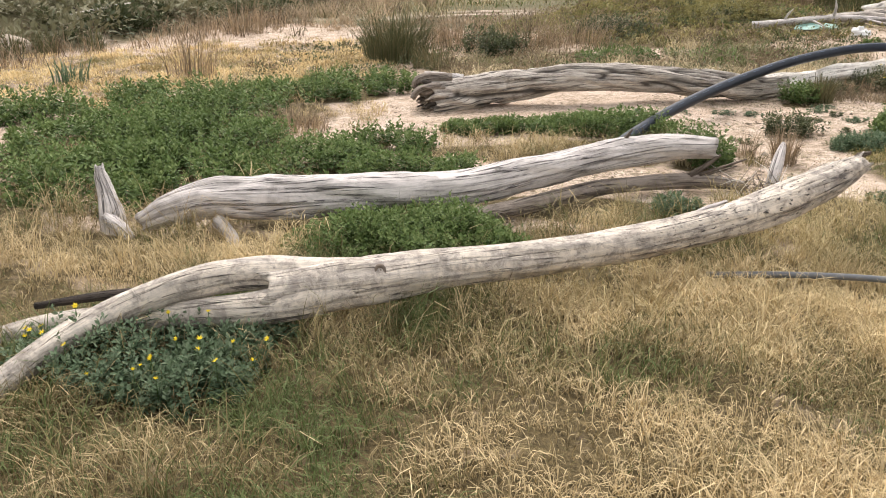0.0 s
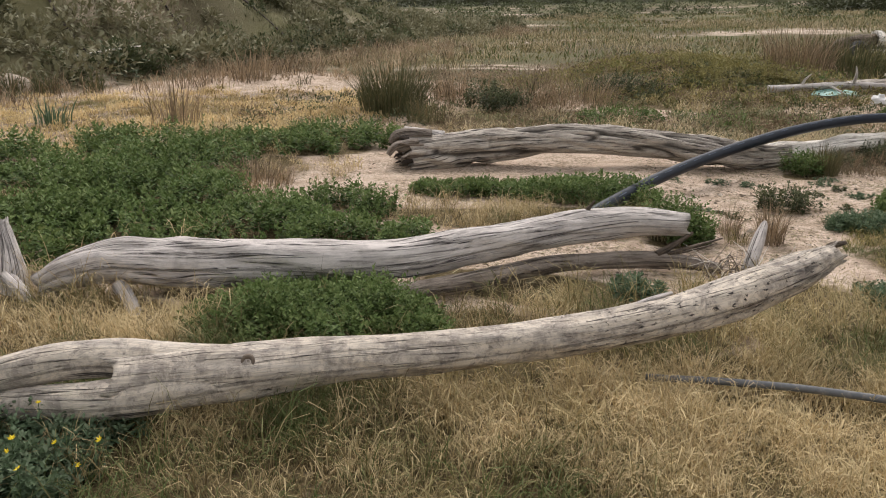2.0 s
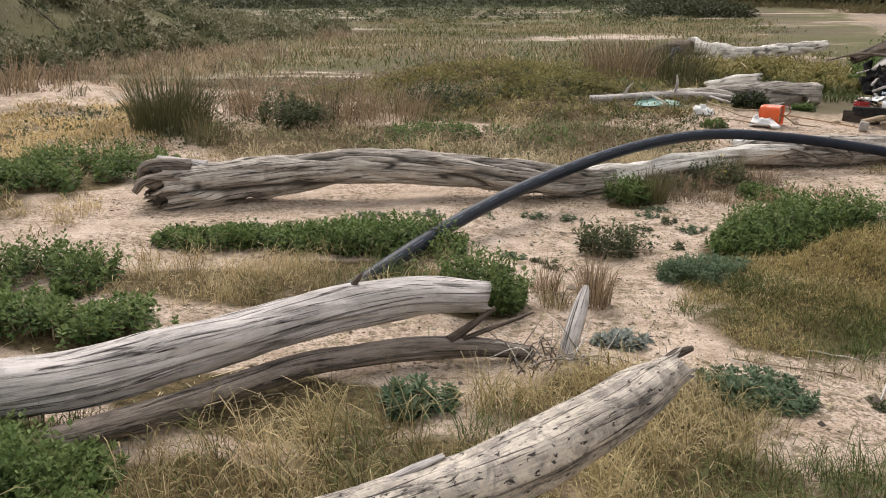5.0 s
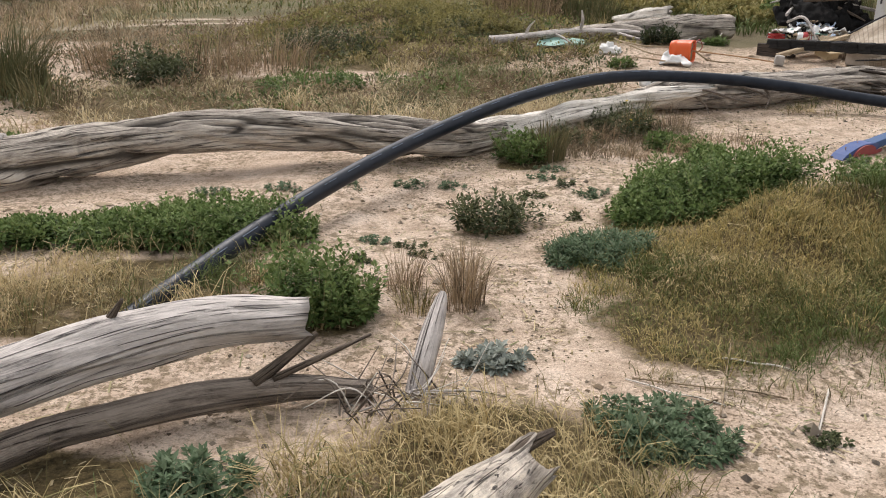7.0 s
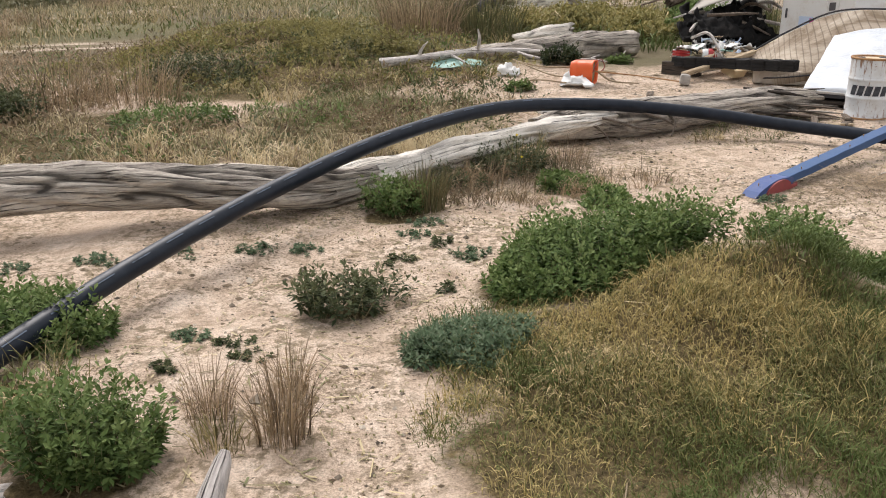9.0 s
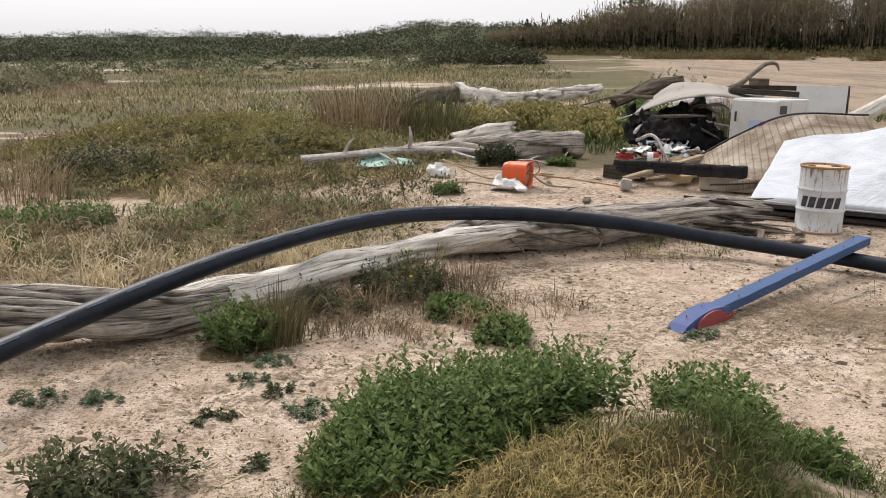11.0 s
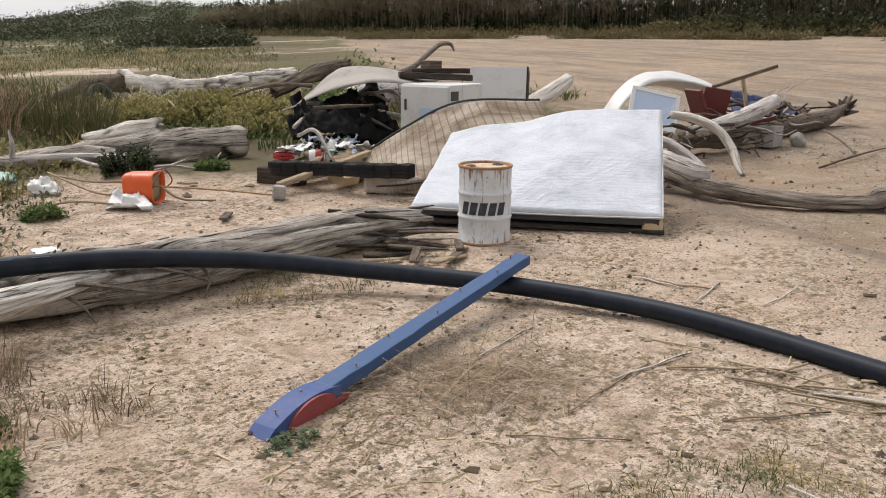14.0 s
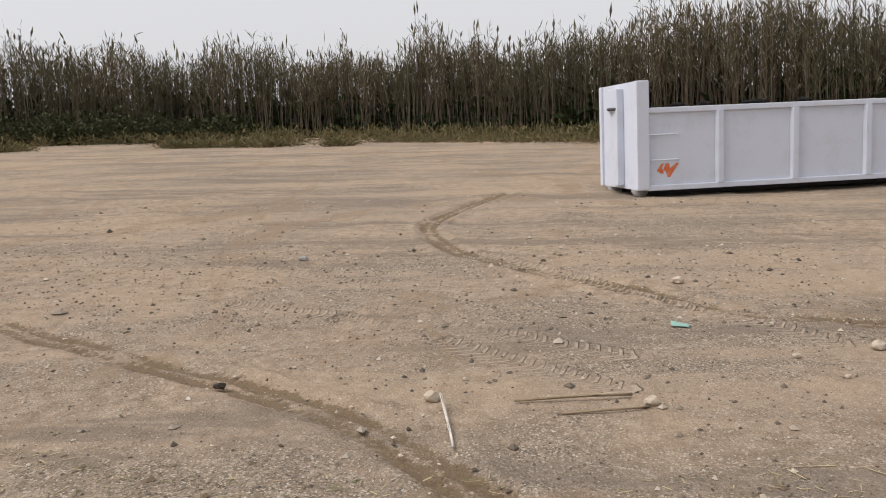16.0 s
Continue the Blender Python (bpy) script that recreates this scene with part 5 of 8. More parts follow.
def mattresses():
    bl, br, tr_, tl = (5.06, 9.98, 0.44), (6.69, 8.82, 0.44), (7.42, 9.86, 1.15), (5.83, 10.93, 0.91)
    top = thing("white_mattress", (0, 0, 0), "large white quilted mattress leaning on a heap of rubbish", "mattress")
    mid_f = [np.array(bl) + (np.array(br) - np.array(bl)) * s + np.array((0, 0, -0.015 * math.sin(math.pi * s))) for s in (0, 0.3, 0.6, 1)]
    centre = [np.array(bl) * 0.5 + np.array(tl) * 0.5 + (0, 0, -0.03), (5.98, 10.05, 0.73), (6.55, 9.68, 0.84), np.array(br) * 0.5 + np.array(tr_) * 0.5 + (0, 0, 0.02)]
    back = [tl, (6.35, 10.62, 1.02), (6.85, 10.28, 1.13), tr_]
    part("pad", sheet(None, 90, 70, 0.07, 0.035, 3, rows=[mid_f, centre, back]), QUILT, top)
    part("piping", tube([(*p, 0.005) for p in curve([(x, y, z - 0.025) for x, y, z in mid_f], 8)], 8, 2, name="piping"), WHITE_PLASTIC, top, "pale seam along the edge")
    part("side_seam", tube([(x, y, z - 0.03, 0.005) for x, y, z in curve([mid_f[-1], centre[-1], back[-1]], 8)], 8, 2, name="side_seam"), WHITE_PLASTIC, top, "pale seam along the edge")
    a, b = Vector((5.08, 10.0, 0)), Vector((6.72, 8.83, 0))
    e = (b - a).normalized()
    inn = Vector((-e.y, e.x, 0))
    lo = thing("bed_base", (0, 0, 0), "low dark cloth bed base with torn foam corner", "bed base")
    ang = math.atan2(e.y, e.x)
    c0 = (a + b) / 2 + inn * 0.5
    g = zat(c0.x, c0.y)
    bm = slab(((b - a).length - 0.06, 0.98, 0.1), 0.01, Matrix.Translation((c0.x, c0.y, g + 0.15)) @ Matrix.Rotation(ang, 4, "Z"))
    part("base", bm, CLOTH_DARK, lo)
    bm = slab(((b - a).length, 1.0, 0.035), 0.006, Matrix.Translation((c0.x, c0.y, g + 0.055)) @ Matrix.Rotation(ang, 4, "Z"))
    part("rail", bm, WOOD_DARK, lo, "dark wooden rail")
    cc = b + inn * 0.12 - e * 0.09
    bm = slab((0.16, 0.22, 0.13), 0.02, Matrix.Translation((cc.x, cc.y, g + 0.1)) @ Matrix.Rotation(ang, 4, "Z"), 0.01, 3)
    part("corner", bm, FOAM, lo, "torn beige foam corner")
    # the bent striped mattress behind
    front = [(5.24, 11.32, 0.36), (5.5, 11.12, 0.4), (6.1, 10.85, 0.5), (6.8, 10.55, 0.62)]
    centre = [(5.28, 11.7, 0.42), (5.6, 11.5, 0.62), (6.2, 11.2, 0.85), (6.95, 10.9, 0.92)]
    back = [(5.3, 12.05, 0.55), (5.72, 11.85, 0.86), (6.25, 11.63, 1.13), (7.0, 11.3, 1.16)]
    old = thing("striped_mattress", (0, 0, 0), "stained beige striped mattress, bent and leaning on a fridge", "mattress")
    part("pad", sheet(None, 48, 30, 0.14, 0.02, 5, rows=[front, centre, back]), TICKING, old)
    edge = curve(back, 8)
    part("piping", tube([(*p, 0.011) for p in edge], 8, 2, name="piping"), CLOTH_DARK, old, "dark piping")
    edge = curve(front, 8)
    part("piping", tube([(*p, 0.009) for p in edge], 8, 2, name="piping"), CLOTH_DARK, old, "dark piping")
    bm = slab((0.62, 0.5, 0.17), 0.03, pose(5.52, 11.45, zat(5.5, 11.4) + 0.09, 0, 0, -28))
    part("end", bm, paint_material("stained_ticking_end", (0.5, 0.44, 0.37), (0.3, 0.25, 0.2), 0.6, 0.9), old)


# ---- the heap behind ----
def fridge():
    top = thing("fridge", (5.957, 12.53, zat(6.2, 12.6)), "old white fridge with stickers, standing among rubbish", "fridge", turn=-55)
    H = 1.277 - zat(6.2, 12.6)
    bm = box(bmesh.new(), (0.62, 0.72, H), Matrix.Translation((0.31, 0.36, H / 2)), 0.018)
    part("body", bm, CREAM, top)
    bm = box(bmesh.new(), (0.60, 0.03, H - 0.04), Matrix.Translation((0.31, -0.018, H / 2)), 0.01)
    door = part("door", bm, CREAM, top)
    part("handle", box(bmesh.new(), (0.022, 0.018, 0.12), Matrix.Translation((0.08, -0.04, H - 0.22)), 0.004), DARK_STEEL, door, "dark recessed handle")
    part("sticker", box(bmesh.new(), (0.19, 0.004, 0.16), Matrix.Translation((0.36, -0.036, H - 0.33))), PAPER_BLUE, door, "pale blue sticker")
    part("sticker", box(bmesh.new(), (0.06, 0.004, 0.08), Matrix.Translation((0.44, -0.039, H - 0.31))), paint_material("pink_print", (0.45, 0.08, 0.25), (0.1, 0.05, 0.2), 0.7), door, "dark pink sticker")
    part("panel", box(bmesh.new(), (0.006, 0.16, 0.1), Matrix.Translation((0.622, 0.1, H - 0.12))), DARK_STEEL, top, "dark blue grille")
    part("panel", box(bmesh.new(), (0.008, 0.36, 0.22), Matrix.Translation((0.622, 0.45, H - 0.15)), 0.003), WHITE_PLASTIC, top)


def leaning_board(name, at, size, turn, tilt, lean, material, label, category="board", rough=0.004, kind=""):
    bm = slab(size, 0.008, pose(*at, tilt, lean, turn), rough, 6, int(at[0] * 7))
    return lone(name, bm, material, label, category)


def heap():
    # grey sheet over the black rubbish
    roof = [[(4.98, 13.4, 1.02), (5.3, 13.0, 1.2), (5.75, 12.75, 1.3), (6.3, 12.7, 1.25)], [(5.3, 13.9, 1.15), (5.6, 13.6, 1.43), (6.1, 13.4, 1.42), (6.7, 13.2, 1.3)]]
    lone("roof_sheet", sheet(None, 30, 14, 0.03, 0.02, 9, rows=roof), GREY_SHEET, "bent dirty grey sheet lying over black rubbish", "sheet")
    rng = np.random.default_rng(8)
    for k in range(16):
        x, y = 5.0 + rng.uniform(0, 0.9), 12.75 + rng.uniform(0, 0.9)
        z, r = zat(x, y), rng.uniform(0.22, 0.4)
        h = rng.uniform(0.1, 0.75)
        c4 = [(x - r, y - r * rng.uniform(0.2, 0.8), z + h - rng.uniform(0, 0.3)), (x + r, y - r * rng.uniform(0.2, 0.8), z + h - rng.uniform(0, 0.3)), (x + r * 0.8, y + r, z + h + rng.uniform(0, 0.3)), (x - r * 0.9, y + r, z + h + rng.uniform(0, 0.25))]
        lone("rubbish_bag", sheet(c4, 22, 18, 0.05, 0.2, 50 + k), BLACK_BAG, "crumpled sooty black plastic sheet in the heap", "bag", "black rubbish bags")
    for k in range(12):
        x, y = 4.7 + rng.uniform(0, 1.3), 12.6 + rng.uniform(0, 1.2)
        a, l = rng.uniform(0, 6.3), rng.uniform(0.4, 1.0)
        z = zat(x, y) + rng.uniform(0.1, 0.8)
        lone("driftwood_stick", tube([(x, y, z, 0.02), (x + l / 2 * math.cos(a), y + l / 2 * math.sin(a), z + rng.uniform(-0.1, 0.1), 0.022), (x + l * math.cos(a), y + l * math.sin(a), z + rng.uniform(-0.3, 0.05), 0.01)], 8, 6, 0.3, seed=k, name="stick"),
             WOOD_BROWN if k % 2 else WOOD_GREY, "crooked dead stick in the rubbish heap", "stick", "sticks in the heap")
    lone("driftwood_log", tube([(4.85, 13.75, 1.14, 0.08), (5.1, 13.8, 1.25, 0.11), (5.4, 13.8, 1.36, 0.11), (5.75, 13.85, 1.45, 0.06)], 30, 8, 0.5, 0.3, ragged=0.1, seed=61, name="trunk"), WOOD_BROWN, "dark crooked log behind the heap", "log")
    lone("driftwood_branch", tube([(6.2, 13.6, 1.3, 0.045), (6.5, 13.6, 1.42, 0.04), (6.75, 13.7, 1.58, 0.034), (6.95, 13.8, 1.70, 0.03), (7.1, 13.8, 1.71, 0.024), (7.16, 13.8, 1.62, 0.012)], 12, 8, 0.4, seed=63, name="branch"), WOOD_MID, "pale curved bare branch sticking up", "branch")
    leaning_board("timber", (6.5, 12.85, 1.34), (0.85, 0.16, 0.07), -14, 0, 2, WOOD_DARK, "dark timber lying on top of the fridge", "timber")
    leaning_board("timber", (6.6, 12.95, 1.4), (0.7, 0.1, 0.06), -10, 0, 0, WOOD_DARK, "dark timber lying on top of the fridge", "timber")
    leaning_board("timber", (6.55, 13.1, 1.47), (0.2, 0.16, 0.09), 20, 0, 0, WOOD_BROWN, "short block of brown wood", "timber")
    wb = thing("white_cabinet", (8.05, 14.3, zat(8, 14.3)), "white chipped cabinet carcass with a dark broken side", "cabinet", turn=-32)
    part("panel", slab((0.78, 0.03, 0.98), 0.004, pose(0, 0, 0.52, -14, 0, 0), 0.004, 4), CREAM, wb)
    part("side", slab((0.03, 0.4, 0.95), 0.004, pose(0.4, 0.22, 0.5, -14, 0, 0), 0.01, 4), WOOD_DARK, wb, "dark broken side")
    leaning_board("cardboard_box", (5.35, 12.5, 0.42), (0.5, 0.4, 0.28), 20, 12, 0, CARDBOARD, "crushed brown cardboard box", "box", 0.02)
    # the charred beam
    beam = thing("charred_beam", (0, 0, 0), "heavy charred black beam propped over the sand", "beam")
    a, b = Vector((4.42, 12.2, 0.47)), Vector((5.46, 10.95, 0.545))
    x = (b - a).normalized()
    y = Vector((0, 0, 1)).cross(x).normalized()
    m = Matrix.Translation(a) @ Matrix((x, y, x.cross(y))).transposed().to_4x4()
    n = 9
    for k in range(n):
        L = (b - a).length / n
        bm = slab((L - 0.012, 0.15, 0.13), 0.015, Matrix.Translation((L * (k + 0.5), 0, 0)), 0.012, 2, k)
        bm.transform(m)
        part("char_block", bm, WOOD_BURNT, beam)
    bm = slab(((b - a).length - 0.02, 0.13, 0.11), 0.01, Matrix.Translation(((b - a).length / 2, 0, 0)), 0.006, 8)
    bm.transform(m)
    part("core", bm, WOOD_BURNT, beam)
    leaning_board("timber", (4.5, 12.1, zat(4.5, 12.1) + 0.08), (0.5, 0.12, 0.16), -40, 0, 0, WOOD_DARK, "dark wood under the charred beam", "timber")
    # loose rubbish in front
    crate = thing("red_crate", (4.62, 12.5, zat(4.6, 12.5)), "broken red plastic crate", "crate", turn=15)
    for dx, dy, sx, sy in ((0, -0.12, 0.26, 0.012), (0, 0.12, 0.26, 0.012), (-0.13, 0, 0.012, 0.25), (0.13, 0, 0.012, 0.25)):
        for h in (0.04, 0.11, 0.18, 0.24):
            part("slat", slab((sx, sy, 0.045), 0.003, pose(dx, dy, h)), RED_PLASTIC, crate)
    part("bottom", slab((0.26, 0.25, 0.01), 0.003, pose(0, 0, 0.012)), RED_PLASTIC, crate)
    crate.scale = (0.62, 0.62, 0.62)
    can = thing("jerrycan", (4.98, 12.3, zat(5, 12.3) + 0.08), "white plastic canister with a red label lying on its side", "canister", turn=-15)
    part("body", tube([(-0.19, 0, 0, 0.06), (-0.17, 0, 0, 0.105), (0.13, 0, 0, 0.11), (0.17, 0, 0, 0.07), (0.21, 0, 0, 0.03), (0.24, 0, 0, 0.03)], 20, 6, name="body"), WHITE_PLASTIC, can)
    can.scale = (0.7, 0.7, 0.7)
    part("label", tube([(-0.1, 0, 0, 0.112), (0.0, 0, 0, 0.113), (0.06, 0, 0, 0.113)], 20, 4, name="label"), RED_PLASTIC, can, "red label")
    leaning_board("timber", (4.95, 11.85, 0.5), (1.25, 0.09, 0.05), 18, 0, -12, WOOD_PLANK, "pale sawn batten lying on rubbish", "timber")
    leaning_board("timber", (5.0, 12.0, 0.42), (0.9, 0.08, 0.05), 8, 0, -8, WOOD_BONE, "pale sawn batten lying on rubbish", "timber")
    leaning_board("chipboard", (5.25, 11.95, 0.48), (0.45, 0.35, 0.02), 24, 35, 0, WOOD_PLANK, "broken sheet of raw chipboard", "board")
    leaning_board("chipboard", (5.05, 11.75, 0.4), (0.25, 0.2, 0.1), 34, 20, 0, FOAM, "torn yellow foam block", "foam")
    kinds = (WHITE_PLASTIC, PAPER_BLUE, WHITE_PLASTIC, TURQUOISE, CREAM, BLACK_BAG, CARDBOARD, WHITE_PLASTIC)
    for k in range(48):
        x, y = 4.6 + rng.uniform(0, 0.95), 12.15 + rng.uniform(0, 0.8)
        z = zat(x, y) + rng.uniform(0.03, 0.2)
        s = rng.uniform(0.04, 0.13)
        c4 = [(x + s * math.cos(a + k), y + s * math.sin(a + k), z + rng.uniform(-0.05, 0.08)) for a in (0, 1.6, 3.1, 4.7)]
        lone("plastic_scrap", sheet(c4, 7, 6, 0.006, 0.06, k), kinds[k % 8], "crumpled scrap of plastic or paper in the heap", "litter", "litter in the heap")


def box_and_rods():
    z = zat(3.15, 11.8)
    can = thing("orange_container", (3.15, 11.85, z), "cut orange plastic container lying on sand, threaded with a rod", "container", turn=-28)
    lie = Matrix.Translation((-0.15, 0, 0.148)) @ Matrix.Rotation(radians(90), 4, "Y")

    def squarish(rows):
        bm = lathe(rows, 40)
        for v in bm.verts:
            r, a = math.hypot(v.co.x, v.co.y), math.atan2(v.co.y, v.co.x)
            k = 1 / (abs(math.cos(a)) ** 4 + abs(math.sin(a)) ** 4) ** 0.25
            v.co.x, v.co.y = v.co.x * k * 0.97, v.co.y * k * 0.97
        bm.transform(lie)
        return bm
    part("shell", squarish([(0.001, 0.004), (0.1, 0.0), (0.132, 0.012), (0.142, 0.04), (0.143, 0.09), (0.139, 0.1), (0.144, 0.11), (0.146, 0.24), (0.15, 0.285), (0.154, 0.29), (0.153, 0.302), (0.143, 0.302), (0.138, 0.28), (0.134, 0.04), (0.001, 0.03)]), ORANGE, can)
    part("open_side", squarish([(0.001, 0.262), (0.06, 0.266), (0.137, 0.262), (0.137, 0.256), (0.001, 0.25)]), paint_material("faded_green_inside", (0.22, 0.26, 0.17), (0.35, 0.15, 0.06), 0.7), can, "grey-green inner side")
    part("handle", tube([(0.15, -0.14, 0.16, 0.006), (0.2, -0.12, 0.27, 0.006), (0.22, 0.0, 0.31, 0.006), (0.24, 0.1, 0.2, 0.006), (0.16, 0.14, 0.12, 0.006)], 8, 6, name="handle"), RED_PAINT, can, "thin wire handle")
    rod = thing("iron_rod", (0, 0, 0), "thin rusty rod with a grey float at its end", "rod")
    part("rod", tube([(3.2, 11.75, z + 0.17, 0.009), (3.8, 11.6, z + 0.12, 0.008), (4.28, 11.5, z + 0.06, 0.008)], 8, 6, name="rod"), RUST, rod)
    part("float", slab((0.12, 0.11, 0.13), 0.025, pose(4.33, 11.48, zat(4.33, 11.5) + 0.07, 0, 8, -15), 0.006, 3), CONCRETE, rod, "grey foam float")
    for pts in ([(3.1, 11.85, 0.2, 0.012), (2.7, 12.15, 0.16, 0.011), (2.4, 12.4, 0.2, 0.01)], [(3.05, 11.8, 0.1, 0.01), (2.75, 11.9, 0.1, 0.01), (2.35, 12.45, 0.22, 0.009)], [(2.95, 11.6, 0.05, 0.01), (2.5, 11.7, 0.1, 0.01), (2.1, 11.6, 0.03, 0.008)],
                [(3.3, 11.75, 0.16, 0.012), (3.45, 11.55, 0.08, 0.012), (3.75, 11.5, 0.05, 0.008)]):
        lone("cane", tube(lift(pts), 7, 6, 0.1, name="cane"), WOOD_PLANK, "bent brown cane by the orange container", "cane", "canes by the container")
    for x, y, s in ((3.0, 11.55, 0.2), (2.3, 12.45, 0.15)):
        c4 = [(x - s, y + 0.05, zat(x, y) + 0.03), (x + s, y - 0.1, zat(x, y) + 0.05), (x + s * 0.7, y + 0.12, zat(x, y) + 0.12), (x - s * 0.6, y + 0.2, zat(x, y) + 0.14)]
        lone("plastic_bag", sheet(c4, 14, 10, 0.006, 0.12, int(s * 90)), WHITE_PLASTIC, "crumpled white plastic bag on the sand", "bag")
    c4 = [(1.3, 12.95, 0.32), (2.05, 13.0, 0.34), (2.0, 13.25, 0.4), (1.35, 13.2, 0.4)]
    lone("turquoise_sheet", sheet(c4, 14, 8, 0.01, 0.05, 4), TURQUOISE, "faded turquoise plastic sheet under driftwood", "plastic")
    lone("foam_block", slab((0.2, 0.15, 0.1), 0.045, pose(2.35, 10.1, zat(2.35, 10.1) + 0.07, 4, 0, 30), 0.012, 4), WHITE_PLASTIC, "white foam block half buried", "foam")
    leaning_board("timber", (2.75, 10.05, zat(2.75, 10) + 0.06), (0.95, 0.09, 0.06), 14, 0, -3, WOOD_DARK, "dark rotten board on sand", "timber", 0.012)
    leaning_board("timber", (3.35, 10.0, zat(3.35, 10) + 0.04), (0.2, 0.08, 0.07), 8, 0, 0, WOOD_BROWN, "short dark offcut on sand", "timber", 0.01)
    leaning_board("timber", (3.05, 9.65, zat(3.05, 9.6) + 0.05), (0.8, 0.06, 0.03), 22, 0, -4, WOOD_BROWN, "broken brown lath lying on sand", "timber", 0.01)
    leaning_board("timber", (4.0, 9.85, zat(4, 9.8) + 0.05), (1.5, 0.07, 0.03), 20, 0, -3, WOOD_BROWN, "broken brown lath lying on sand", "timber", 0.012)
    for k, (x, y, l, w, a) in enumerate(((5.05, 9.0, 0.38, 0.07, 50), (4.9, 8.85, 0.42, 0.08, 38), (4.7, 8.95, 0.4, 0.06, 64), (4.55, 9.05, 0.5, 0.05, 20), (5.12, 9.15, 0.3, 0.06, 70), (4.4, 8.85, 0.45, 0.04, 30), (3.75, 11.0, 0.26, 0.08, 70), (3.6, 12.3, 0.22, 0.07, 40))):
        leaning_board("wood_chip", (x, y, zat(x, y) + 0.025 + 0.02 * (k % 3)), (l, w, 0.022), a, 0, 6 * (k % 2), WOOD_PLANK if k % 2 else WOOD_BROWN, "splintered slab of wood on the sand", "wood", 0.012)


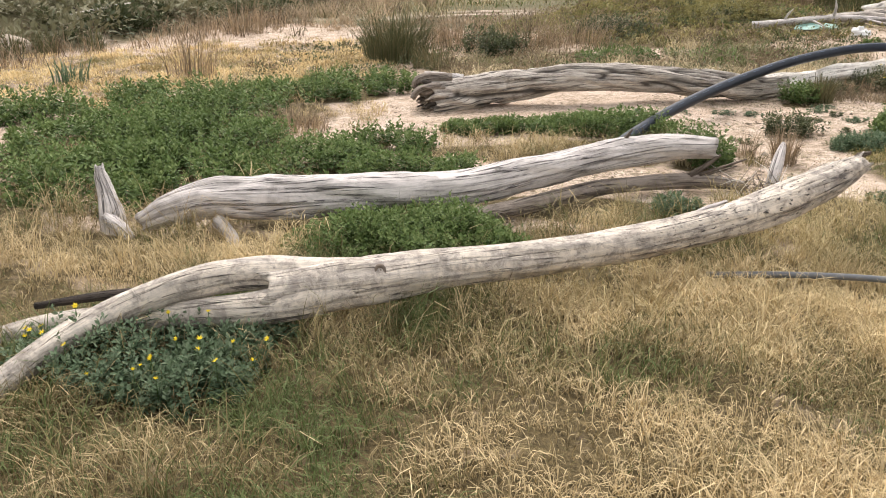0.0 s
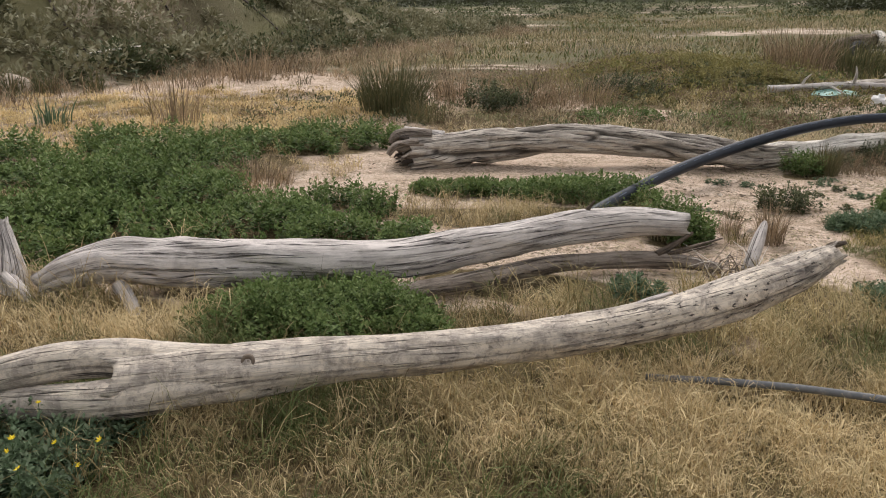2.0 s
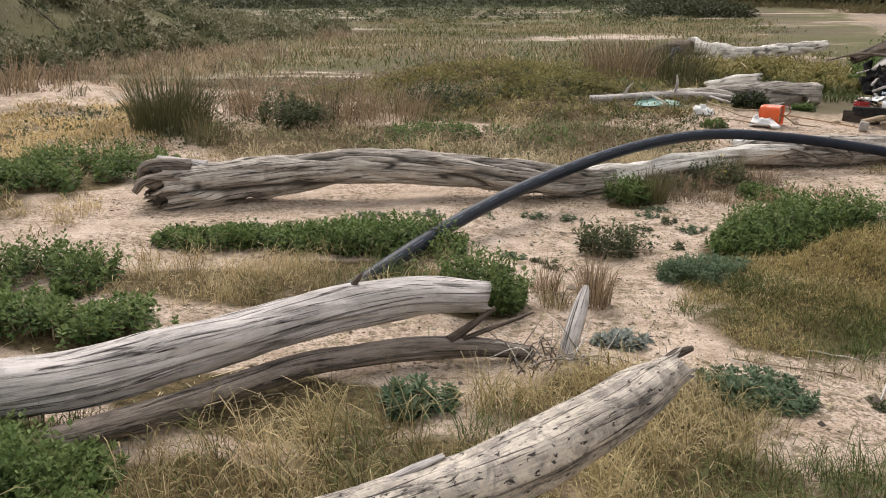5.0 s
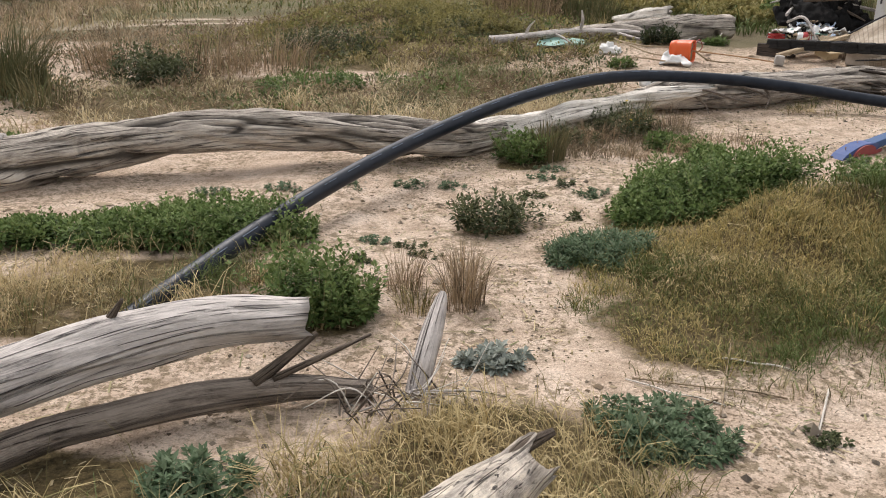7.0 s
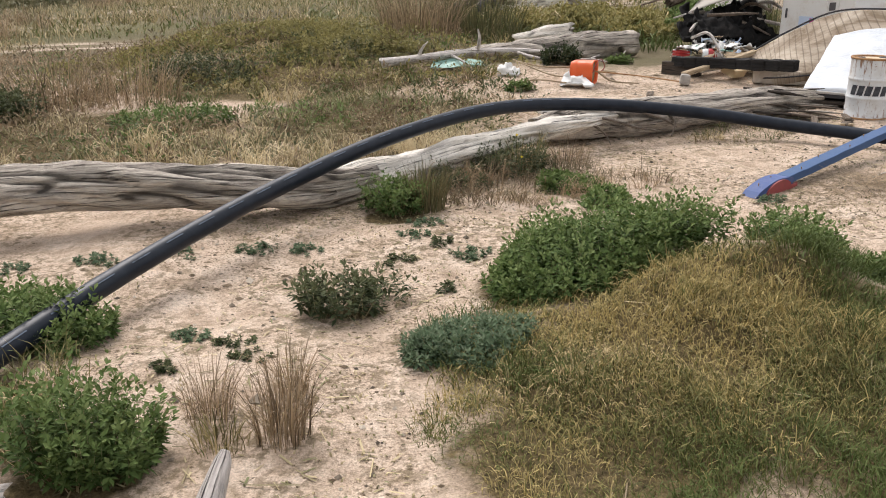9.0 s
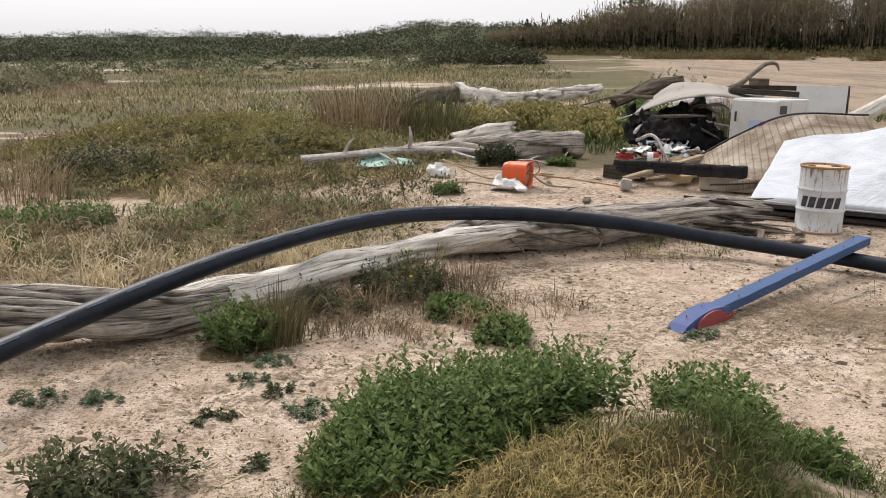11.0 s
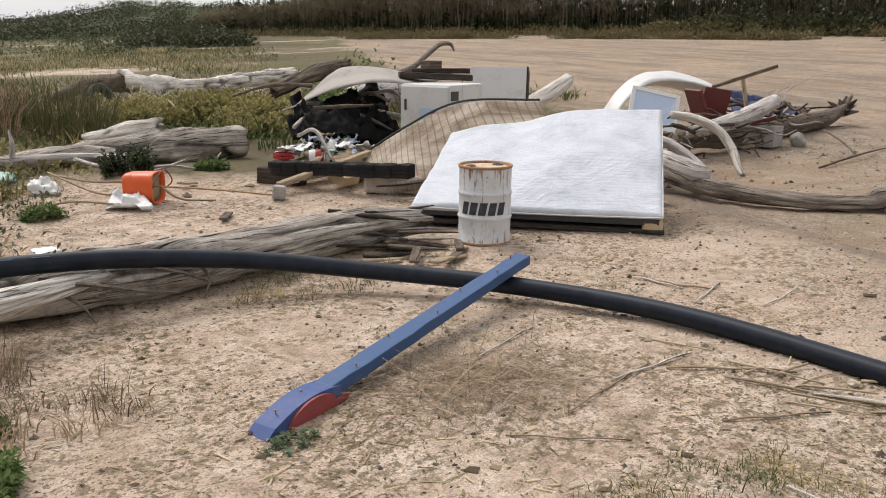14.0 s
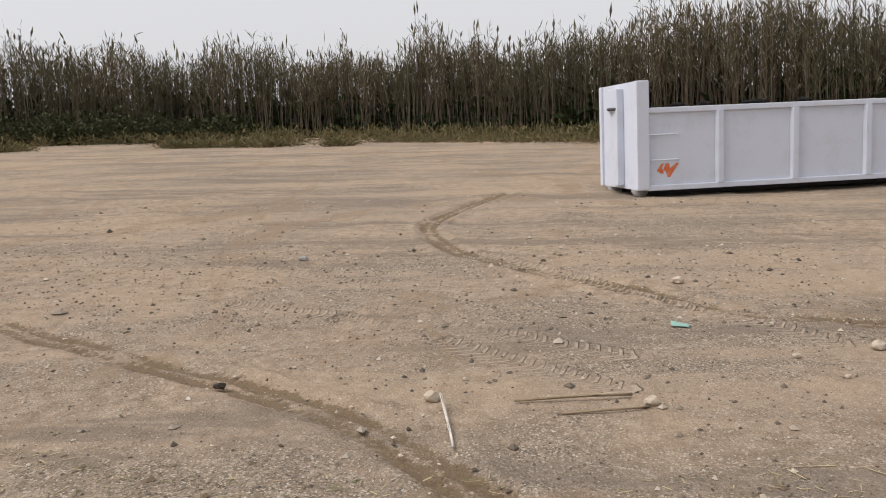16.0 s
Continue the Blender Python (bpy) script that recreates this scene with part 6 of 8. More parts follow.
def right_pile():
    rng = np.random.default_rng(12)
    # white curved shell
    arch = [[(9.1, 13.2, 0.5), (9.35, 13.2, 0.95), (9.9, 13.4, 1.22), (10.6, 13.6, 1.25), (11.4, 13.8, 1.12), (12.1, 14.0, 0.9)],
            [(9.2, 13.5, 0.5), (9.5, 13.6, 1.05), (10.0, 13.75, 1.33), (10.7, 13.95, 1.36), (11.5, 14.1, 1.2), (12.15, 14.2, 0.85)],
            [(9.35, 14.0, 0.5), (9.7, 14.0, 0.9), (10.1, 14.1, 1.12), (10.8, 14.3, 1.15), (11.5, 14.4, 1.0), (12.1, 14.5, 0.7)]]
    lone("white_shell", sheet(None, 40, 16, 0.05, 0.04, 3, rows=arch), WHITE_PLASTIC, "curved white plastic shell arching over the heap", "plastic")
    pic = thing("picture", (9.15, 12.25, 0.9), "framed pale blue print thrown on the heap", "picture", turn=-25)
    fm = pose(0, 0, 0.05, 62, 12, 0)
    part("print", slab((0.52, 0.42, 0.012), 0.002, fm), PAPER_BLUE, pic)
    for dx, dy, sx, sy in ((0, 0.23, 0.6, 0.05), (0, -0.23, 0.6, 0.05), (0.28, 0, 0.05, 0.42), (-0.28, 0, 0.05, 0.42)):
        part("frame", slab((sx, sy, 0.03), 0.005, fm @ Matrix.Translation((dx, dy, 0))), WHITE_PLASTIC, pic)
    chair = thing("broken_chair", (10.35, 12.75, 0.55), "broken dark red wooden chair lying in the heap", "chair", turn=-20)
    part("seat", slab((0.4, 0.4, 0.05), 0.01, pose(-0.1, 0, 0.42, 0, 68, 10)), MAROON, chair)
    part("back", slab((0.36, 0.04, 0.42), 0.01, pose(0.12, -0.05, 0.42, 10, 8, 0)), MAROON, chair)
    part("leg", slab((0.9, 0.045, 0.045), 0.006, pose(0.5, -0.05, 0.78, 0, -18, 0)), WOOD_BROWN, chair)
    part("leg", slab((0.65, 0.045, 0.045), 0.006, pose(0.55, -0.02, 0.45, 0, 78, 0)), WOOD_PLANK, chair)
    part("leg", slab((0.85, 0.045, 0.045), 0.006, pose(0.6, 0.0, 0.15, 0, -12, 8)), MAROON, chair)
    part("leg", slab((0.85, 0.045, 0.045), 0.006, pose(0.55, 0.15, 0.1, 0, -6, 0)), WOOD_BROWN, chair)
    c4 = [(11.6, 13.4, 0.75), (13.2, 13.8, 0.72), (13.4, 14.4, 0.8), (11.8, 14.2, 1.0)]
    lone("tarpaulin", sheet(c4, 24, 16, 0.02, 0.2, 7), BLUE_TARP, "crumpled navy blue tarpaulin", "tarpaulin")
    named = (
        ([(8.6, 11.2, 0.98, 0.04), (8.85, 11.15, 0.94, 0.048), (9.1, 11.05, 0.82, 0.052), (9.2, 10.9, 0.62, 0.046), (9.14, 10.72, 0.45, 0.036), (9.1, 10.6, 0.38, 0.022)], WOOD_BONE, "bone-white bent branch drooping from the heap"),
        ([(9.3, 11.7, 0.72, 0.07), (9.9, 11.8, 0.8, 0.1), (10.6, 12.1, 0.9, 0.11), (11.2, 12.4, 1.0, 0.1)], WOOD_GREY, "thick pale driftwood branch"),
        ([(9.4, 11.9, 0.6, 0.1), (10.2, 12.0, 0.6, 0.12), (11.0, 12.2, 0.62, 0.11)], WOOD_BROWN, "thick brown driftwood branch"),
        ([(8.1, 10.2, 0.5, 0.09), (7.95, 9.95, 0.55, 0.1), (7.9, 10.6, 0.65, 0.08), (8.2, 11.1, 0.6, 0.07)], WOOD_GREY, "curled pale driftwood root in the heap"),
        ([(7.9, 10.9, 0.8, 0.05), (8.2, 10.8, 0.75, 0.05), (8.4, 10.5, 0.55, 0.045), (8.3, 10.2, 0.42, 0.04), (8.0, 10.05, 0.4, 0.03)], WOOD_GREY, "curled pale driftwood root in the heap"),
        ([(8.5, 14.6, 0.75, 0.13), (9.0, 14.7, 0.95, 0.13), (9.5, 14.8, 1.2, 0.1)], WOOD_BONE, "pale broken log pointing up"),
        ([(11.4, 12.6, 0.6, 0.12), (12.2, 12.8, 0.66, 0.13), (13.0, 13.1, 0.7, 0.12), (13.6, 13.3, 0.85, 0.05)], WOOD_BROWN, "dark log with a tangle of roots"),
    )
    for k, (pts, material, label) in enumerate(named):
        lone("driftwood", tube(pts, 16, 8, 0.22, 0.1, ragged=0.04, seed=70 + k, name="driftwood"), material, label, "driftwood", "driftwood of the heap")
    roots = thing("root_ball", (13.5, 13.3, zat(13.5, 13.3)), "dark stump with a tangle of broken roots", "stump")
    for k in range(12):
        a, e = rng.uniform(0, 6.3), rng.uniform(-0.2, 1.2)
        l = rng.uniform(0.16, 0.3)
        d = (math.cos(a) * math.cos(e), math.sin(a) * math.cos(e), math.sin(e))
        limb(roots, [(0, 0, 0.2, 0.08), (d[0] * l / 2, d[1] * l / 2, 0.22 + d[2] * l / 2, 0.05), (d[0] * l, d[1] * l, 0.25 + d[2] * l * 0.8, 0.012)], WOOD_BROWN if k % 2 else WOOD_DARK, 8, 0.6, name="root")
    for k in range(140):
        x = rng.uniform(8.2, 12.9)
        y = 10.9 + (x - 8.3) * 0.55 + rng.uniform(-0.45, 1.3)
        a, l, r = rng.uniform(-2.2, 2.2), rng.uniform(0.25, 0.85), rng.uniform(0.007, 0.03)
        z = zat(x, y) + rng.uniform(0.03, 0.62) * (1 - 0.5 * abs(x - 10.3) / 2.6)
        pts = [(x + l * s * math.cos(a) + rng.uniform(-0.07, 0.07), y + l * s * math.sin(a) + rng.uniform(-0.07, 0.07), z + rng.uniform(-0.05, 0.06), r * (1 - 0.55 * s)) for s in (0, 0.3, 0.65, 1)]
        lone("stick", tube([(px, py, max(pz, zat(px, py) + 0.02), pr) for px, py, pz, pr in pts], 6, 4, 0.5, seed=k, name="stick"), (WOOD_BROWN, WOOD_DARK, WOOD_BROWN, WOOD_ROUGH, WOOD_DARK)[k % 5], "crooked dead stick in the driftwood heap", "stick", "sticks of the driftwood heap")
    for k in range(3):
        lone("twig", tube([(11.6 + 0.2 * k, 13.0, 0.8, 0.009), (11.7 + 0.22 * k, 13.1, 1.0 + 0.05 * k, 0.007), (11.85 + 0.3 * k, 13.0, 1.15 + 0.06 * (k % 3), 0.003)], 6, 5, 0.2, name="twig"), WOOD_GREY, "thin bare twig sticking up", "twig")
    blk = thing("concrete_block", (10.85, 12.05, zat(10.85, 12.05)), "grey hollow concrete block", "block", turn=25)
    for dx, dy, sx, sy in ((0, -0.1, 0.32, 0.03), (0, 0.1, 0.32, 0.03), (-0.145, 0, 0.03, 0.17), (0.145, 0, 0.03, 0.17), (0, 0, 0.03, 0.17)):
        part("wall", slab((sx, sy, 0.26), 0.004, pose(dx, dy, 0.15)), CONCRETE, blk)
    bm = bmesh.new()
    bmesh.ops.create_icosphere(bm, subdivisions=3, radius=0.1)
    for v in bm.verts:
        v.co *= 1 + 0.35 * noise.noise(v.co * 12)
    bm.transform(pose(11.25, 11.95, zat(11.25, 11.95) + 0.085))
    lone("round_stone", bm, CONCRETE, "grey rounded lump beside the concrete block", "stone")
    lone("fallen_log", tube([(7.75, 10.75, 0.6, 0.06), (7.85, 10.2, 0.48, 0.075), (8.05, 9.6, 0.41, 0.085), (8.35, 9.15, 0.395, 0.078), (8.6, 8.95, 0.39, 0.076), (8.85, 8.8, 0.395, 0.085), (8.93, 8.76, 0.42, 0.115), (9.0, 8.72, 0.42, 0.105)], 40, 12, 0.3, 0.16, ragged=0.07, seed=91, name="fallen_log"),
         WOOD_MID, "long brown log curving out from the heap onto gravel", "log", "driftwood logs")
    lone("driftwood_branch", tube([(9.2, 9.1, 0.37, 0.02), (9.7, 9.15, 0.36, 0.03), (10.0, 9.13, 0.36, 0.045), (10.12, 9.12, 0.35, 0.03)], 12, 6, 0.3, seed=93, name="branch"), WOOD_BROWN, "short brown branch on the gravel", "branch")
    lone("blue_bucket", lathe([(0.001, 0.006), (0.085, 0.0), (0.09, 0.01), (0.108, 0.2), (0.112, 0.2), (0.112, 0.212), (0.1, 0.212), (0.08, 0.02), (0.001, 0.016)], 28), BLUE_TARP, "dark blue plastic bucket behind the mattress", "bucket").matrix_world = pose(7.43, 9.94, zat(7.43, 9.94) + 0.003)
    for k, pts in enumerate(([(10.2, 10.6, 0.02, 0.012), (11.0, 10.8, 0.06, 0.014), (12.0, 11.2, 0.03, 0.006)], [(11.0, 10.8, 0.05, 0.01), (11.4, 11.4, 0.12, 0.012), (11.6, 11.9, 0.2, 0.008)])):
        lone("stick", tube(lift(pts), 6, 6, 0.3, name="stick"), WOOD_BROWN, "thin dark stick lying on the gravel", "stick")


def container():
    x0, y0 = 19.35, 2.15
    z = zat(x0, y0) + 0.12
    ang = math.degrees(math.atan2(-4.85, 1.3))
    top = thing("skip_container", (x0, y0, z), "large white steel roll-off container with ribs, standing on the dirt yard", "container", turn=ang)
    L, W, H, F = 6.6, 1.95, 1.4, 1.98
    part("side", box(bmesh.new(), (L, 0.05, H), Matrix.Translation((L / 2, 0.03, H / 2 + 0.05)), 0.004), WHITE_PAINT, top)
    part("side", box(bmesh.new(), (L, 0.05, H), Matrix.Translation((L / 2, W - 0.03, H / 2 + 0.05)), 0.004), WHITE_PAINT, top)
    part("floor", box(bmesh.new(), (L, W, 0.06), Matrix.Translation((L / 2, W / 2, 0.05))), DARK_STEEL, top)
    part("back", box(bmesh.new(), (0.06, W - 0.1, H), Matrix.Translation((L, W / 2, H / 2 + 0.05))), WHITE_PAINT, top)
    front = part("front", box(bmesh.new(), (0.06, W - 0.1, F), Matrix.Translation((0.02, W / 2, F / 2 + 0.02)), 0.004), WHITE_PAINT, top)
    for yy in (0.0, W):
        part("corner_post", box(bmesh.new(), (0.24, 0.14, F), Matrix.Translation((0.06, yy, F / 2 + 0.02)), 0.02), WHITE_PAINT, top)
    part("hook_post", box(bmesh.new(), (0.14, 0.5, F - 0.15), Matrix.Translation((-0.08, W / 2, F / 2)), 0.02), WHITE_PAINT, front)
    part("hook", tube([(-0.12, W / 2 - 0.2, F - 0.45, 0.03), (-0.22, W / 2, F - 0.45, 0.03), (-0.12, W / 2 + 0.2, F - 0.45, 0.03)], 10, 6, name="hook"), DARK_STEEL, front, "dark steel lifting hook")
    for k in range(6):
        xx = 1.55 + 1.48 * k
        if xx < L:
            bm = bmesh.new()
            sec = [(-0.085, 0.0), (-0.05, -0.07), (0.05, -0.07), (0.085, 0.0)]
            lo = [bm.verts.new((xx + a, b, 0.1)) for a, b in sec]
            hi = [bm.verts.new((xx + a, b, H + 0.02)) for a, b in sec]
            for i in range(3):
                bm.faces.new((lo[i], lo[i + 1], hi[i + 1], hi[i]))
            bm.faces.new(lo[::-1])
            bm.faces.new(hi)
            part("rib", bm, WHITE_PAINT, top)
    for yy in (0.02, W - 0.02):
        part("top_rail", box(bmesh.new(), (L - 0.15, 0.13, 0.1), Matrix.Translation((L / 2 + 0.1, yy, H + 0.06)), 0.015), WHITE_PAINT, top)
        part("bottom_rail", box(bmesh.new(), (L - 0.1, 0.12, 0.1), Matrix.Translation((L / 2 + 0.1, yy - 0.01, 0.05)), 0.015), WHITE_PAINT, top)
    for zz in (0.56, 1.02):
        part("rung", tube([(0.2, 0.02, zz, 0.014), (0.22, -0.05, zz, 0.014), (0.7, -0.05, zz, 0.014), (0.72, 0.02, zz, 0.014)], 8, 4, name="rung"), WHITE_PAINT, top)
    for s in (0.55, W - 0.55):
        part("skid", box(bmesh.new(), (L - 0.3, 0.12, 0.16), Matrix.Translation((L / 2, s, -0.04)), 0.01), DARK_STEEL, top, "dark steel skid")
    for s in (0.3, W - 0.3):
        bm = lathe([(0.02, -0.1), (0.13, -0.1), (0.13, 0.1), (0.02, 0.1)], 20)
        bm.transform(pose(0.12, s, 0.0, 90, 0, 0))
        part("roller", bm, paint_material("grey_steel_roller", (0.4, 0.4, 0.4), (0.2, 0.17, 0.15), 0.5), top, "grey steel roller")
    # plain orange mark
    for pts in (((0.30, 0.36), (0.40, 0.50), (0.47, 0.50), (0.42, 0.42), (0.46, 0.30), (0.40, 0.30)), ((0.44, 0.36), (0.50, 0.50), (0.58, 0.50), (0.60, 0.40), (0.74, 0.50), (0.80, 0.50), (0.60, 0.22), (0.54, 0.22), (0.50, 0.36))):
        bm = bmesh.new()
        f = bm.faces.new([bm.verts.new((0.08 + a * 0.85, 0.0025, b * 0.9 + 0.04)) for a, b in pts])
        got = bmesh.ops.extrude_face_region(bm, geom=[f])
        bmesh.ops.translate(bm, vec=(0, -0.003, 0), verts=[v for v in got["geom"] if isinstance(v, bmesh.types.BMVert)])
        part("mark", bm, ORANGE_PAINT, top, "orange painted mark")
    rng = np.random.default_rng(2)
    for k, xx in enumerate((2.0, 2.1, 2.25, 3.1, 0.6, 1.15)):
        lone("scrap", tube([(0, 0, -0.01, 0.012), (0.1, 0.02, 0.0, 0.04), (0.2, 0.01, 0.0, 0.03), (0.3, 0, -0.01, 0.01)], 8, 5, 0.8, seed=k, name="scrap"), BLACK_BAG, "dark scrap on the rim of the container", "scrap").matrix_world = \
            pose(x0, y0, z, 0, 0, ang) @ pose(xx, 0.02, H + 0.15)


def worn_tyre():
    """A worn tyre standing half sunk in the weeds."""
    x, y = 3.13, 20.9
    top = thing("worn_tyre", (x, y, zat(x, y) + 0.12), "worn black tyre half sunk among weeds", "rubber ring", turn=35)
    prof = [(0.20, -0.07), (0.24, -0.095), (0.30, -0.09), (0.325, -0.06), (0.33, 0.0), (0.325, 0.06), (0.30, 0.09), (0.24, 0.095), (0.20, 0.07), (0.215, 0.0), (0.20, -0.07)]
    bm = lathe(prof, 36)
    bm.transform(pose(0, 0, 0.12, 78, 0, 0))
    part("carcass", bm, CLOTH_DARK, top)
    for k in range(24):
        a = k * math.pi / 12
        part("lug", slab((0.03, 0.15, 0.012), 0.003, pose(0, 0, 0.12, 78, 0, 0) @ Matrix.Rotation(a, 4, "Z") @ Matrix.Translation((0, 0.332, 0)) @ Matrix.Rotation(radians(90), 4, "X") @ Matrix.Rotation(radians(90), 4, "Z")), CLOTH_DARK, top)


worn_tyre()
blue_plank()
drum()
mattresses()
fridge()
heap()
box_and_rods()
right_pile()
container()


# ---- plants ----
def herb(x, y, rx, ry, tall, count, material, label, size=0.038, category="plant", group="", name="herb_bush", rough=0.5, narrow=0.38, flowers=0, seed=0, gap=0.22):
    """A leafy bush: many upright sprigs set with whorls of leaves, under an uneven, broken dome."""
    rng = np.random.default_rng(int(abs(x * 100) + abs(y * 10)) + seed)
    n = int(count * 1.05)
    rad, a = np.sqrt(rng.uniform(0, 1, n)), rng.uniform(0, 2 * np.pi, n)
    wob = 0.62 + 0.76 * lattice(np.cos(a) * 1.7 + x, np.sin(a) * 1.7 + y, 3)
    px, py = x + rx * rad * np.cos(a) * wob, y + ry * rad * np.sin(a) * wob
    if rx > 0.17:  # gaps and a ragged edge
        keep = 0.6 * lattice(px * 4.3 + 3, py * 4.3, 7) + 0.4 * lattice(px * 10, py * 10, 8) > gap + 0.3 * np.clip(rad - 0.6, 0, 1)
        rad, a, px, py = rad[keep], a[keep], px[keep], py[keep]
        n = len(px)
    lump = 0.4 + 0.9 * lattice(px * 3.4, py * 3.4, 4) + 0.5 * rough * lattice(px * 9, py * 9, 5)
    top = np.maximum(tall * np.sqrt(np.clip(1 - (rad * 0.94) ** 2, 0, 1)) * lump * rng.uniform(0.7, 1.15, n), 0.012)
    foot = np.stack([px, py, height(px, py)], 1)
    lean = np.stack([np.cos(a) * rad, np.sin(a) * rad], 1) * 0.35 + rng.normal(0, 0.22, (n, 2))
    head = foot + np.concatenate([lean * top[:, None], top[:, None]], 1)
    whorls, per = 4, 4
    f = np.tile(np.repeat(np.array([0.4, 0.62, 0.83, 1.0]), per), n) + rng.normal(0, 0.06, n * whorls * per)
    who = np.repeat(np.arange(n), whorls * per)
    at = foot[who] * (1 - f)[:, None] + head[who] * f[:, None]
    spin = np.tile(np.arange(whorls * per) * 2.4, n) + rng.uniform(0, 6.3, n)[who] + rng.normal(0, 0.3, len(who))
    rise = -0.25 + 1.5 * f ** 3 + rng.normal(0, 0.25, len(who))
    out = np.stack([np.cos(spin), np.sin(spin), rise], 1) + np.concatenate([lean, np.zeros((n, 1))], 1)[who] * 0.6
    # tint rises with height, putting shaded gaps and lit tips into leaf colour
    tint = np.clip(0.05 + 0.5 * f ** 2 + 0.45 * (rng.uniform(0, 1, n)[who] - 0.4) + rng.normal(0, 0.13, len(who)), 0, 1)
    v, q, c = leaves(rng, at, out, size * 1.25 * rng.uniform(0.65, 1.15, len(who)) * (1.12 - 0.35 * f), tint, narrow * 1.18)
    stems = rng.choice(n, min(n, 160), replace=False)
    w = np.stack([rng.normal(0, 0.002, len(stems)), rng.normal(0, 0.002, len(stems)), np.zeros(len(stems))], 1)
    low = foot[stems] - (0, 0, 0.01)
    sv = np.stack([low - w, low + w, head[stems]], 1).reshape(-1, 3)
    top_thing = thing(name, (0, 0, 0), label, category, group)
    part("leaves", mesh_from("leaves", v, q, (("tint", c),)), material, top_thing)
    part("undergrowth", mesh_from("undergrowth", sv, np.arange(len(sv)).reshape(-1, 3), (("tint", np.full(len(sv), 0.35)),)), GRASS_OLIVE, top_thing)["kind"] = "stuff"
    for k in rng.choice(n, flowers, replace=False):
        px, py, pz = head[k]
        bm = bmesh.new()
        r = rng.uniform(0.010, 0.018)
        c0 = bm.verts.new((0, 0, 0.004))
        ring = [bm.verts.new((r * (1 if i % 2 else 0.55) * math.cos(i * math.pi / 6), r * (1 if i % 2 else 0.55) * math.sin(i * math.pi / 6), 0.006 if i % 2 else 0)) for i in range(12)]
        for i in range(12):
            bm.faces.new((c0, ring[i], ring[(i + 1) % 12]))
        bm.transform(pose(px, py, pz + 0.06, rng.uniform(0, 50), rng.uniform(-30, 30), 0))
        part("flower", bm, FLOWER, top_thing, "yellow flower")
        part("stalk", tube([(px, py, pz - 0.05, 0.0018), (px, py, pz, 0.0018), (px, py, pz + 0.06, 0.0015)], 4, 1, name="stalk"), LEAF_GREEN, top_thing)
    return top_thing


def tuft(x, y, r, tall, count, material, label, wide=0.006, lean=0.45, name="grass_tuft", category="grass", group="", green=0.4):
    rng = np.random.default_rng(int(abs(x * 100) + abs(y * 10)) + 5)
    a, rad = rng.uniform(0, 6.283, count), r * np.sqrt(rng.uniform(0, 1, count))
    px, py = x + rad * np.cos(a), y + rad * np.sin(a)
    base = np.stack([px, py, height(px, py) - 0.01], 1)
    h = tall * rng.uniform(0.35, 1.15, count)
    v, q, t, c = blades(rng, base, h, lean * rng.uniform(0.1, 1.4, count), np.full(count, wide) * rng.uniform(0.6, 1.3, count), np.clip(rng.normal(green, 0.25, count), 0, 1), aim=a + rng.normal(0, 0.5, count))
    return lone(name, mesh_from(name, v, [q, t], (("tint", c),)), material, label, category, group)


GREEN_MAT, GREEN_BUSH = "low spreading mat of fresh green herbs", "rounded fresh green leafy herb bush on sand"
# the green carpet behind the logs
herb(-5.25, 2.2, 0.8, 0.75, 0.26, 900, LEAF_GREEN, GREEN_MAT, 0.05, gap=0.40, group="green herbs")
herb(-6.0, 3.4, 1.0, 0.8, 0.28, 950, LEAF_GREEN, GREEN_MAT, 0.052, gap=0.40, group="green herbs")
herb(-5.1, 3.4, 0.9, 0.9, 0.3, 1000, LEAF_GREEN, GREEN_MAT, 0.05, gap=0.40, group="green herbs")
herb(-4.6, 2.55, 0.7, 0.6, 0.22, 700, LEAF_GREEN, GREEN_MAT, 0.048, gap=0.40, group="green herbs")
herb(-3.6, 2.95, 0.75, 0.55, 0.22, 800, LEAF_GREEN, GREEN_MAT, 0.046, gap=0.40, group="green herbs")
herb(-2.75, 3.1, 0.6, 0.4, 0.16, 420, LEAF_GREEN, GREEN_MAT, 0.042, gap=0.40, group="green herbs")
herb(-3.35, 3.75, 0.5, 0.35, 0.2, 380, LEAF_GREEN, GREEN_MAT, 0.044, gap=0.40, group="green herbs")
herb(-5.6, 4.9, 0.8, 0.8, 0.32, 800, LEAF_GREEN, GREEN_MAT, 0.05, gap=0.40, group="green herbs")
herb(-6.7, 5.6, 0.9, 0.6, 0.3, 650, LEAF_GREEN, GREEN_MAT, 0.055, gap=0.40, group="green herbs")
herb(-5.2, 6.2, 0.9, 0.5, 0.26, 500, LEAF_GREEN, GREEN_MAT, 0.055, gap=0.40, group="green herbs")
herb(-4.5, 7.2, 0.8, 0.5, 0.24, 420, LEAF_GREEN, GREEN_MAT, 0.055, gap=0.40, group="green herbs")
herb(-7.6, 4.4, 0.7, 0.6, 0.26, 350, LEAF_GREEN, GREEN_MAT, 0.06, gap=0.40, group="green herbs")
tuft(-4.55, 4.6, 0.35, 0.3, 420, GRASS_BROWN, "tangle of dead brown stalks beside green herbs", 0.006, 0.9)
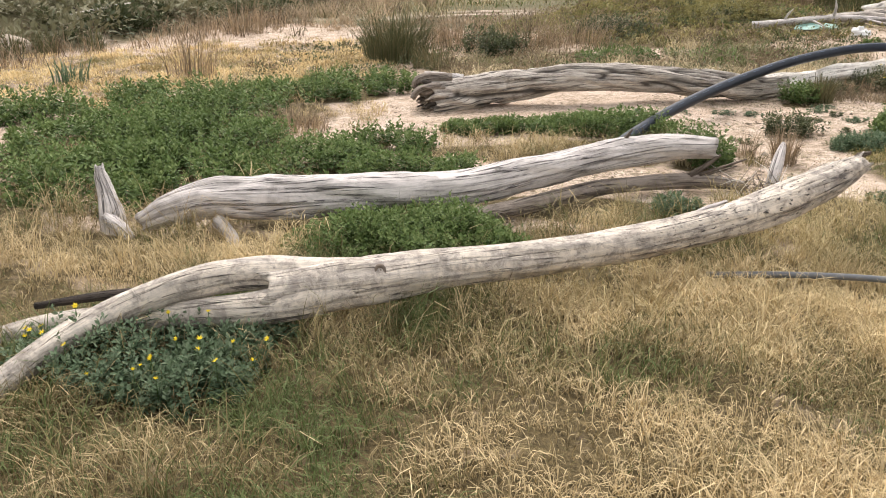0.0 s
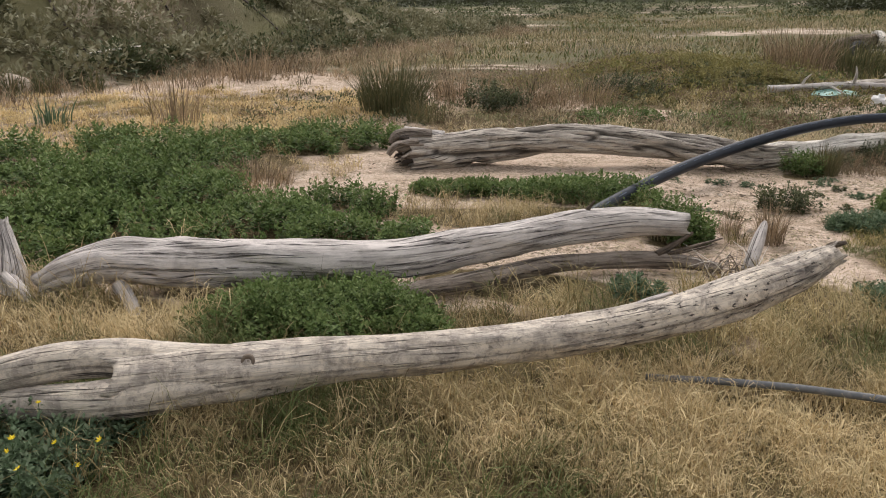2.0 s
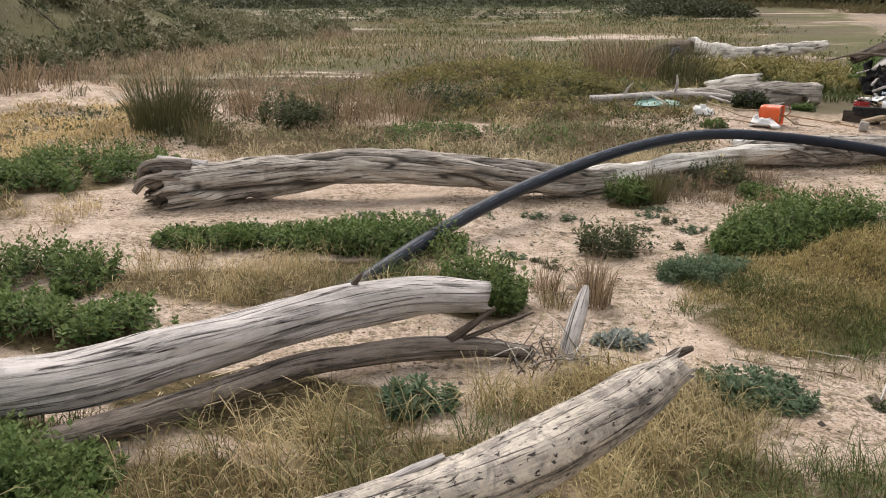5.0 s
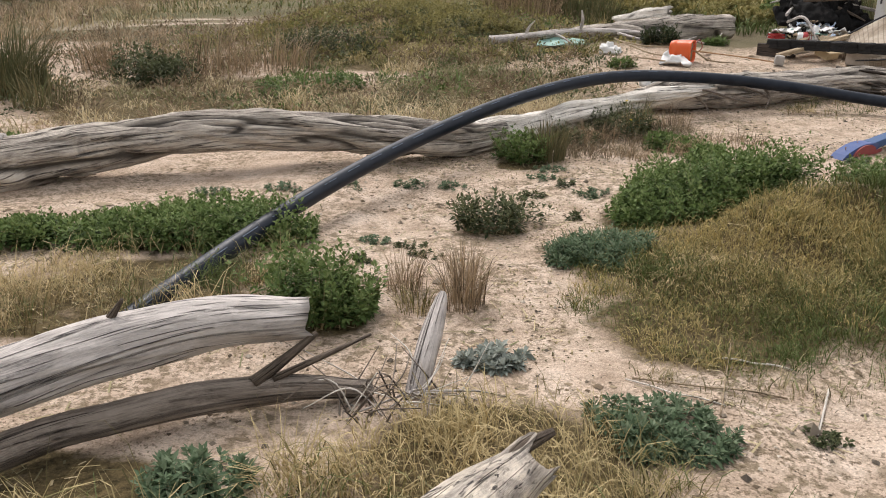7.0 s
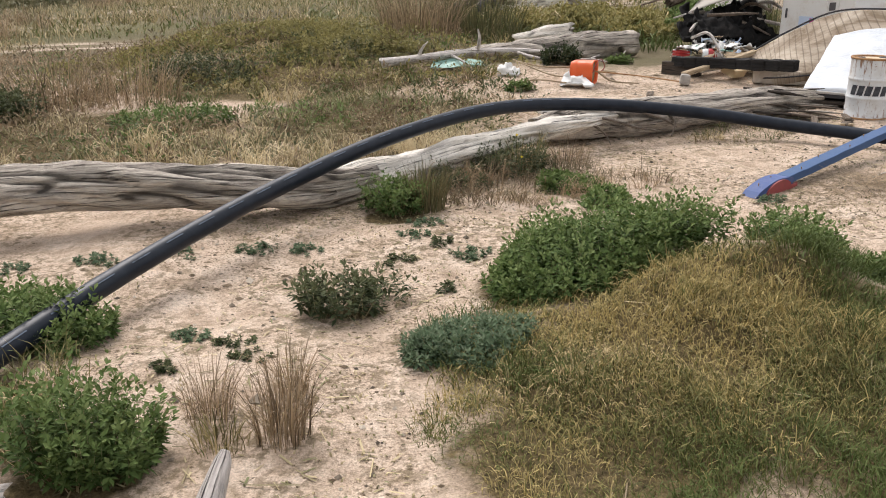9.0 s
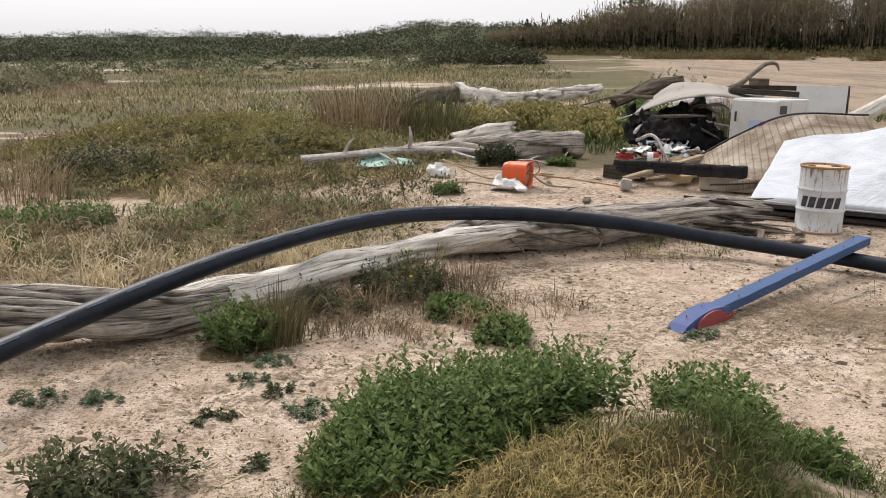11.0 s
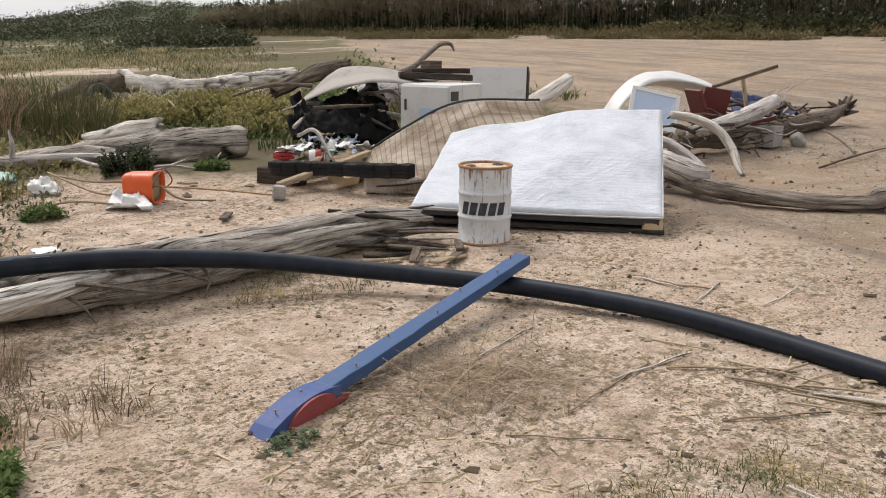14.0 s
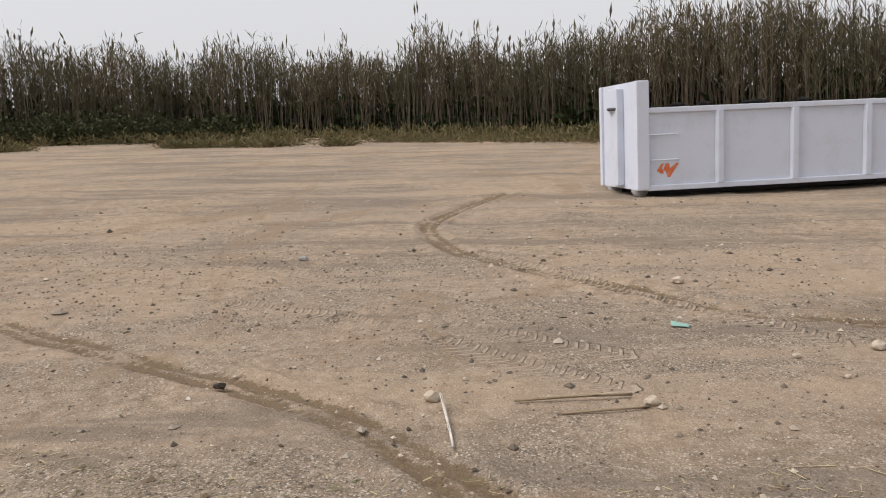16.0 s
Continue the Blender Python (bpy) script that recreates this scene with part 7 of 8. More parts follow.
# between the logs
herb(-2.2, 1.42, 0.62, 0.4, 0.2, 1300, LEAF_GREEN, "dense bright green herb cushion between two logs", 0.034, group="green herbs")
herb(-2.65, 1.2, 0.4, 0.25, 0.14, 420, LEAF_GREEN, "dense bright green herb cushion between two logs", 0.034, group="green herbs")
herb(-3.05, -0.5, 0.55, 0.34, 0.2, 900, LEAF_TEAL, "flowering grey-green weed with yellow daisies under the log", 0.036, flowers=26, name="flowering_weed")
herb(-2.75, -0.2, 0.3, 0.2, 0.12, 200, LEAF_TEAL, "grey-green weed under the log", 0.034)
herb(-1.35, 5.0, 0.55, 0.3, 0.22, 700, LEAF_GREEN, GREEN_BUSH, 0.04, group="green herbs")
herb(-2.0, 4.95, 0.5, 0.25, 0.16, 420, LEAF_GREEN, GREEN_BUSH, 0.04, group="green herbs")
herb(-2.6, 4.9, 0.4, 0.22, 0.14, 280, LEAF_GREEN, GREEN_BUSH, 0.04, group="green herbs")
herb(-0.52, 3.88, 0.2, 0.17, 0.3, 330, LEAF_GREEN, GREEN_BUSH, 0.036, group="green herbs")
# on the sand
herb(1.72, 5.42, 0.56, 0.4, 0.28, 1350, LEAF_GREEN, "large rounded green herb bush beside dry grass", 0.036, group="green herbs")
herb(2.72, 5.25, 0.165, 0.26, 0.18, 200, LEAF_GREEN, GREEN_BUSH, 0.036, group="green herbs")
herb(2.98, 4.95, 0.11, 0.16, 0.09, 60, LEAF_GREEN, GREEN_BUSH, 0.036, group="green herbs")
herb(0.9, 4.6, 0.3, 0.2, 0.10, 330, LEAF_TEAL, "grey-green narrow-leaved weed spreading on sand", 0.036, narrow=0.26)
herb(0.86, 2.82, 0.3, 0.18, 0.1, 170, LEAF_TEAL, "grey-green weed with narrow leaves on sand", 0.04, narrow=0.3)
herb(0.3, 3.43, 0.14, 0.1, 0.05, 40, LEAF_SILVER, "silvery grey rosette weed", 0.05, narrow=0.35)
herb(-0.7, 2.5, 0.16, 0.12, 0.1, 55, LEAF_TEAL, "grey-green weed on bare soil", 0.05, narrow=0.3)
herb(0.3, 5.2, 0.19, 0.12, 0.22, 80, LEAF_OLIVE, "small dark upright shrub on sand", 0.045, narrow=0.32, rough=0.9)
herb(0.54, 5.3, 0.12, 0.1, 0.2, 26, LEAF_OLIVE, "small dark upright shrub on sand", 0.04, narrow=0.32, rough=0.9)
herb(1.55, 7.78, 0.3, 0.15, 0.26, 170, LEAF_OLIVE, "straggly olive weed with yellow flowers under the log", 0.04, narrow=0.25, flowers=4, gap=0.28)
herb(1.15, 7.45, 0.25, 0.13, 0.18, 110, LEAF_OLIVE, "straggly olive weed under the log", 0.038, narrow=0.25, gap=0.28)
tuft(1.75, 7.88, 0.16, 0.34, 200, GRASS_MIXED, "green and brown weed tuft under the log", 0.005, 0.7)
tuft(1.35, 7.55, 0.2, 0.26, 220, GRASS_BROWN, "brown dead weed tuft under the log", 0.004, 0.9)
tuft(2.1, 8.0, 0.2, 0.24, 200, GRASS_BROWN, "brown dead weed tuft under the log", 0.004, 0.9)
herb(0.66, 6.85, 0.15, 0.13, 0.2, 140, LEAF_GREEN, GREEN_BUSH, 0.04, rough=0.8)
tuft(0.88, 6.88, 0.13, 0.34, 260, RUSH, "dark bushy weed by the log", 0.008, 0.5)
herb(1.98, 7.35, 0.26, 0.15, 0.13, 170, LEAF_GREEN, GREEN_BUSH, 0.038, group="green herbs")
herb(2.15, 6.86, 0.16, 0.13, 0.13, 110, LEAF_GREEN, GREEN_BUSH, 0.036, group="green herbs")
for x, y, r in ((1.08, 5.95, 0.12), (0.75, 6.3, 0.09), (0.9, 6.15, 0.08), (-0.2, 6.2, 0.12), (0.1, 6.15, 0.09), (-0.7, 6.15, 0.14), (-0.35, 4.95, 0.09), (-0.15, 4.85, 0.08), (-0.05, 4.7, 0.08), (-0.4, 4.6, 0.08),
                (0.65, 5.9, 0.08), (1.25, 5.2, 0.08), (0.9, 5.45, 0.06), (1.48, 2.86, 0.07), (3.3, 6.75, 0.1), (0.85, 6.55, 0.1), (-1.1, 6.05, 0.12), (-1.6, 6.0, 0.12)):
    herb(x, y, r * 1.1, r * 0.7, 0.03, int(210 * r), LEAF_OLIVE if r < 0.085 else LEAF_TEAL, "tiny grey-green seedling on bare sand", 0.024, group="seedlings on the sand", name="seedling")
tuft(-0.12, 4.2, 0.09, 0.3, 162, GRASS_BROWN, "thin brown dry grass tuft on sand", 0.0032, 0.8, group="brown tufts")
tuft(0.18, 4.35, 0.07, 0.3, 126, GRASS_BROWN, "thin brown dry grass tuft on sand", 0.0032, 0.8, group="brown tufts")
tuft(0.18, 4.02, 0.1, 0.34, 234, GRASS_BROWN, "thin brown dry grass tuft on sand", 0.004, 0.6, group="brown tufts")
tuft(-0.05, 4.0, 0.1, 0.16, 110, GRASS_MIXED, "thin brown dry grass tuft on sand", 0.004, 0.8, group="brown tufts")
# rushes and scrub beyond the far log
tuft(-5.1, 9.9, 0.5, 0.9, 1100, RUSH, "tall dark green rush clump", 0.009, 0.75, "rush_clump", "rushes", green=0.65)
tuft(-4.6, 12.2, 0.6, 0.75, 420, GRASS_BROWN, "tall brown dry rush clump", 0.007, 0.8, "rush_clump", "rushes")
tuft(-3.2, 11.6, 0.6, 0.8, 420, GRASS_BROWN, "tall brown dry rush clump", 0.007, 0.9, "rush_clump", "rushes")
tuft(-2.4, 11.9, 0.6, 0.7, 380, GRASS_BROWN, "tall brown dry rush clump", 0.007, 0.9, "rush_clump", "rushes")
herb(-3.7, 10.9, 0.45, 0.35, 0.42, 380, LEAF_OLIVE, "dark green leafy shrub among dry weeds", 0.055, rough=0.8, gap=0.3)
tuft(1.3, 16.2, 0.7, 0.9, 600, GRASS_BROWN, "tall brown dry rush clump", 0.010, 0.7, "rush_clump", "rushes")
tuft(2.4, 16.9, 0.8, 0.95, 800, RUSH, "tall dark green rush clump", 0.011, 0.5, "rush_clump", "rushes", green=0.6)
tuft(-7.4, 7.5, 0.35, 0.75, 130, GRASS_BROWN, "bare brown twiggy shrub in dry grass", 0.010, 0.5, "bare_shrub", "shrub")
tuft(-4.3, 9.2, 0.3, 0.45, 160, RUSH, "small green rush clump in dry weeds", 0.010, 0.5, "rush_clump", "rushes")
tuft(-8.9, 6.8, 0.25, 0.4, 60, LEAF_TEAL, "small grey-green shrub in dry grass", 0.02, 0.6, "small_shrub", "shrub")
tuft(-9.6, 13.5, 0.4, 0.8, 120, GRASS_BROWN, "bare brown twiggy shrub in dry grass", 0.014, 0.5, "bare_shrub", "shrub")
for x, y in ((-12.4, 8.9), (-12.0, 9.4), (-11.4, 9.6), (-10.9, 10.2), (-12.9, 9.7)):
    tuft(x, y, 0.2, 0.45, 90, RUSH, "small dark shrub at the foot of the dune", 0.016, 0.7, "small_shrub", "shrub", "shrubs at the dune foot", 0.6)
herb(-1.0, 16.0, 2.4, 1.2, 0.15, 1700, LEAF_YELLOW, "yellow-green mat of ground cover on a low bank", 0.05, rough=0.9, gap=0.42, name="ground_cover")
herb(-3.0, 15.0, 1.6, 0.9, 0.15, 900, LEAF_YELLOW, "yellow-green mat of ground cover on a low bank", 0.05, rough=0.9, gap=0.42, name="ground_cover")
herb(0.2, 14.4, 1.3, 0.8, 0.14, 800, LEAF_YELLOW, "yellow-green mat of ground cover on a low bank", 0.045, rough=0.9, gap=0.42, name="ground_cover")
herb(4.6, 19.0, 2.2, 1.5, 0.32, 1500, LEAF_YELLOW, "yellow-green scrub round the pale trunk", 0.1, rough=0.9, name="ground_cover")
herb(5.8, 17.2, 1.4, 1.1, 0.3, 1100, LEAF_YELLOW, "yellow-green scrub behind the heap", 0.09, rough=0.9, name="ground_cover")
herb(7.2, 18.8, 0.6, 0.5, 0.7, 350, LEAF_GREEN, "dark green shrub behind the heap", 0.09, rough=0.8)
herb(6.4, 17.0, 0.6, 0.4, 0.5, 300, LEAF_GREEN, "dark green shrub behind the heap", 0.08, rough=0.8)
herb(-1.9, 13.4, 0.8, 0.5, 0.22, 300, LEAF_OLIVE, "low olive herbs in the field", 0.05, gap=0.42)
herb(-1.6, 10.4, 0.7, 0.5, 0.16, 300, LEAF_GREEN, GREEN_MAT, 0.042, gap=0.46)
herb(3.1, 12.95, 0.25, 0.2, 0.2, 160, LEAF_DARK, "small dark shrub by the log", 0.05)
herb(3.95, 13.1, 0.16, 0.12, 0.12, 80, LEAF_GREEN, GREEN_BUSH, 0.045)
herb(2.3, 11.6, 0.15, 0.12, 0.1, 90, LEAF_GREEN, GREEN_BUSH, 0.04)
tuft(7.6, 16.0, 0.35, 0.8, 120, RUSH, "tall green weed behind the heap", 0.016, 0.5, green=0.8)
tuft(9.2, 17.0, 0.8, 0.4, 400, GRASS_MIXED, "green grass tuft by the yard", 0.014, 0.6, green=0.8)


def hay():
    """A loose tangle of dry stalks beside the blue plank."""
    rng = np.random.default_rng(4)
    n = 900
    x, y = rng.normal(4.25, 0.34, n), rng.normal(6.95, 0.24, n)
    a, l = rng.uniform(0, 6.283, n), rng.uniform(0.1, 0.4, n)
    z = height(x, y) + rng.uniform(0.003, 0.06, n) * np.exp(-((x - 4.25) ** 2 + (y - 6.95) ** 2) / 0.12)
    d = np.stack([np.cos(a), np.sin(a), rng.normal(0, 0.12, n)], 1) * l[:, None]
    p = np.stack([x, y, z], 1)
    w = np.stack([-np.sin(a), np.cos(a), np.zeros(n)], 1) * 0.0016
    v = np.stack([p - w, p + w, p + d + w + (0, 0, 0.004), p + d - w + (0, 0, 0.004)], 1).reshape(-1, 3)
    lone("dry_stalks", mesh_from("dry_stalks", v, np.arange(4 * n).reshape(-1, 4), (("tint", np.repeat(rng.uniform(0, 1, n), 4)),)), GRASS_BROWN, "loose tangle of dry brown stalks on sand", "hay", kind="stuff")


hay()


def ground_litter():
    """Small stones on the yard and bits of straw on the sand."""
    rng = np.random.default_rng(6)
    shape = np.array([(1, 0, 0), (-0.9, 0.1, 0), (0, 0.8, 0), (0.1, -0.9, 0), (0, 0, 0.6), (0, 0, -0.5)])
    tri = np.array([(0, 2, 4), (2, 1, 4), (1, 3, 4), (3, 0, 4), (2, 0, 5), (1, 2, 5), (3, 1, 5), (0, 3, 5)])
    n = 26000
    x = np.concatenate([rng.uniform(5.2, 14, n // 2), rng.uniform(-1, 6, n // 4), rng.uniform(10, 20, n - n // 2 - n // 4)])
    y = np.concatenate([rng.uniform(1, 12, n // 2), rng.uniform(2.0, 12, n // 4), rng.uniform(0, 14, n - n // 2 - n // 4)])
    keep = patch_mask(x, y) < 0.4
    x, y = x[keep], y[keep]
    n = len(x)
    s = rng.lognormal(math.log(0.0075), 0.55, n) * np.where(x > 10, 1.15, 1.0)
    v = shape[None] * s[:, None, None] * rng.uniform(0.6, 1.3, (n, 6, 1))
    a = rng.uniform(0, 6.3, n)
    c, d = np.cos(a)[:, None], np.sin(a)[:, None]
    v = np.stack([v[..., 0] * c - v[..., 1] * d, v[..., 0] * d + v[..., 1] * c, v[..., 2]], -1) + np.stack([x, y, height(x, y) + s * 0.15], 1)[:, None]
    t = (np.arange(n)[:, None, None] * 6 + tri[None]).reshape(-1, 3)
    nd = Nodes("pebbles")
    m = nd.done(nd.ramp(nd.attr("tint"), (0.0, (0.07, 0.058, 0.046)), (0.5, (0.22, 0.18, 0.135)), (1.0, (0.55, 0.48, 0.39))), 0.9)
    lone("pebbles", mesh_from("pebbles", v.reshape(-1, 3), t, (("tint", np.repeat(rng.uniform(0, 1, n), 6)),)), m, "small scattered stones and grit", "pebbles", kind="stuff")
    n = 15000
    x, y = rng.uniform(-3.5, 7.5, n), rng.uniform(2.2, 12.5, n)
    keep = (lattice(x * 1.3, y * 1.3, 17) > 0.42)
    x, y = x[keep], y[keep]
    n = len(x)
    a, l = rng.uniform(0, 6.283, n), rng.lognormal(math.log(0.045), 0.55, n)
    p = np.stack([x, y, height(x, y) + 0.006], 1)
    d = np.stack([np.cos(a), np.sin(a), rng.normal(0, 0.06, n)], 1) * l[:, None]
    w = np.stack([-np.sin(a), np.cos(a), np.zeros(n)], 1) * rng.uniform(0.0016, 0.0045, n)[:, None]
    v = np.stack([p - w, p + w, p + d + w, p + d - w], 1).reshape(-1, 3)
    lone("straw_litter", mesh_from("straw_litter", v, np.arange(4 * n).reshape(-1, 4), (("tint", np.repeat(rng.uniform(0, 1, n), 4)),)), GRASS_OLIVE, "scattered bits of straw and twig", "litter", kind="stuff")
    n = 24000
    x, y = rng.uniform(-4.2, 7.5, n), rng.uniform(1.9, 12.5, n)
    keep = (lattice(x * 1.7, y * 1.7, 27) + 0.5 * lattice(x * 6, y * 6, 28) > 0.72) & (patch_mask(x, y) < 0.6)
    x, y = x[keep], y[keep]
    n = len(x)
    s = rng.lognormal(math.log(0.0075), 0.6, n)
    v = shape[None] * s[:, None, None] * rng.uniform(0.5, 1.4, (n, 6, 1)) * (1, 1, 0.45) + np.stack([x, y, height(x, y) + s * 0.1], 1)[:, None]
    t = (np.arange(n)[:, None, None] * 6 + tri[None]).reshape(-1, 3)
    nd = Nodes("dark_crumbs")
    m2 = nd.done(nd.ramp(nd.attr("tint"), (0.0, (0.07, 0.05, 0.032)), (0.6, (0.17, 0.125, 0.08)), (1.0, (0.34, 0.27, 0.18))), 0.95)
    lone("soil_crumbs", mesh_from("crumbs", v.reshape(-1, 3), t, (("tint", np.repeat(rng.uniform(0, 1, n), 6)),)), m2, "dark crumbs of soil and dry plant bits", "litter", kind="stuff")
    n = 16000
    x, y = rng.uniform(-1.2, 6.0, n), rng.uniform(3.4, 9.5, n)
    keep = (lattice(x * 2.1, y * 2.1, 19) > 0.5) & (patch_mask(x, y) < 0.5)
    x, y = x[keep], y[keep]
    n = len(x)
    b, q, t, c = blades(rng, np.stack([x, y, height(x, y)], 1), rng.uniform(0.01, 0.035, n), np.full(n, 1.6), np.full(n, 0.008), rng.uniform(0, 1, n))
    lone("sprouts", mesh_from("sprouts", b, [q, t], (("tint", c),)), GRASS_OLIVE, "tiny weeds sprouting from the sand", "weeds", kind="stuff")


ground_litter()


def canes():
    """Broken canes by the pipe, and stones and sticks on the yard."""
    rng = random.Random(8)
    for x, y, l, a, r in ((5.55, 6.15, 0.9, -50, 0.012), (5.75, 5.95, 0.7, -46, 0.014), (5.35, 6.55, 0.6, -30, 0.01), (5.05, 6.75, 0.55, 10, 0.009), (4.75, 6.65, 0.7, 25, 0.008), (5.2, 6.1, 0.5, -12, 0.008), (5.95, 7.9, 0.35, -64, 0.01), (6.05, 7.8, 0.4, -50, 0.01),
                          (6.1, 7.6, 0.5, 32, 0.008), (6.45, 7.35, 0.45, 20, 0.008), (4.55, 7.35, 0.6, 28, 0.008), (4.9, 5.5, 0.4, -70, 0.008), (5.6, 5.4, 0.5, -25, 0.009), (5.3, 5.2, 0.45, 15, 0.007), (4.3, 6.3, 0.5, -30, 0.006),
                          (0.95, 2.95, 0.5, 35, 0.009), (1.15, 3.2, 0.6, -12, 0.007), (1.25, 3.3, 0.7, 70, 0.005), (1.55, 3.05, 0.35, 62, 0.008), (1.4, 3.4, 0.3, -20, 0.007), (1.0, 3.15, 0.4, -30, 0.006), (1.75, 2.7, 0.5, 40, 0.007)):
        z = zat(x, y) + r + 0.012
        dx, dy = math.cos(radians(a)) * l / 2, math.sin(radians(a)) * l / 2
        n = 5
        rows = [(x + dx * s, y + dy * s, zat(x + dx * s, y + dy * s) + r * 1.3 + 0.006 * (k % 2), r * (1.12 if k % 2 else 1)) for k, s in enumerate((-1, -0.5, 0, 0.5, 1))]
        rows = [(a0, b0, c0 - r * 0.4, d0 * 0.55) for a0, b0, c0, d0 in rows]
        me = tube(rows, 8, 3, 0.08, name="cane")
        lone("cane", me, WOOD_PLANK if rng.random() < 0.3 else WOOD_BONE, "broken dry cane lying on sand", "cane", "broken canes")
    for k in range(26):
        u = rng.random()
        x, y = 5.0 + 1.3 * u + rng.uniform(-0.25, 0.3), 7.1 - 2.2 * u + rng.uniform(-0.4, 0.4)
        l, a, r = rng.uniform(0.12, 0.5), radians(rng.uniform(-80, 10)), rng.uniform(0.003, 0.007)
        pts = [(x + l * t * math.cos(a), y + l * t * math.sin(a) + 0.02 * math.sin(3 * t + k), r + rng.uniform(0.0, 0.02), r * (1.1 - 0.4 * t)) for t in (-0.5, 0, 0.5)]
        lone("cane", tube(lift(pts), 7, 3, 0.08, name="cane"), WOOD_STRAW, "broken pale straw-coloured cane on sand", "cane", "broken canes")
    for x, y, s, mt, nm, lb in ((8.5, 5.95, 0.06, WOOD_DARK, "charred_wood", "small charred lump of wood on the dirt"), (8.3, 4.56, 0.085, STONE, "stone", "pale loose stone on the dirt"), (8.28, 3.28, 0.075, STONE, "stone", "pale loose stone on the dirt"),
                                (11.7, 2.62, 0.1, STONE, "stone", "pale loose stone on the dirt"), (13.2, 6.74, 0.09, CONCRETE, "stone", "grey loose stone on the dirt"), (9.5, 1.6, 0.09, STONE, "stone", "pale loose stone on the dirt"), (9.3, 2.2, 0.05, STONE, "stone", "pale loose stone on the dirt"),
                                (8.9, 2.0, 0.04, STONE, "stone", "pale loose stone on the dirt"), (8.75, 4.4, 0.035, STONE, "stone", "pale loose stone on the dirt"), (5.75, 6.2, 0.05, STONE, "stone", "pale loose stone beside the pipe"), (33.4, 24.6, 0.28, STONE, "stone", "pale loose stone on the dirt")):
        bm = bmesh.new()
        bmesh.ops.create_icosphere(bm, subdivisions=2, radius=1)
        for v in bm.verts:
            f = 1 + 0.5 * noise.noise(v.co * 1.6 + Vector((x, y, 0)))
            v.co = Vector((v.co.x * 0.85 * f, v.co.y * 0.6 * f, v.co.z * 0.5 * f)) * s * 0.75
        unwrap(bm)
        bm.transform(pose(x, y, zat(x, y) + s * 0.3, 0, 0, -70))
        lone(nm, bm, mt, lb, "stone" if nm == "stone" else "wood", "loose stones" if nm == "stone" else "")
    lone("cane", tube(lift([(8.26, 4.5, 0.06, 0.008), (7.95, 4.43, 0.03, 0.008), (7.62, 4.36, 0.015, 0.008)]), 8, 3, name="cane"), WOOD_BONE, "thin pale stick leaning on a stone", "cane")
    lone("cane", tube(lift([(8.28, 4.07, 0.02, 0.01), (8.34, 3.7, 0.03, 0.011), (8.42, 3.38, 0.02, 0.01)]), 8, 3, 0.1, name="cane"), WOOD_PLANK, "dry cane lying on the dirt", "cane", "broken canes")
    lone("cane", tube(lift([(8.1, 3.8, 0.01, 0.008), (8.15, 3.5, 0.02, 0.008), (8.22, 3.3, 0.01, 0.008)]), 8, 3, 0.1, name="cane"), WOOD_PLANK, "dry cane lying on the dirt", "cane", "broken canes")
    c4 = [(9.97, 2.8, zat(10, 2.8) + 0.01), (10.03, 2.78, zat(10, 2.8) + 0.02), (10.08, 2.92, zat(10, 2.8) + 0.03), (10.0, 2.93, zat(10, 2.8) + 0.02)]
    lone("plastic_scrap", sheet(c4, 8, 6, 0.004, 0.03, 3), TURQUOISE, "crumpled pale turquoise scrap on the dirt", "litter")


canes()


# ---- scrub, reeds and hills ----
def clumps(name, spots, tall, wide, per, leaf, material, label, category, seed=0, narrow=0.6):
    """Many bushes of scattered leaf sprays as one mass."""
    rng = np.random.default_rng(seed)
    n = len(spots)
    x, y = np.repeat(spots[:, 0], per), np.repeat(spots[:, 1], per)
    k = rng.uniform(0.5, 1.3, n)
    d = rng.normal(0, 1, (n * per, 3))
    d[:, 2] = np.abs(d[:, 2])
    d /= np.linalg.norm(d, axis=1)[:, None]
    r = rng.uniform(0.6, 1.05, n * per)[:, None]
    size = np.stack([wide * np.repeat(k, per), wide * np.repeat(k, per), tall * np.repeat(k * rng.uniform(0.7, 1.3, n), per)], 1)
    at = d * r * size + np.stack([x, y, np.repeat(height(spots[:, 0], spots[:, 1]), per) - 0.05], 1)
    # higher leaves take the lighter tints of most scrub: shading put into colour
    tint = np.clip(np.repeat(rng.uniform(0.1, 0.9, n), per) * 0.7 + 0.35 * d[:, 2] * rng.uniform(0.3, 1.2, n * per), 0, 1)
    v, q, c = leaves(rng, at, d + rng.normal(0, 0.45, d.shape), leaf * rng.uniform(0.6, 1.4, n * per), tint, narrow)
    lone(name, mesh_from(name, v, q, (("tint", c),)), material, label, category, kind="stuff")


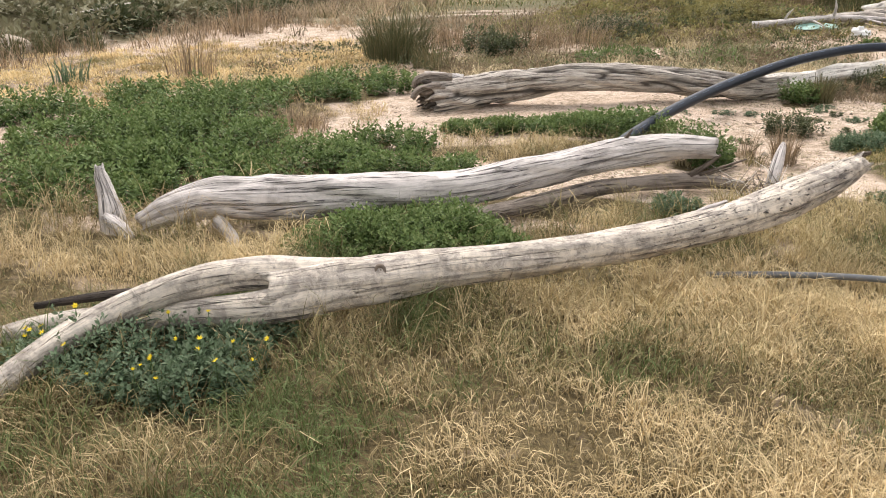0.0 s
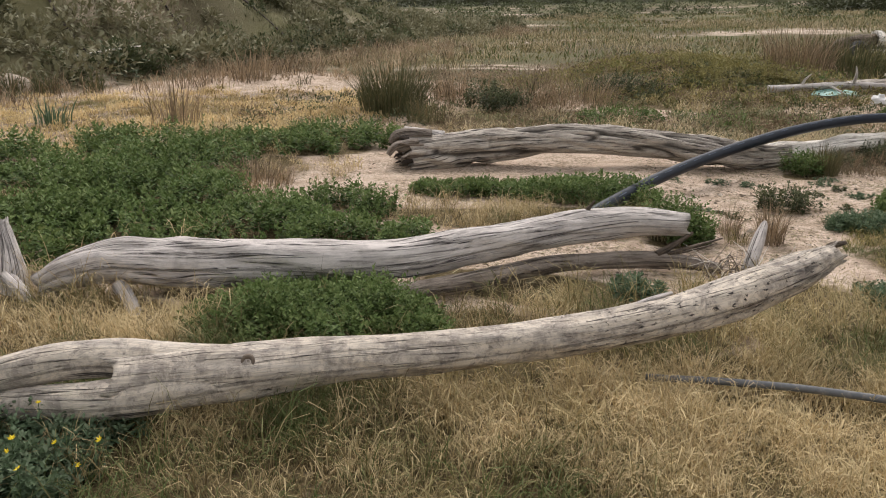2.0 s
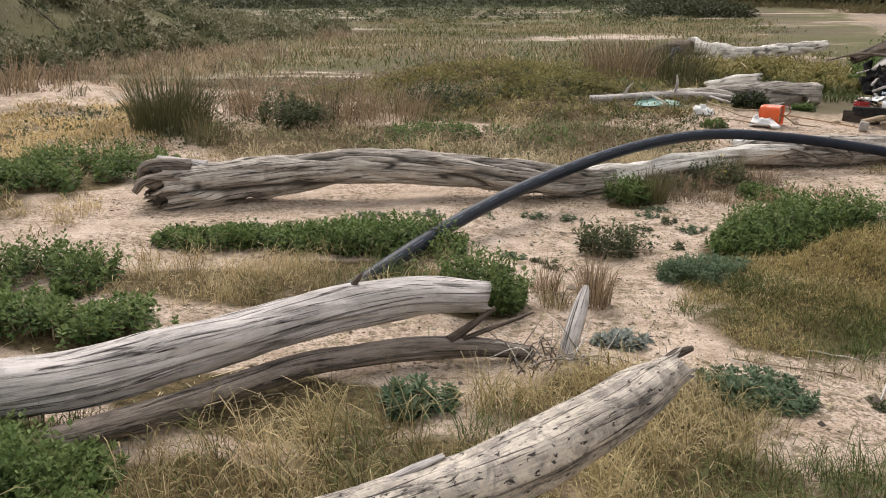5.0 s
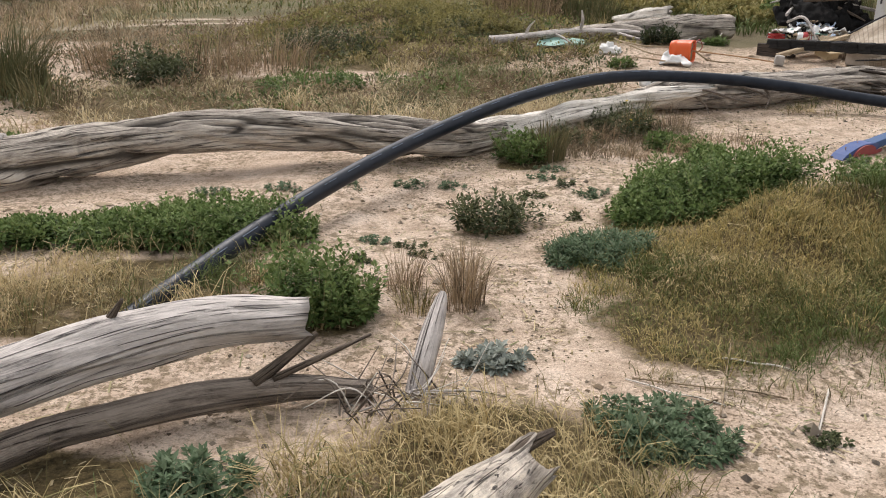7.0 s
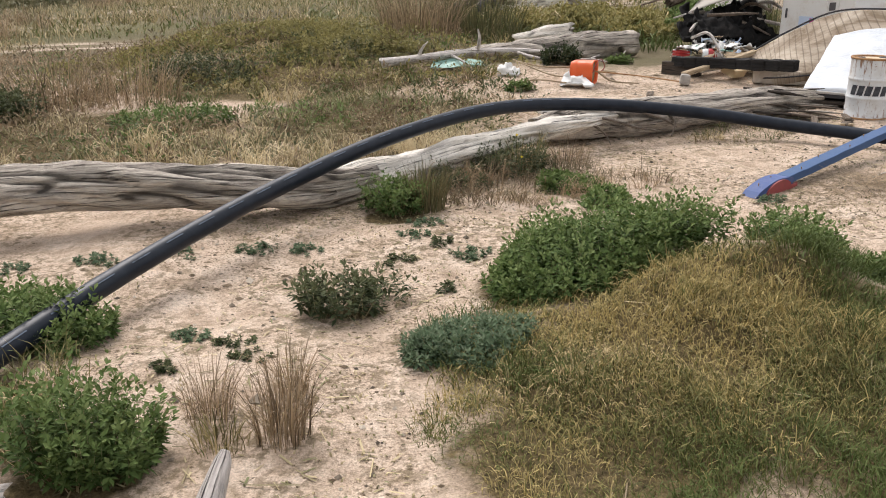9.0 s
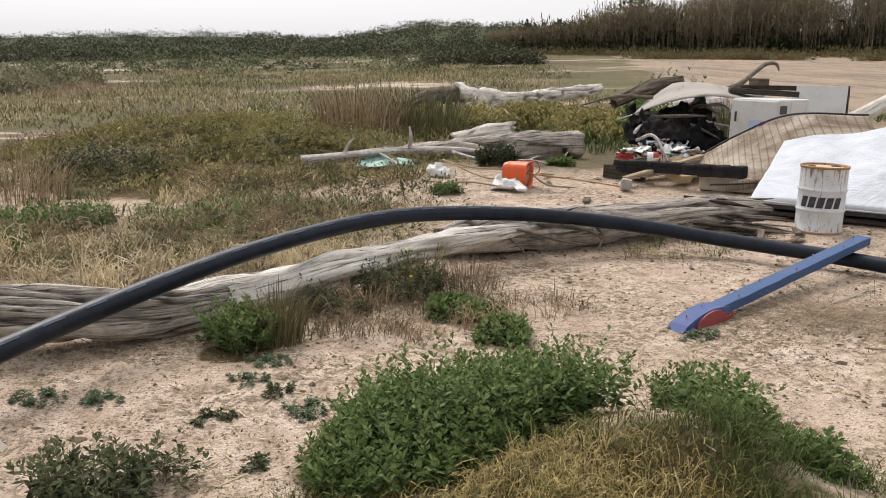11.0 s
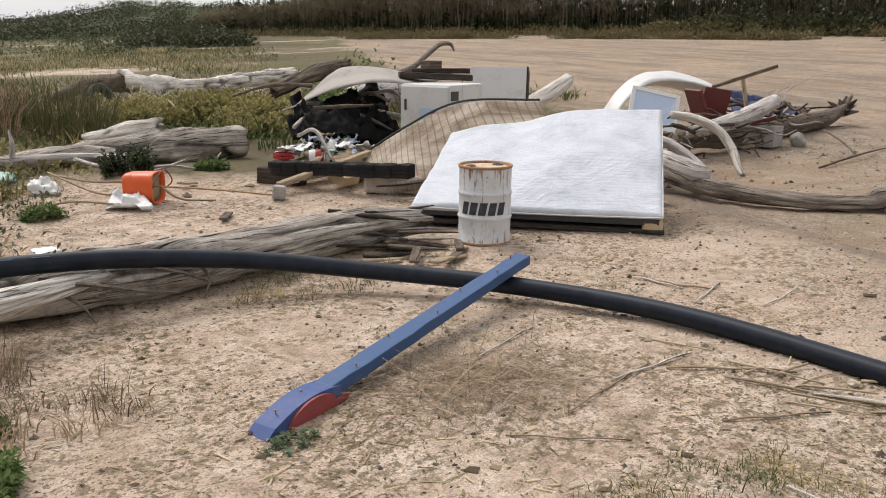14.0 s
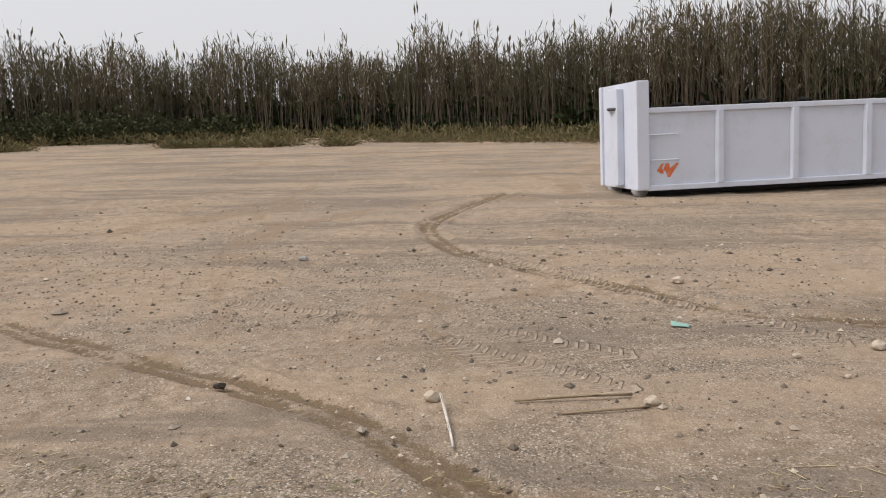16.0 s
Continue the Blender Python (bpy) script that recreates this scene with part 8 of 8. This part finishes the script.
def far_scrub():
    rng = np.random.default_rng(21)
    # dune
    def tufts(name, x, y, per, tall, wide, spread, material, label, category="grass", green=0.45):
        n = len(x)
        px, py = np.repeat(x, per) + rng.normal(0, spread, n * per), np.repeat(y, per) + rng.normal(0, spread, n * per)
        h = tall * np.repeat(rng.uniform(0.5, 1.3, n), per) * rng.uniform(0.4, 1.2, n * per)
        tint = np.clip(np.repeat(rng.normal(green, 0.2, n), per) + rng.normal(0, 0.18, n * per), 0, 1)
        v, q, t, c = blades(rng, np.stack([px, py, height(px, py) - 0.03], 1), h, rng.uniform(0.2, 1.3, n * per), wide * rng.uniform(0.6, 1.3, n * per), tint)
        lone(name, mesh_from(name, v, [q, t], (("tint", c),)), material, label, category, kind="stuff")
    y = rng.uniform(-2, 46, 2800)
    x = dune_edge(y) - rng.uniform(-0.6, 15, len(y))
    keep = lattice(x * 0.45, y * 0.45, 31) > 0.3 + 0.2 * lattice(x * 2, y * 2, 32)
    tufts("dune_grass", x[keep], y[keep], 12, 0.3, 0.022, 0.2, LEAF_DUNE, "grey-green grass over a sandy dune", "grass", 0.5)
    y = rng.uniform(-1, 42, 1000)
    x = dune_edge(y) - rng.uniform(0, 12.5, len(y))
    keep = lattice(x * 0.5, y * 0.5, 36) > 0.3
    clumps("dune_scrub", np.stack([x, y], 1)[keep], 0.62, 0.5, 130, 0.17, LEAF_DUNE, "rounded grey-green bushes over the dune", "scrub", 3, 0.4)
    y = rng.uniform(-1, 42, 330)
    x = dune_edge(y) - 0.3 - 10 * rng.uniform(0, 1, len(y)) ** 1.5
    keep = lattice(x * 0.5, y * 0.5, 37) > 0.52
    clumps("dune_scrub", np.stack([x, y], 1)[keep], 0.55, 0.45, 130, 0.15, LEAF_OLIVE, "dark olive bushes on the lower dune", "scrub", 2, 0.4)
    y = rng.uniform(5, 40, 700)
    x = dune_edge(y) + rng.uniform(-0.7, 1.9, len(y))
    keep = lattice(x * 0.7, y * 0.35, 38) > 0.42
    tufts("dry_stalks", x[keep], y[keep], 16, 0.42, 0.012, 0.2, GRASS_BROWN, "brown dead stalks along the foot of the dune", "grass", 0.4)
    # sunken lines of old fence down the dune
    for k, (y0, dx) in enumerate(((9.5, 0.6), (12.5, 0.9), (16.5, 0.9), (20.5, 1.0))):
        pts = []
        for s in (0, 1.2, 2.4, 3.8, 5.2):
            xx, yy = dune_edge(y0) - 0.8 - s, y0 + dx * s * 0.6
            pts.append((xx, yy, zat(xx, yy) + 0.05, 0.028))
        lone("old_fence_line", tube(pts, 7, 6, 0.5, seed=k, name="old_fence_line"), WOOD_DARK, "dark sunken line of old brush fence down the dune", "fence")
    lone("pale_branch", tube(lift([(dune_edge(13) - 1.0, 11.8, 0.35, 0.02), (dune_edge(13) - 0.9, 12.8, 0.42, 0.024), (dune_edge(13) - 0.9, 13.8, 0.35, 0.018)]), 7, 5, 0.2, name="branch"), WOOD_BONE, "pale bare branch lying on the dune", "branch")
    bm = bmesh.new()
    bmesh.ops.create_icosphere(bm, subdivisions=3, radius=0.28)
    for v in bm.verts:
        v.co = Vector((v.co.x * 1.2, v.co.y, v.co.z * 0.7)) * (1 + 0.35 * noise.noise(v.co * 4))
    bm.transform(pose(-12.35, 9.8, zat(-12.35, 9.8) + 0.1))
    lone("white_rock", bm, STONE, "pale rounded rock at the foot of the dune", "rock")
    # low bushy weeds over the field behind the far log
    def weeds(count, x0, x1, y0, y1, gate, seed, tall, wide, per, leaf, material, label, narrow=0.35):
        x, y = rng.uniform(x0, x1, count), rng.uniform(y0, y1, count)
        keep = (lattice(x * 0.55, y * 0.55, seed) > gate) & (y > 8.3 + 0.25 * np.clip(x, -9, 9))
        clumps("weeds", np.stack([x, y], 1)[keep], tall, wide, per, leaf, material, label, "weeds", seed, narrow)
    weeds(420, -7, 2.2, 8.2, 17.5, 0.45, 51, 0.26, 0.3, 80, 0.075, GRASS_BROWN, "bushy brown dead weeds in the field", 0.22)
    weeds(330, -7, 2.4, 8.2, 17.5, 0.5, 52, 0.2, 0.32, 80, 0.06, LEAF_OLIVE, "low olive weeds in the field")
    weeds(200, -6, 2.4, 8.2, 17.5, 0.6, 53, 0.17, 0.34, 90, 0.06, LEAF_GREEN, "low fresh green weeds in the field")
    weeds(260, -4, 2.6, 12.5, 20, 0.45, 54, 0.2, 0.4, 80, 0.07, LEAF_YELLOW, "low yellow-green ground cover in the field")
    weeds(50, -6.5, -4, 5.8, 8.5, 0.5, 55, 0.14, 0.25, 70, 0.05, LEAF_OLIVE, "low olive weeds in dry grass")
    # marsh plain
    x, y = rng.uniform(-11, 9, 3600), rng.uniform(17.5, 60, 3600)
    keep = (lattice(x * 0.22, y * 0.22, 33) > 0.46) & (x < 6 + 0.16 * (y - 15))
    tufts("marsh_grass", x[keep], y[keep], 14, 0.28, 0.024, 0.4, GRASS_OLIVE, "low brown and green marsh plants", "grass", 0.4)
    x, y = rng.uniform(-8, 13, 2800), rng.uniform(21, 58, 2800)
    keep = (lattice(x * 0.3, y * 0.3, 39) > 0.3) & (x < 6.5 + 0.17 * (y - 15))
    tufts("meadow_grass", x[keep], y[keep], 9, 0.2, 0.035, 0.45, GRASS_MIXED, "low green and brown grass over the plain", "grass", 0.75)
    x, y = rng.uniform(-26, 12, 200), rng.uniform(50, 95, 200)
    clumps("marsh_scrub", np.stack([x, y], 1), 0.5, 0.9, 130, 0.17, LEAF_OLIVE, "dark bushes dotted over the far plain", "scrub", 4, 0.5)
    # hills
    a, r = rng.uniform(radians(62), radians(126), 1250), 92 + 85 * rng.uniform(0, 1, 1250) ** 1.5
    x, y = -5 + r * np.cos(a), r * np.sin(a)
    keep = x - 0.12 * y < 40
    clumps("hill_scrub", np.stack([x, y], 1)[keep], 1.2, 2.4, 110, 0.28, LEAF_HILL, "dense dark evergreen scrub covering low hills", "scrub", 5, 0.6)
    a, r = rng.uniform(radians(70), radians(84), 700), rng.uniform(58, 95, 700)
    x, y = r * np.cos(a), r * np.sin(a)
    keep = (x < 13 + 0.05 * (y - 55)) & (x > 4 + 0.1 * (95 - y) * 0.6)
    clumps("hill_scrub", np.stack([x, y], 1)[keep], 0.9, 1.2, 100, 0.22, LEAF_HILL, "dense dark evergreen scrub beside the dirt road", "scrub", 6, 0.6)


far_scrub()

REED_LINE = curve([(15, 99), (19, 84), (26, 71), (34, 62), (42, 50), (47, 38), (49, 26), (49, 14), (46, 4), (41, -5), (35, -13), (27, -22), (16, -30), (2, -34)], 30)


def along(u):
    k = np.clip(u, 0, 1) * (len(REED_LINE) - 1)
    i = np.minimum(k.astype(int), len(REED_LINE) - 2)
    f = (k - i)[:, None]
    p = REED_LINE[i] * (1 - f) + REED_LINE[i + 1] * f
    d = REED_LINE[i + 1] - REED_LINE[i]
    d = d / np.linalg.norm(d, axis=1)[:, None]
    return p, np.stack([-d[:, 1], d[:, 0]], 1)


def reeds():
    rng = np.random.default_rng(15)
    n = 15000
    u = rng.uniform(0, 1, n)
    p, out = along(u)
    deep = rng.uniform(0, 1, n) ** 1.2 * 5.5
    clump = lattice(u * 260, deep * 0.5, 41)
    p = p + out * (deep + 0.7 * lattice(u * 190, u * 0, 43))[:, None]
    z = height(p[:, 0], p[:, 1])
    tall = (3.2 + 1.5 * clump + rng.normal(0, 0.4, n)) * (0.85 + 0.4 * lattice(u * 60, u * 0, 42)) * np.where(u > 0.6, 1.12, 1.0) * (0.4 + 0.6 * step(0.0, 0.2, u))
    a = rng.uniform(0, 6.283, n)
    lean = np.stack([np.cos(a), np.sin(a)], 1) * (tall * rng.uniform(0.01, 0.15, n))[:, None]
    foot = np.stack([p[:, 0], p[:, 1], z - 0.1], 1)
    head = np.stack([p[:, 0] + lean[:, 0], p[:, 1] + lean[:, 1], z + tall], 1)
    # stems and leaves of the far stretch tinted paler: light put into colour
    tint = np.clip(rng.normal(0.6, 0.3, n) - 0.4 * (1 - step(0.2, 0.34, u)), 0, 1)
    ring = np.array([(1, 0, 0), (-0.5, 0.87, 0), (-0.5, -0.87, 0)])
    v = np.concatenate([foot[:, None] + ring[None] * 0.02, head[:, None] + ring[None] * 0.006], 1).reshape(-1, 3)
    k = np.arange(n)[:, None, None] * 6
    q = (k + np.array([(0, 1, 4, 3), (1, 2, 5, 4), (2, 0, 3, 5)])[None]).reshape(-1, 4)
    lone("reed_stems", mesh_from("reed_stems", v, q, (("tint", np.repeat(tint, 6)),)), REED_STEM, "dense brown stems of giant reeds", "reeds", kind="stuff")
    per = 12
    f = rng.uniform(0.15, 1.0, n * per) ** 0.5
    at = np.repeat(foot, per, 0) * (1 - f)[:, None] + np.repeat(head, per, 0) * f[:, None]
    b = rng.uniform(0, 6.283, n * per)
    d = np.stack([np.cos(b), np.sin(b), rng.uniform(0.5, 3.0, n * per)], 1)
    zone = np.repeat(lattice(u * 90, deep * 0.3, 47), per)
    lv, lq, lc = leaves(rng, at, d, rng.uniform(0.3, 0.7, n * per), np.clip(zone * 0.7 + rng.normal(0.2, 0.25, n * per) - 0.45 * (1 - step(0.2, 0.34, np.repeat(u, per))), 0, 1), 0.09)
    m = 700
    i = rng.choice(n, m, replace=False)
    tip = head[i] + np.stack([rng.normal(0, 0.12, m), rng.normal(0, 0.12, m), rng.uniform(0.6, 1.5, m)], 1)
    low = head[i] * 0.6 + tip * 0.4
    mid = head[i] * 0.3 + tip * 0.7
    b = rng.uniform(0, 6.283, m)
    w = np.stack([np.cos(b), np.sin(b), np.zeros(m)], 1)
    stalk = np.stack([head[i] - w * 0.008, low - w * 0.01, low + w * 0.01, head[i] + w * 0.008, low, mid - w * 0.07, tip, mid + w * 0.07], 1).reshape(-1, 3)
    sq = len(lv) + np.arange(8 * m).reshape(-1, 4)
    lone("reeds", mesh_from("reeds", np.vstack([lv, stalk]), [lq, sq], (("tint", np.concatenate([lc, np.full(8 * m, 0.5)])),)), REED, "brown and olive leaves and plumes of giant reeds", "reeds", kind="stuff")

    def mass(name, count, u0, u1, near, far, tall, wide, per, leaf, material, label, category, seed, narrow=0.5, gate=0.0):
        u = rng.uniform(u0, u1, count)
        p, out = along(u)
        keep = lattice(u * 46, u * 0, 44) >= gate
        clumps(name, (p + out * rng.uniform(near, far, count)[:, None])[keep], tall, wide, per, leaf, material, label, category, seed, narrow)
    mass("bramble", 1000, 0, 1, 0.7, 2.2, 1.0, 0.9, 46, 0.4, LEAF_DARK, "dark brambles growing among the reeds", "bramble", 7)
    # dark leaf mass added inside the stand, standing in for its shade
    mass("bramble", 1300, 0.04, 1, 1.6, 5.5, 2.0, 1.3, 40, 0.75, LEAF_DARK, "dark leaf filler for the shade inside the reeds", "bramble", 17)
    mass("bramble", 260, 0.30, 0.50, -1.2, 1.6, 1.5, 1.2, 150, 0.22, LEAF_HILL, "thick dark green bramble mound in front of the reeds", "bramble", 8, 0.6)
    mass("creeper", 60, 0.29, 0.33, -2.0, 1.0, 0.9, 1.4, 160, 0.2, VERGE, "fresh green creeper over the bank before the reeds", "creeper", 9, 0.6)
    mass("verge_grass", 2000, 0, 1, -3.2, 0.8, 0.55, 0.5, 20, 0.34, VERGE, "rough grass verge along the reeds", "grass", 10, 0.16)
    mass("verge_grass", 700, 0.56, 0.68, -5.5, 0.0, 0.22, 0.6, 30, 0.2, VERGE, "rough green grass behind the container", "grass", 12, 0.16)
    mass("verge_grass", 1000, 0.08, 0.56, -8.2, -6.4, 0.32, 0.6, 36, 0.3, VERGE, "low weedy berm along the dirt road", "grass", 11, 0.2, 0.3)


reeds()


def far_trees():
    rng = np.random.default_rng(33)
    for x, y, h in ((30, 93, 4.8), (42.6, 88, 6.2), (45, 87, 6.4), (47.5, 86, 6.0)):
        z = zat(x, y)
        top = thing("tree", (x, y, z), "dark evergreen tree rising behind the reeds", "tree", "far trees")
        part("trunk", tube([(0, 0, -0.2, 0.22), (0.1, 0.1, h * 0.4, 0.16), (0.3, 0, h * 0.8, 0.06)], 8, 5, 0.2, name="trunk"), WOOD_BROWN, top)
        for k in range(5):
            b = k * 1.26
            part("limb", tube([(0.1, 0.1, h * 0.45, 0.09), (math.cos(b) * 0.9, math.sin(b) * 0.9, h * 0.7, 0.05), (math.cos(b) * 1.8, math.sin(b) * 1.8, h * 0.85, 0.02)], 6, 5, 0.2, name="limb"), WOOD_BROWN, top)
        n = 900
        c = rng.normal(0, 1, (14, 3)) * (1.3, 1.3, 0.9) + (0, 0, h * 0.82)
        at = c[rng.integers(0, 14, n)] + rng.normal(0, 0.55, (n, 3))
        v, q, t = leaves(rng, at, rng.normal(0, 1, (n, 3)), rng.uniform(0.25, 0.6, n), rng.uniform(0, 0.7, n), 0.6)
        part("crown", mesh_from("crown", v, q, (("tint", t),)), LEAF_DARK, top)


far_trees()
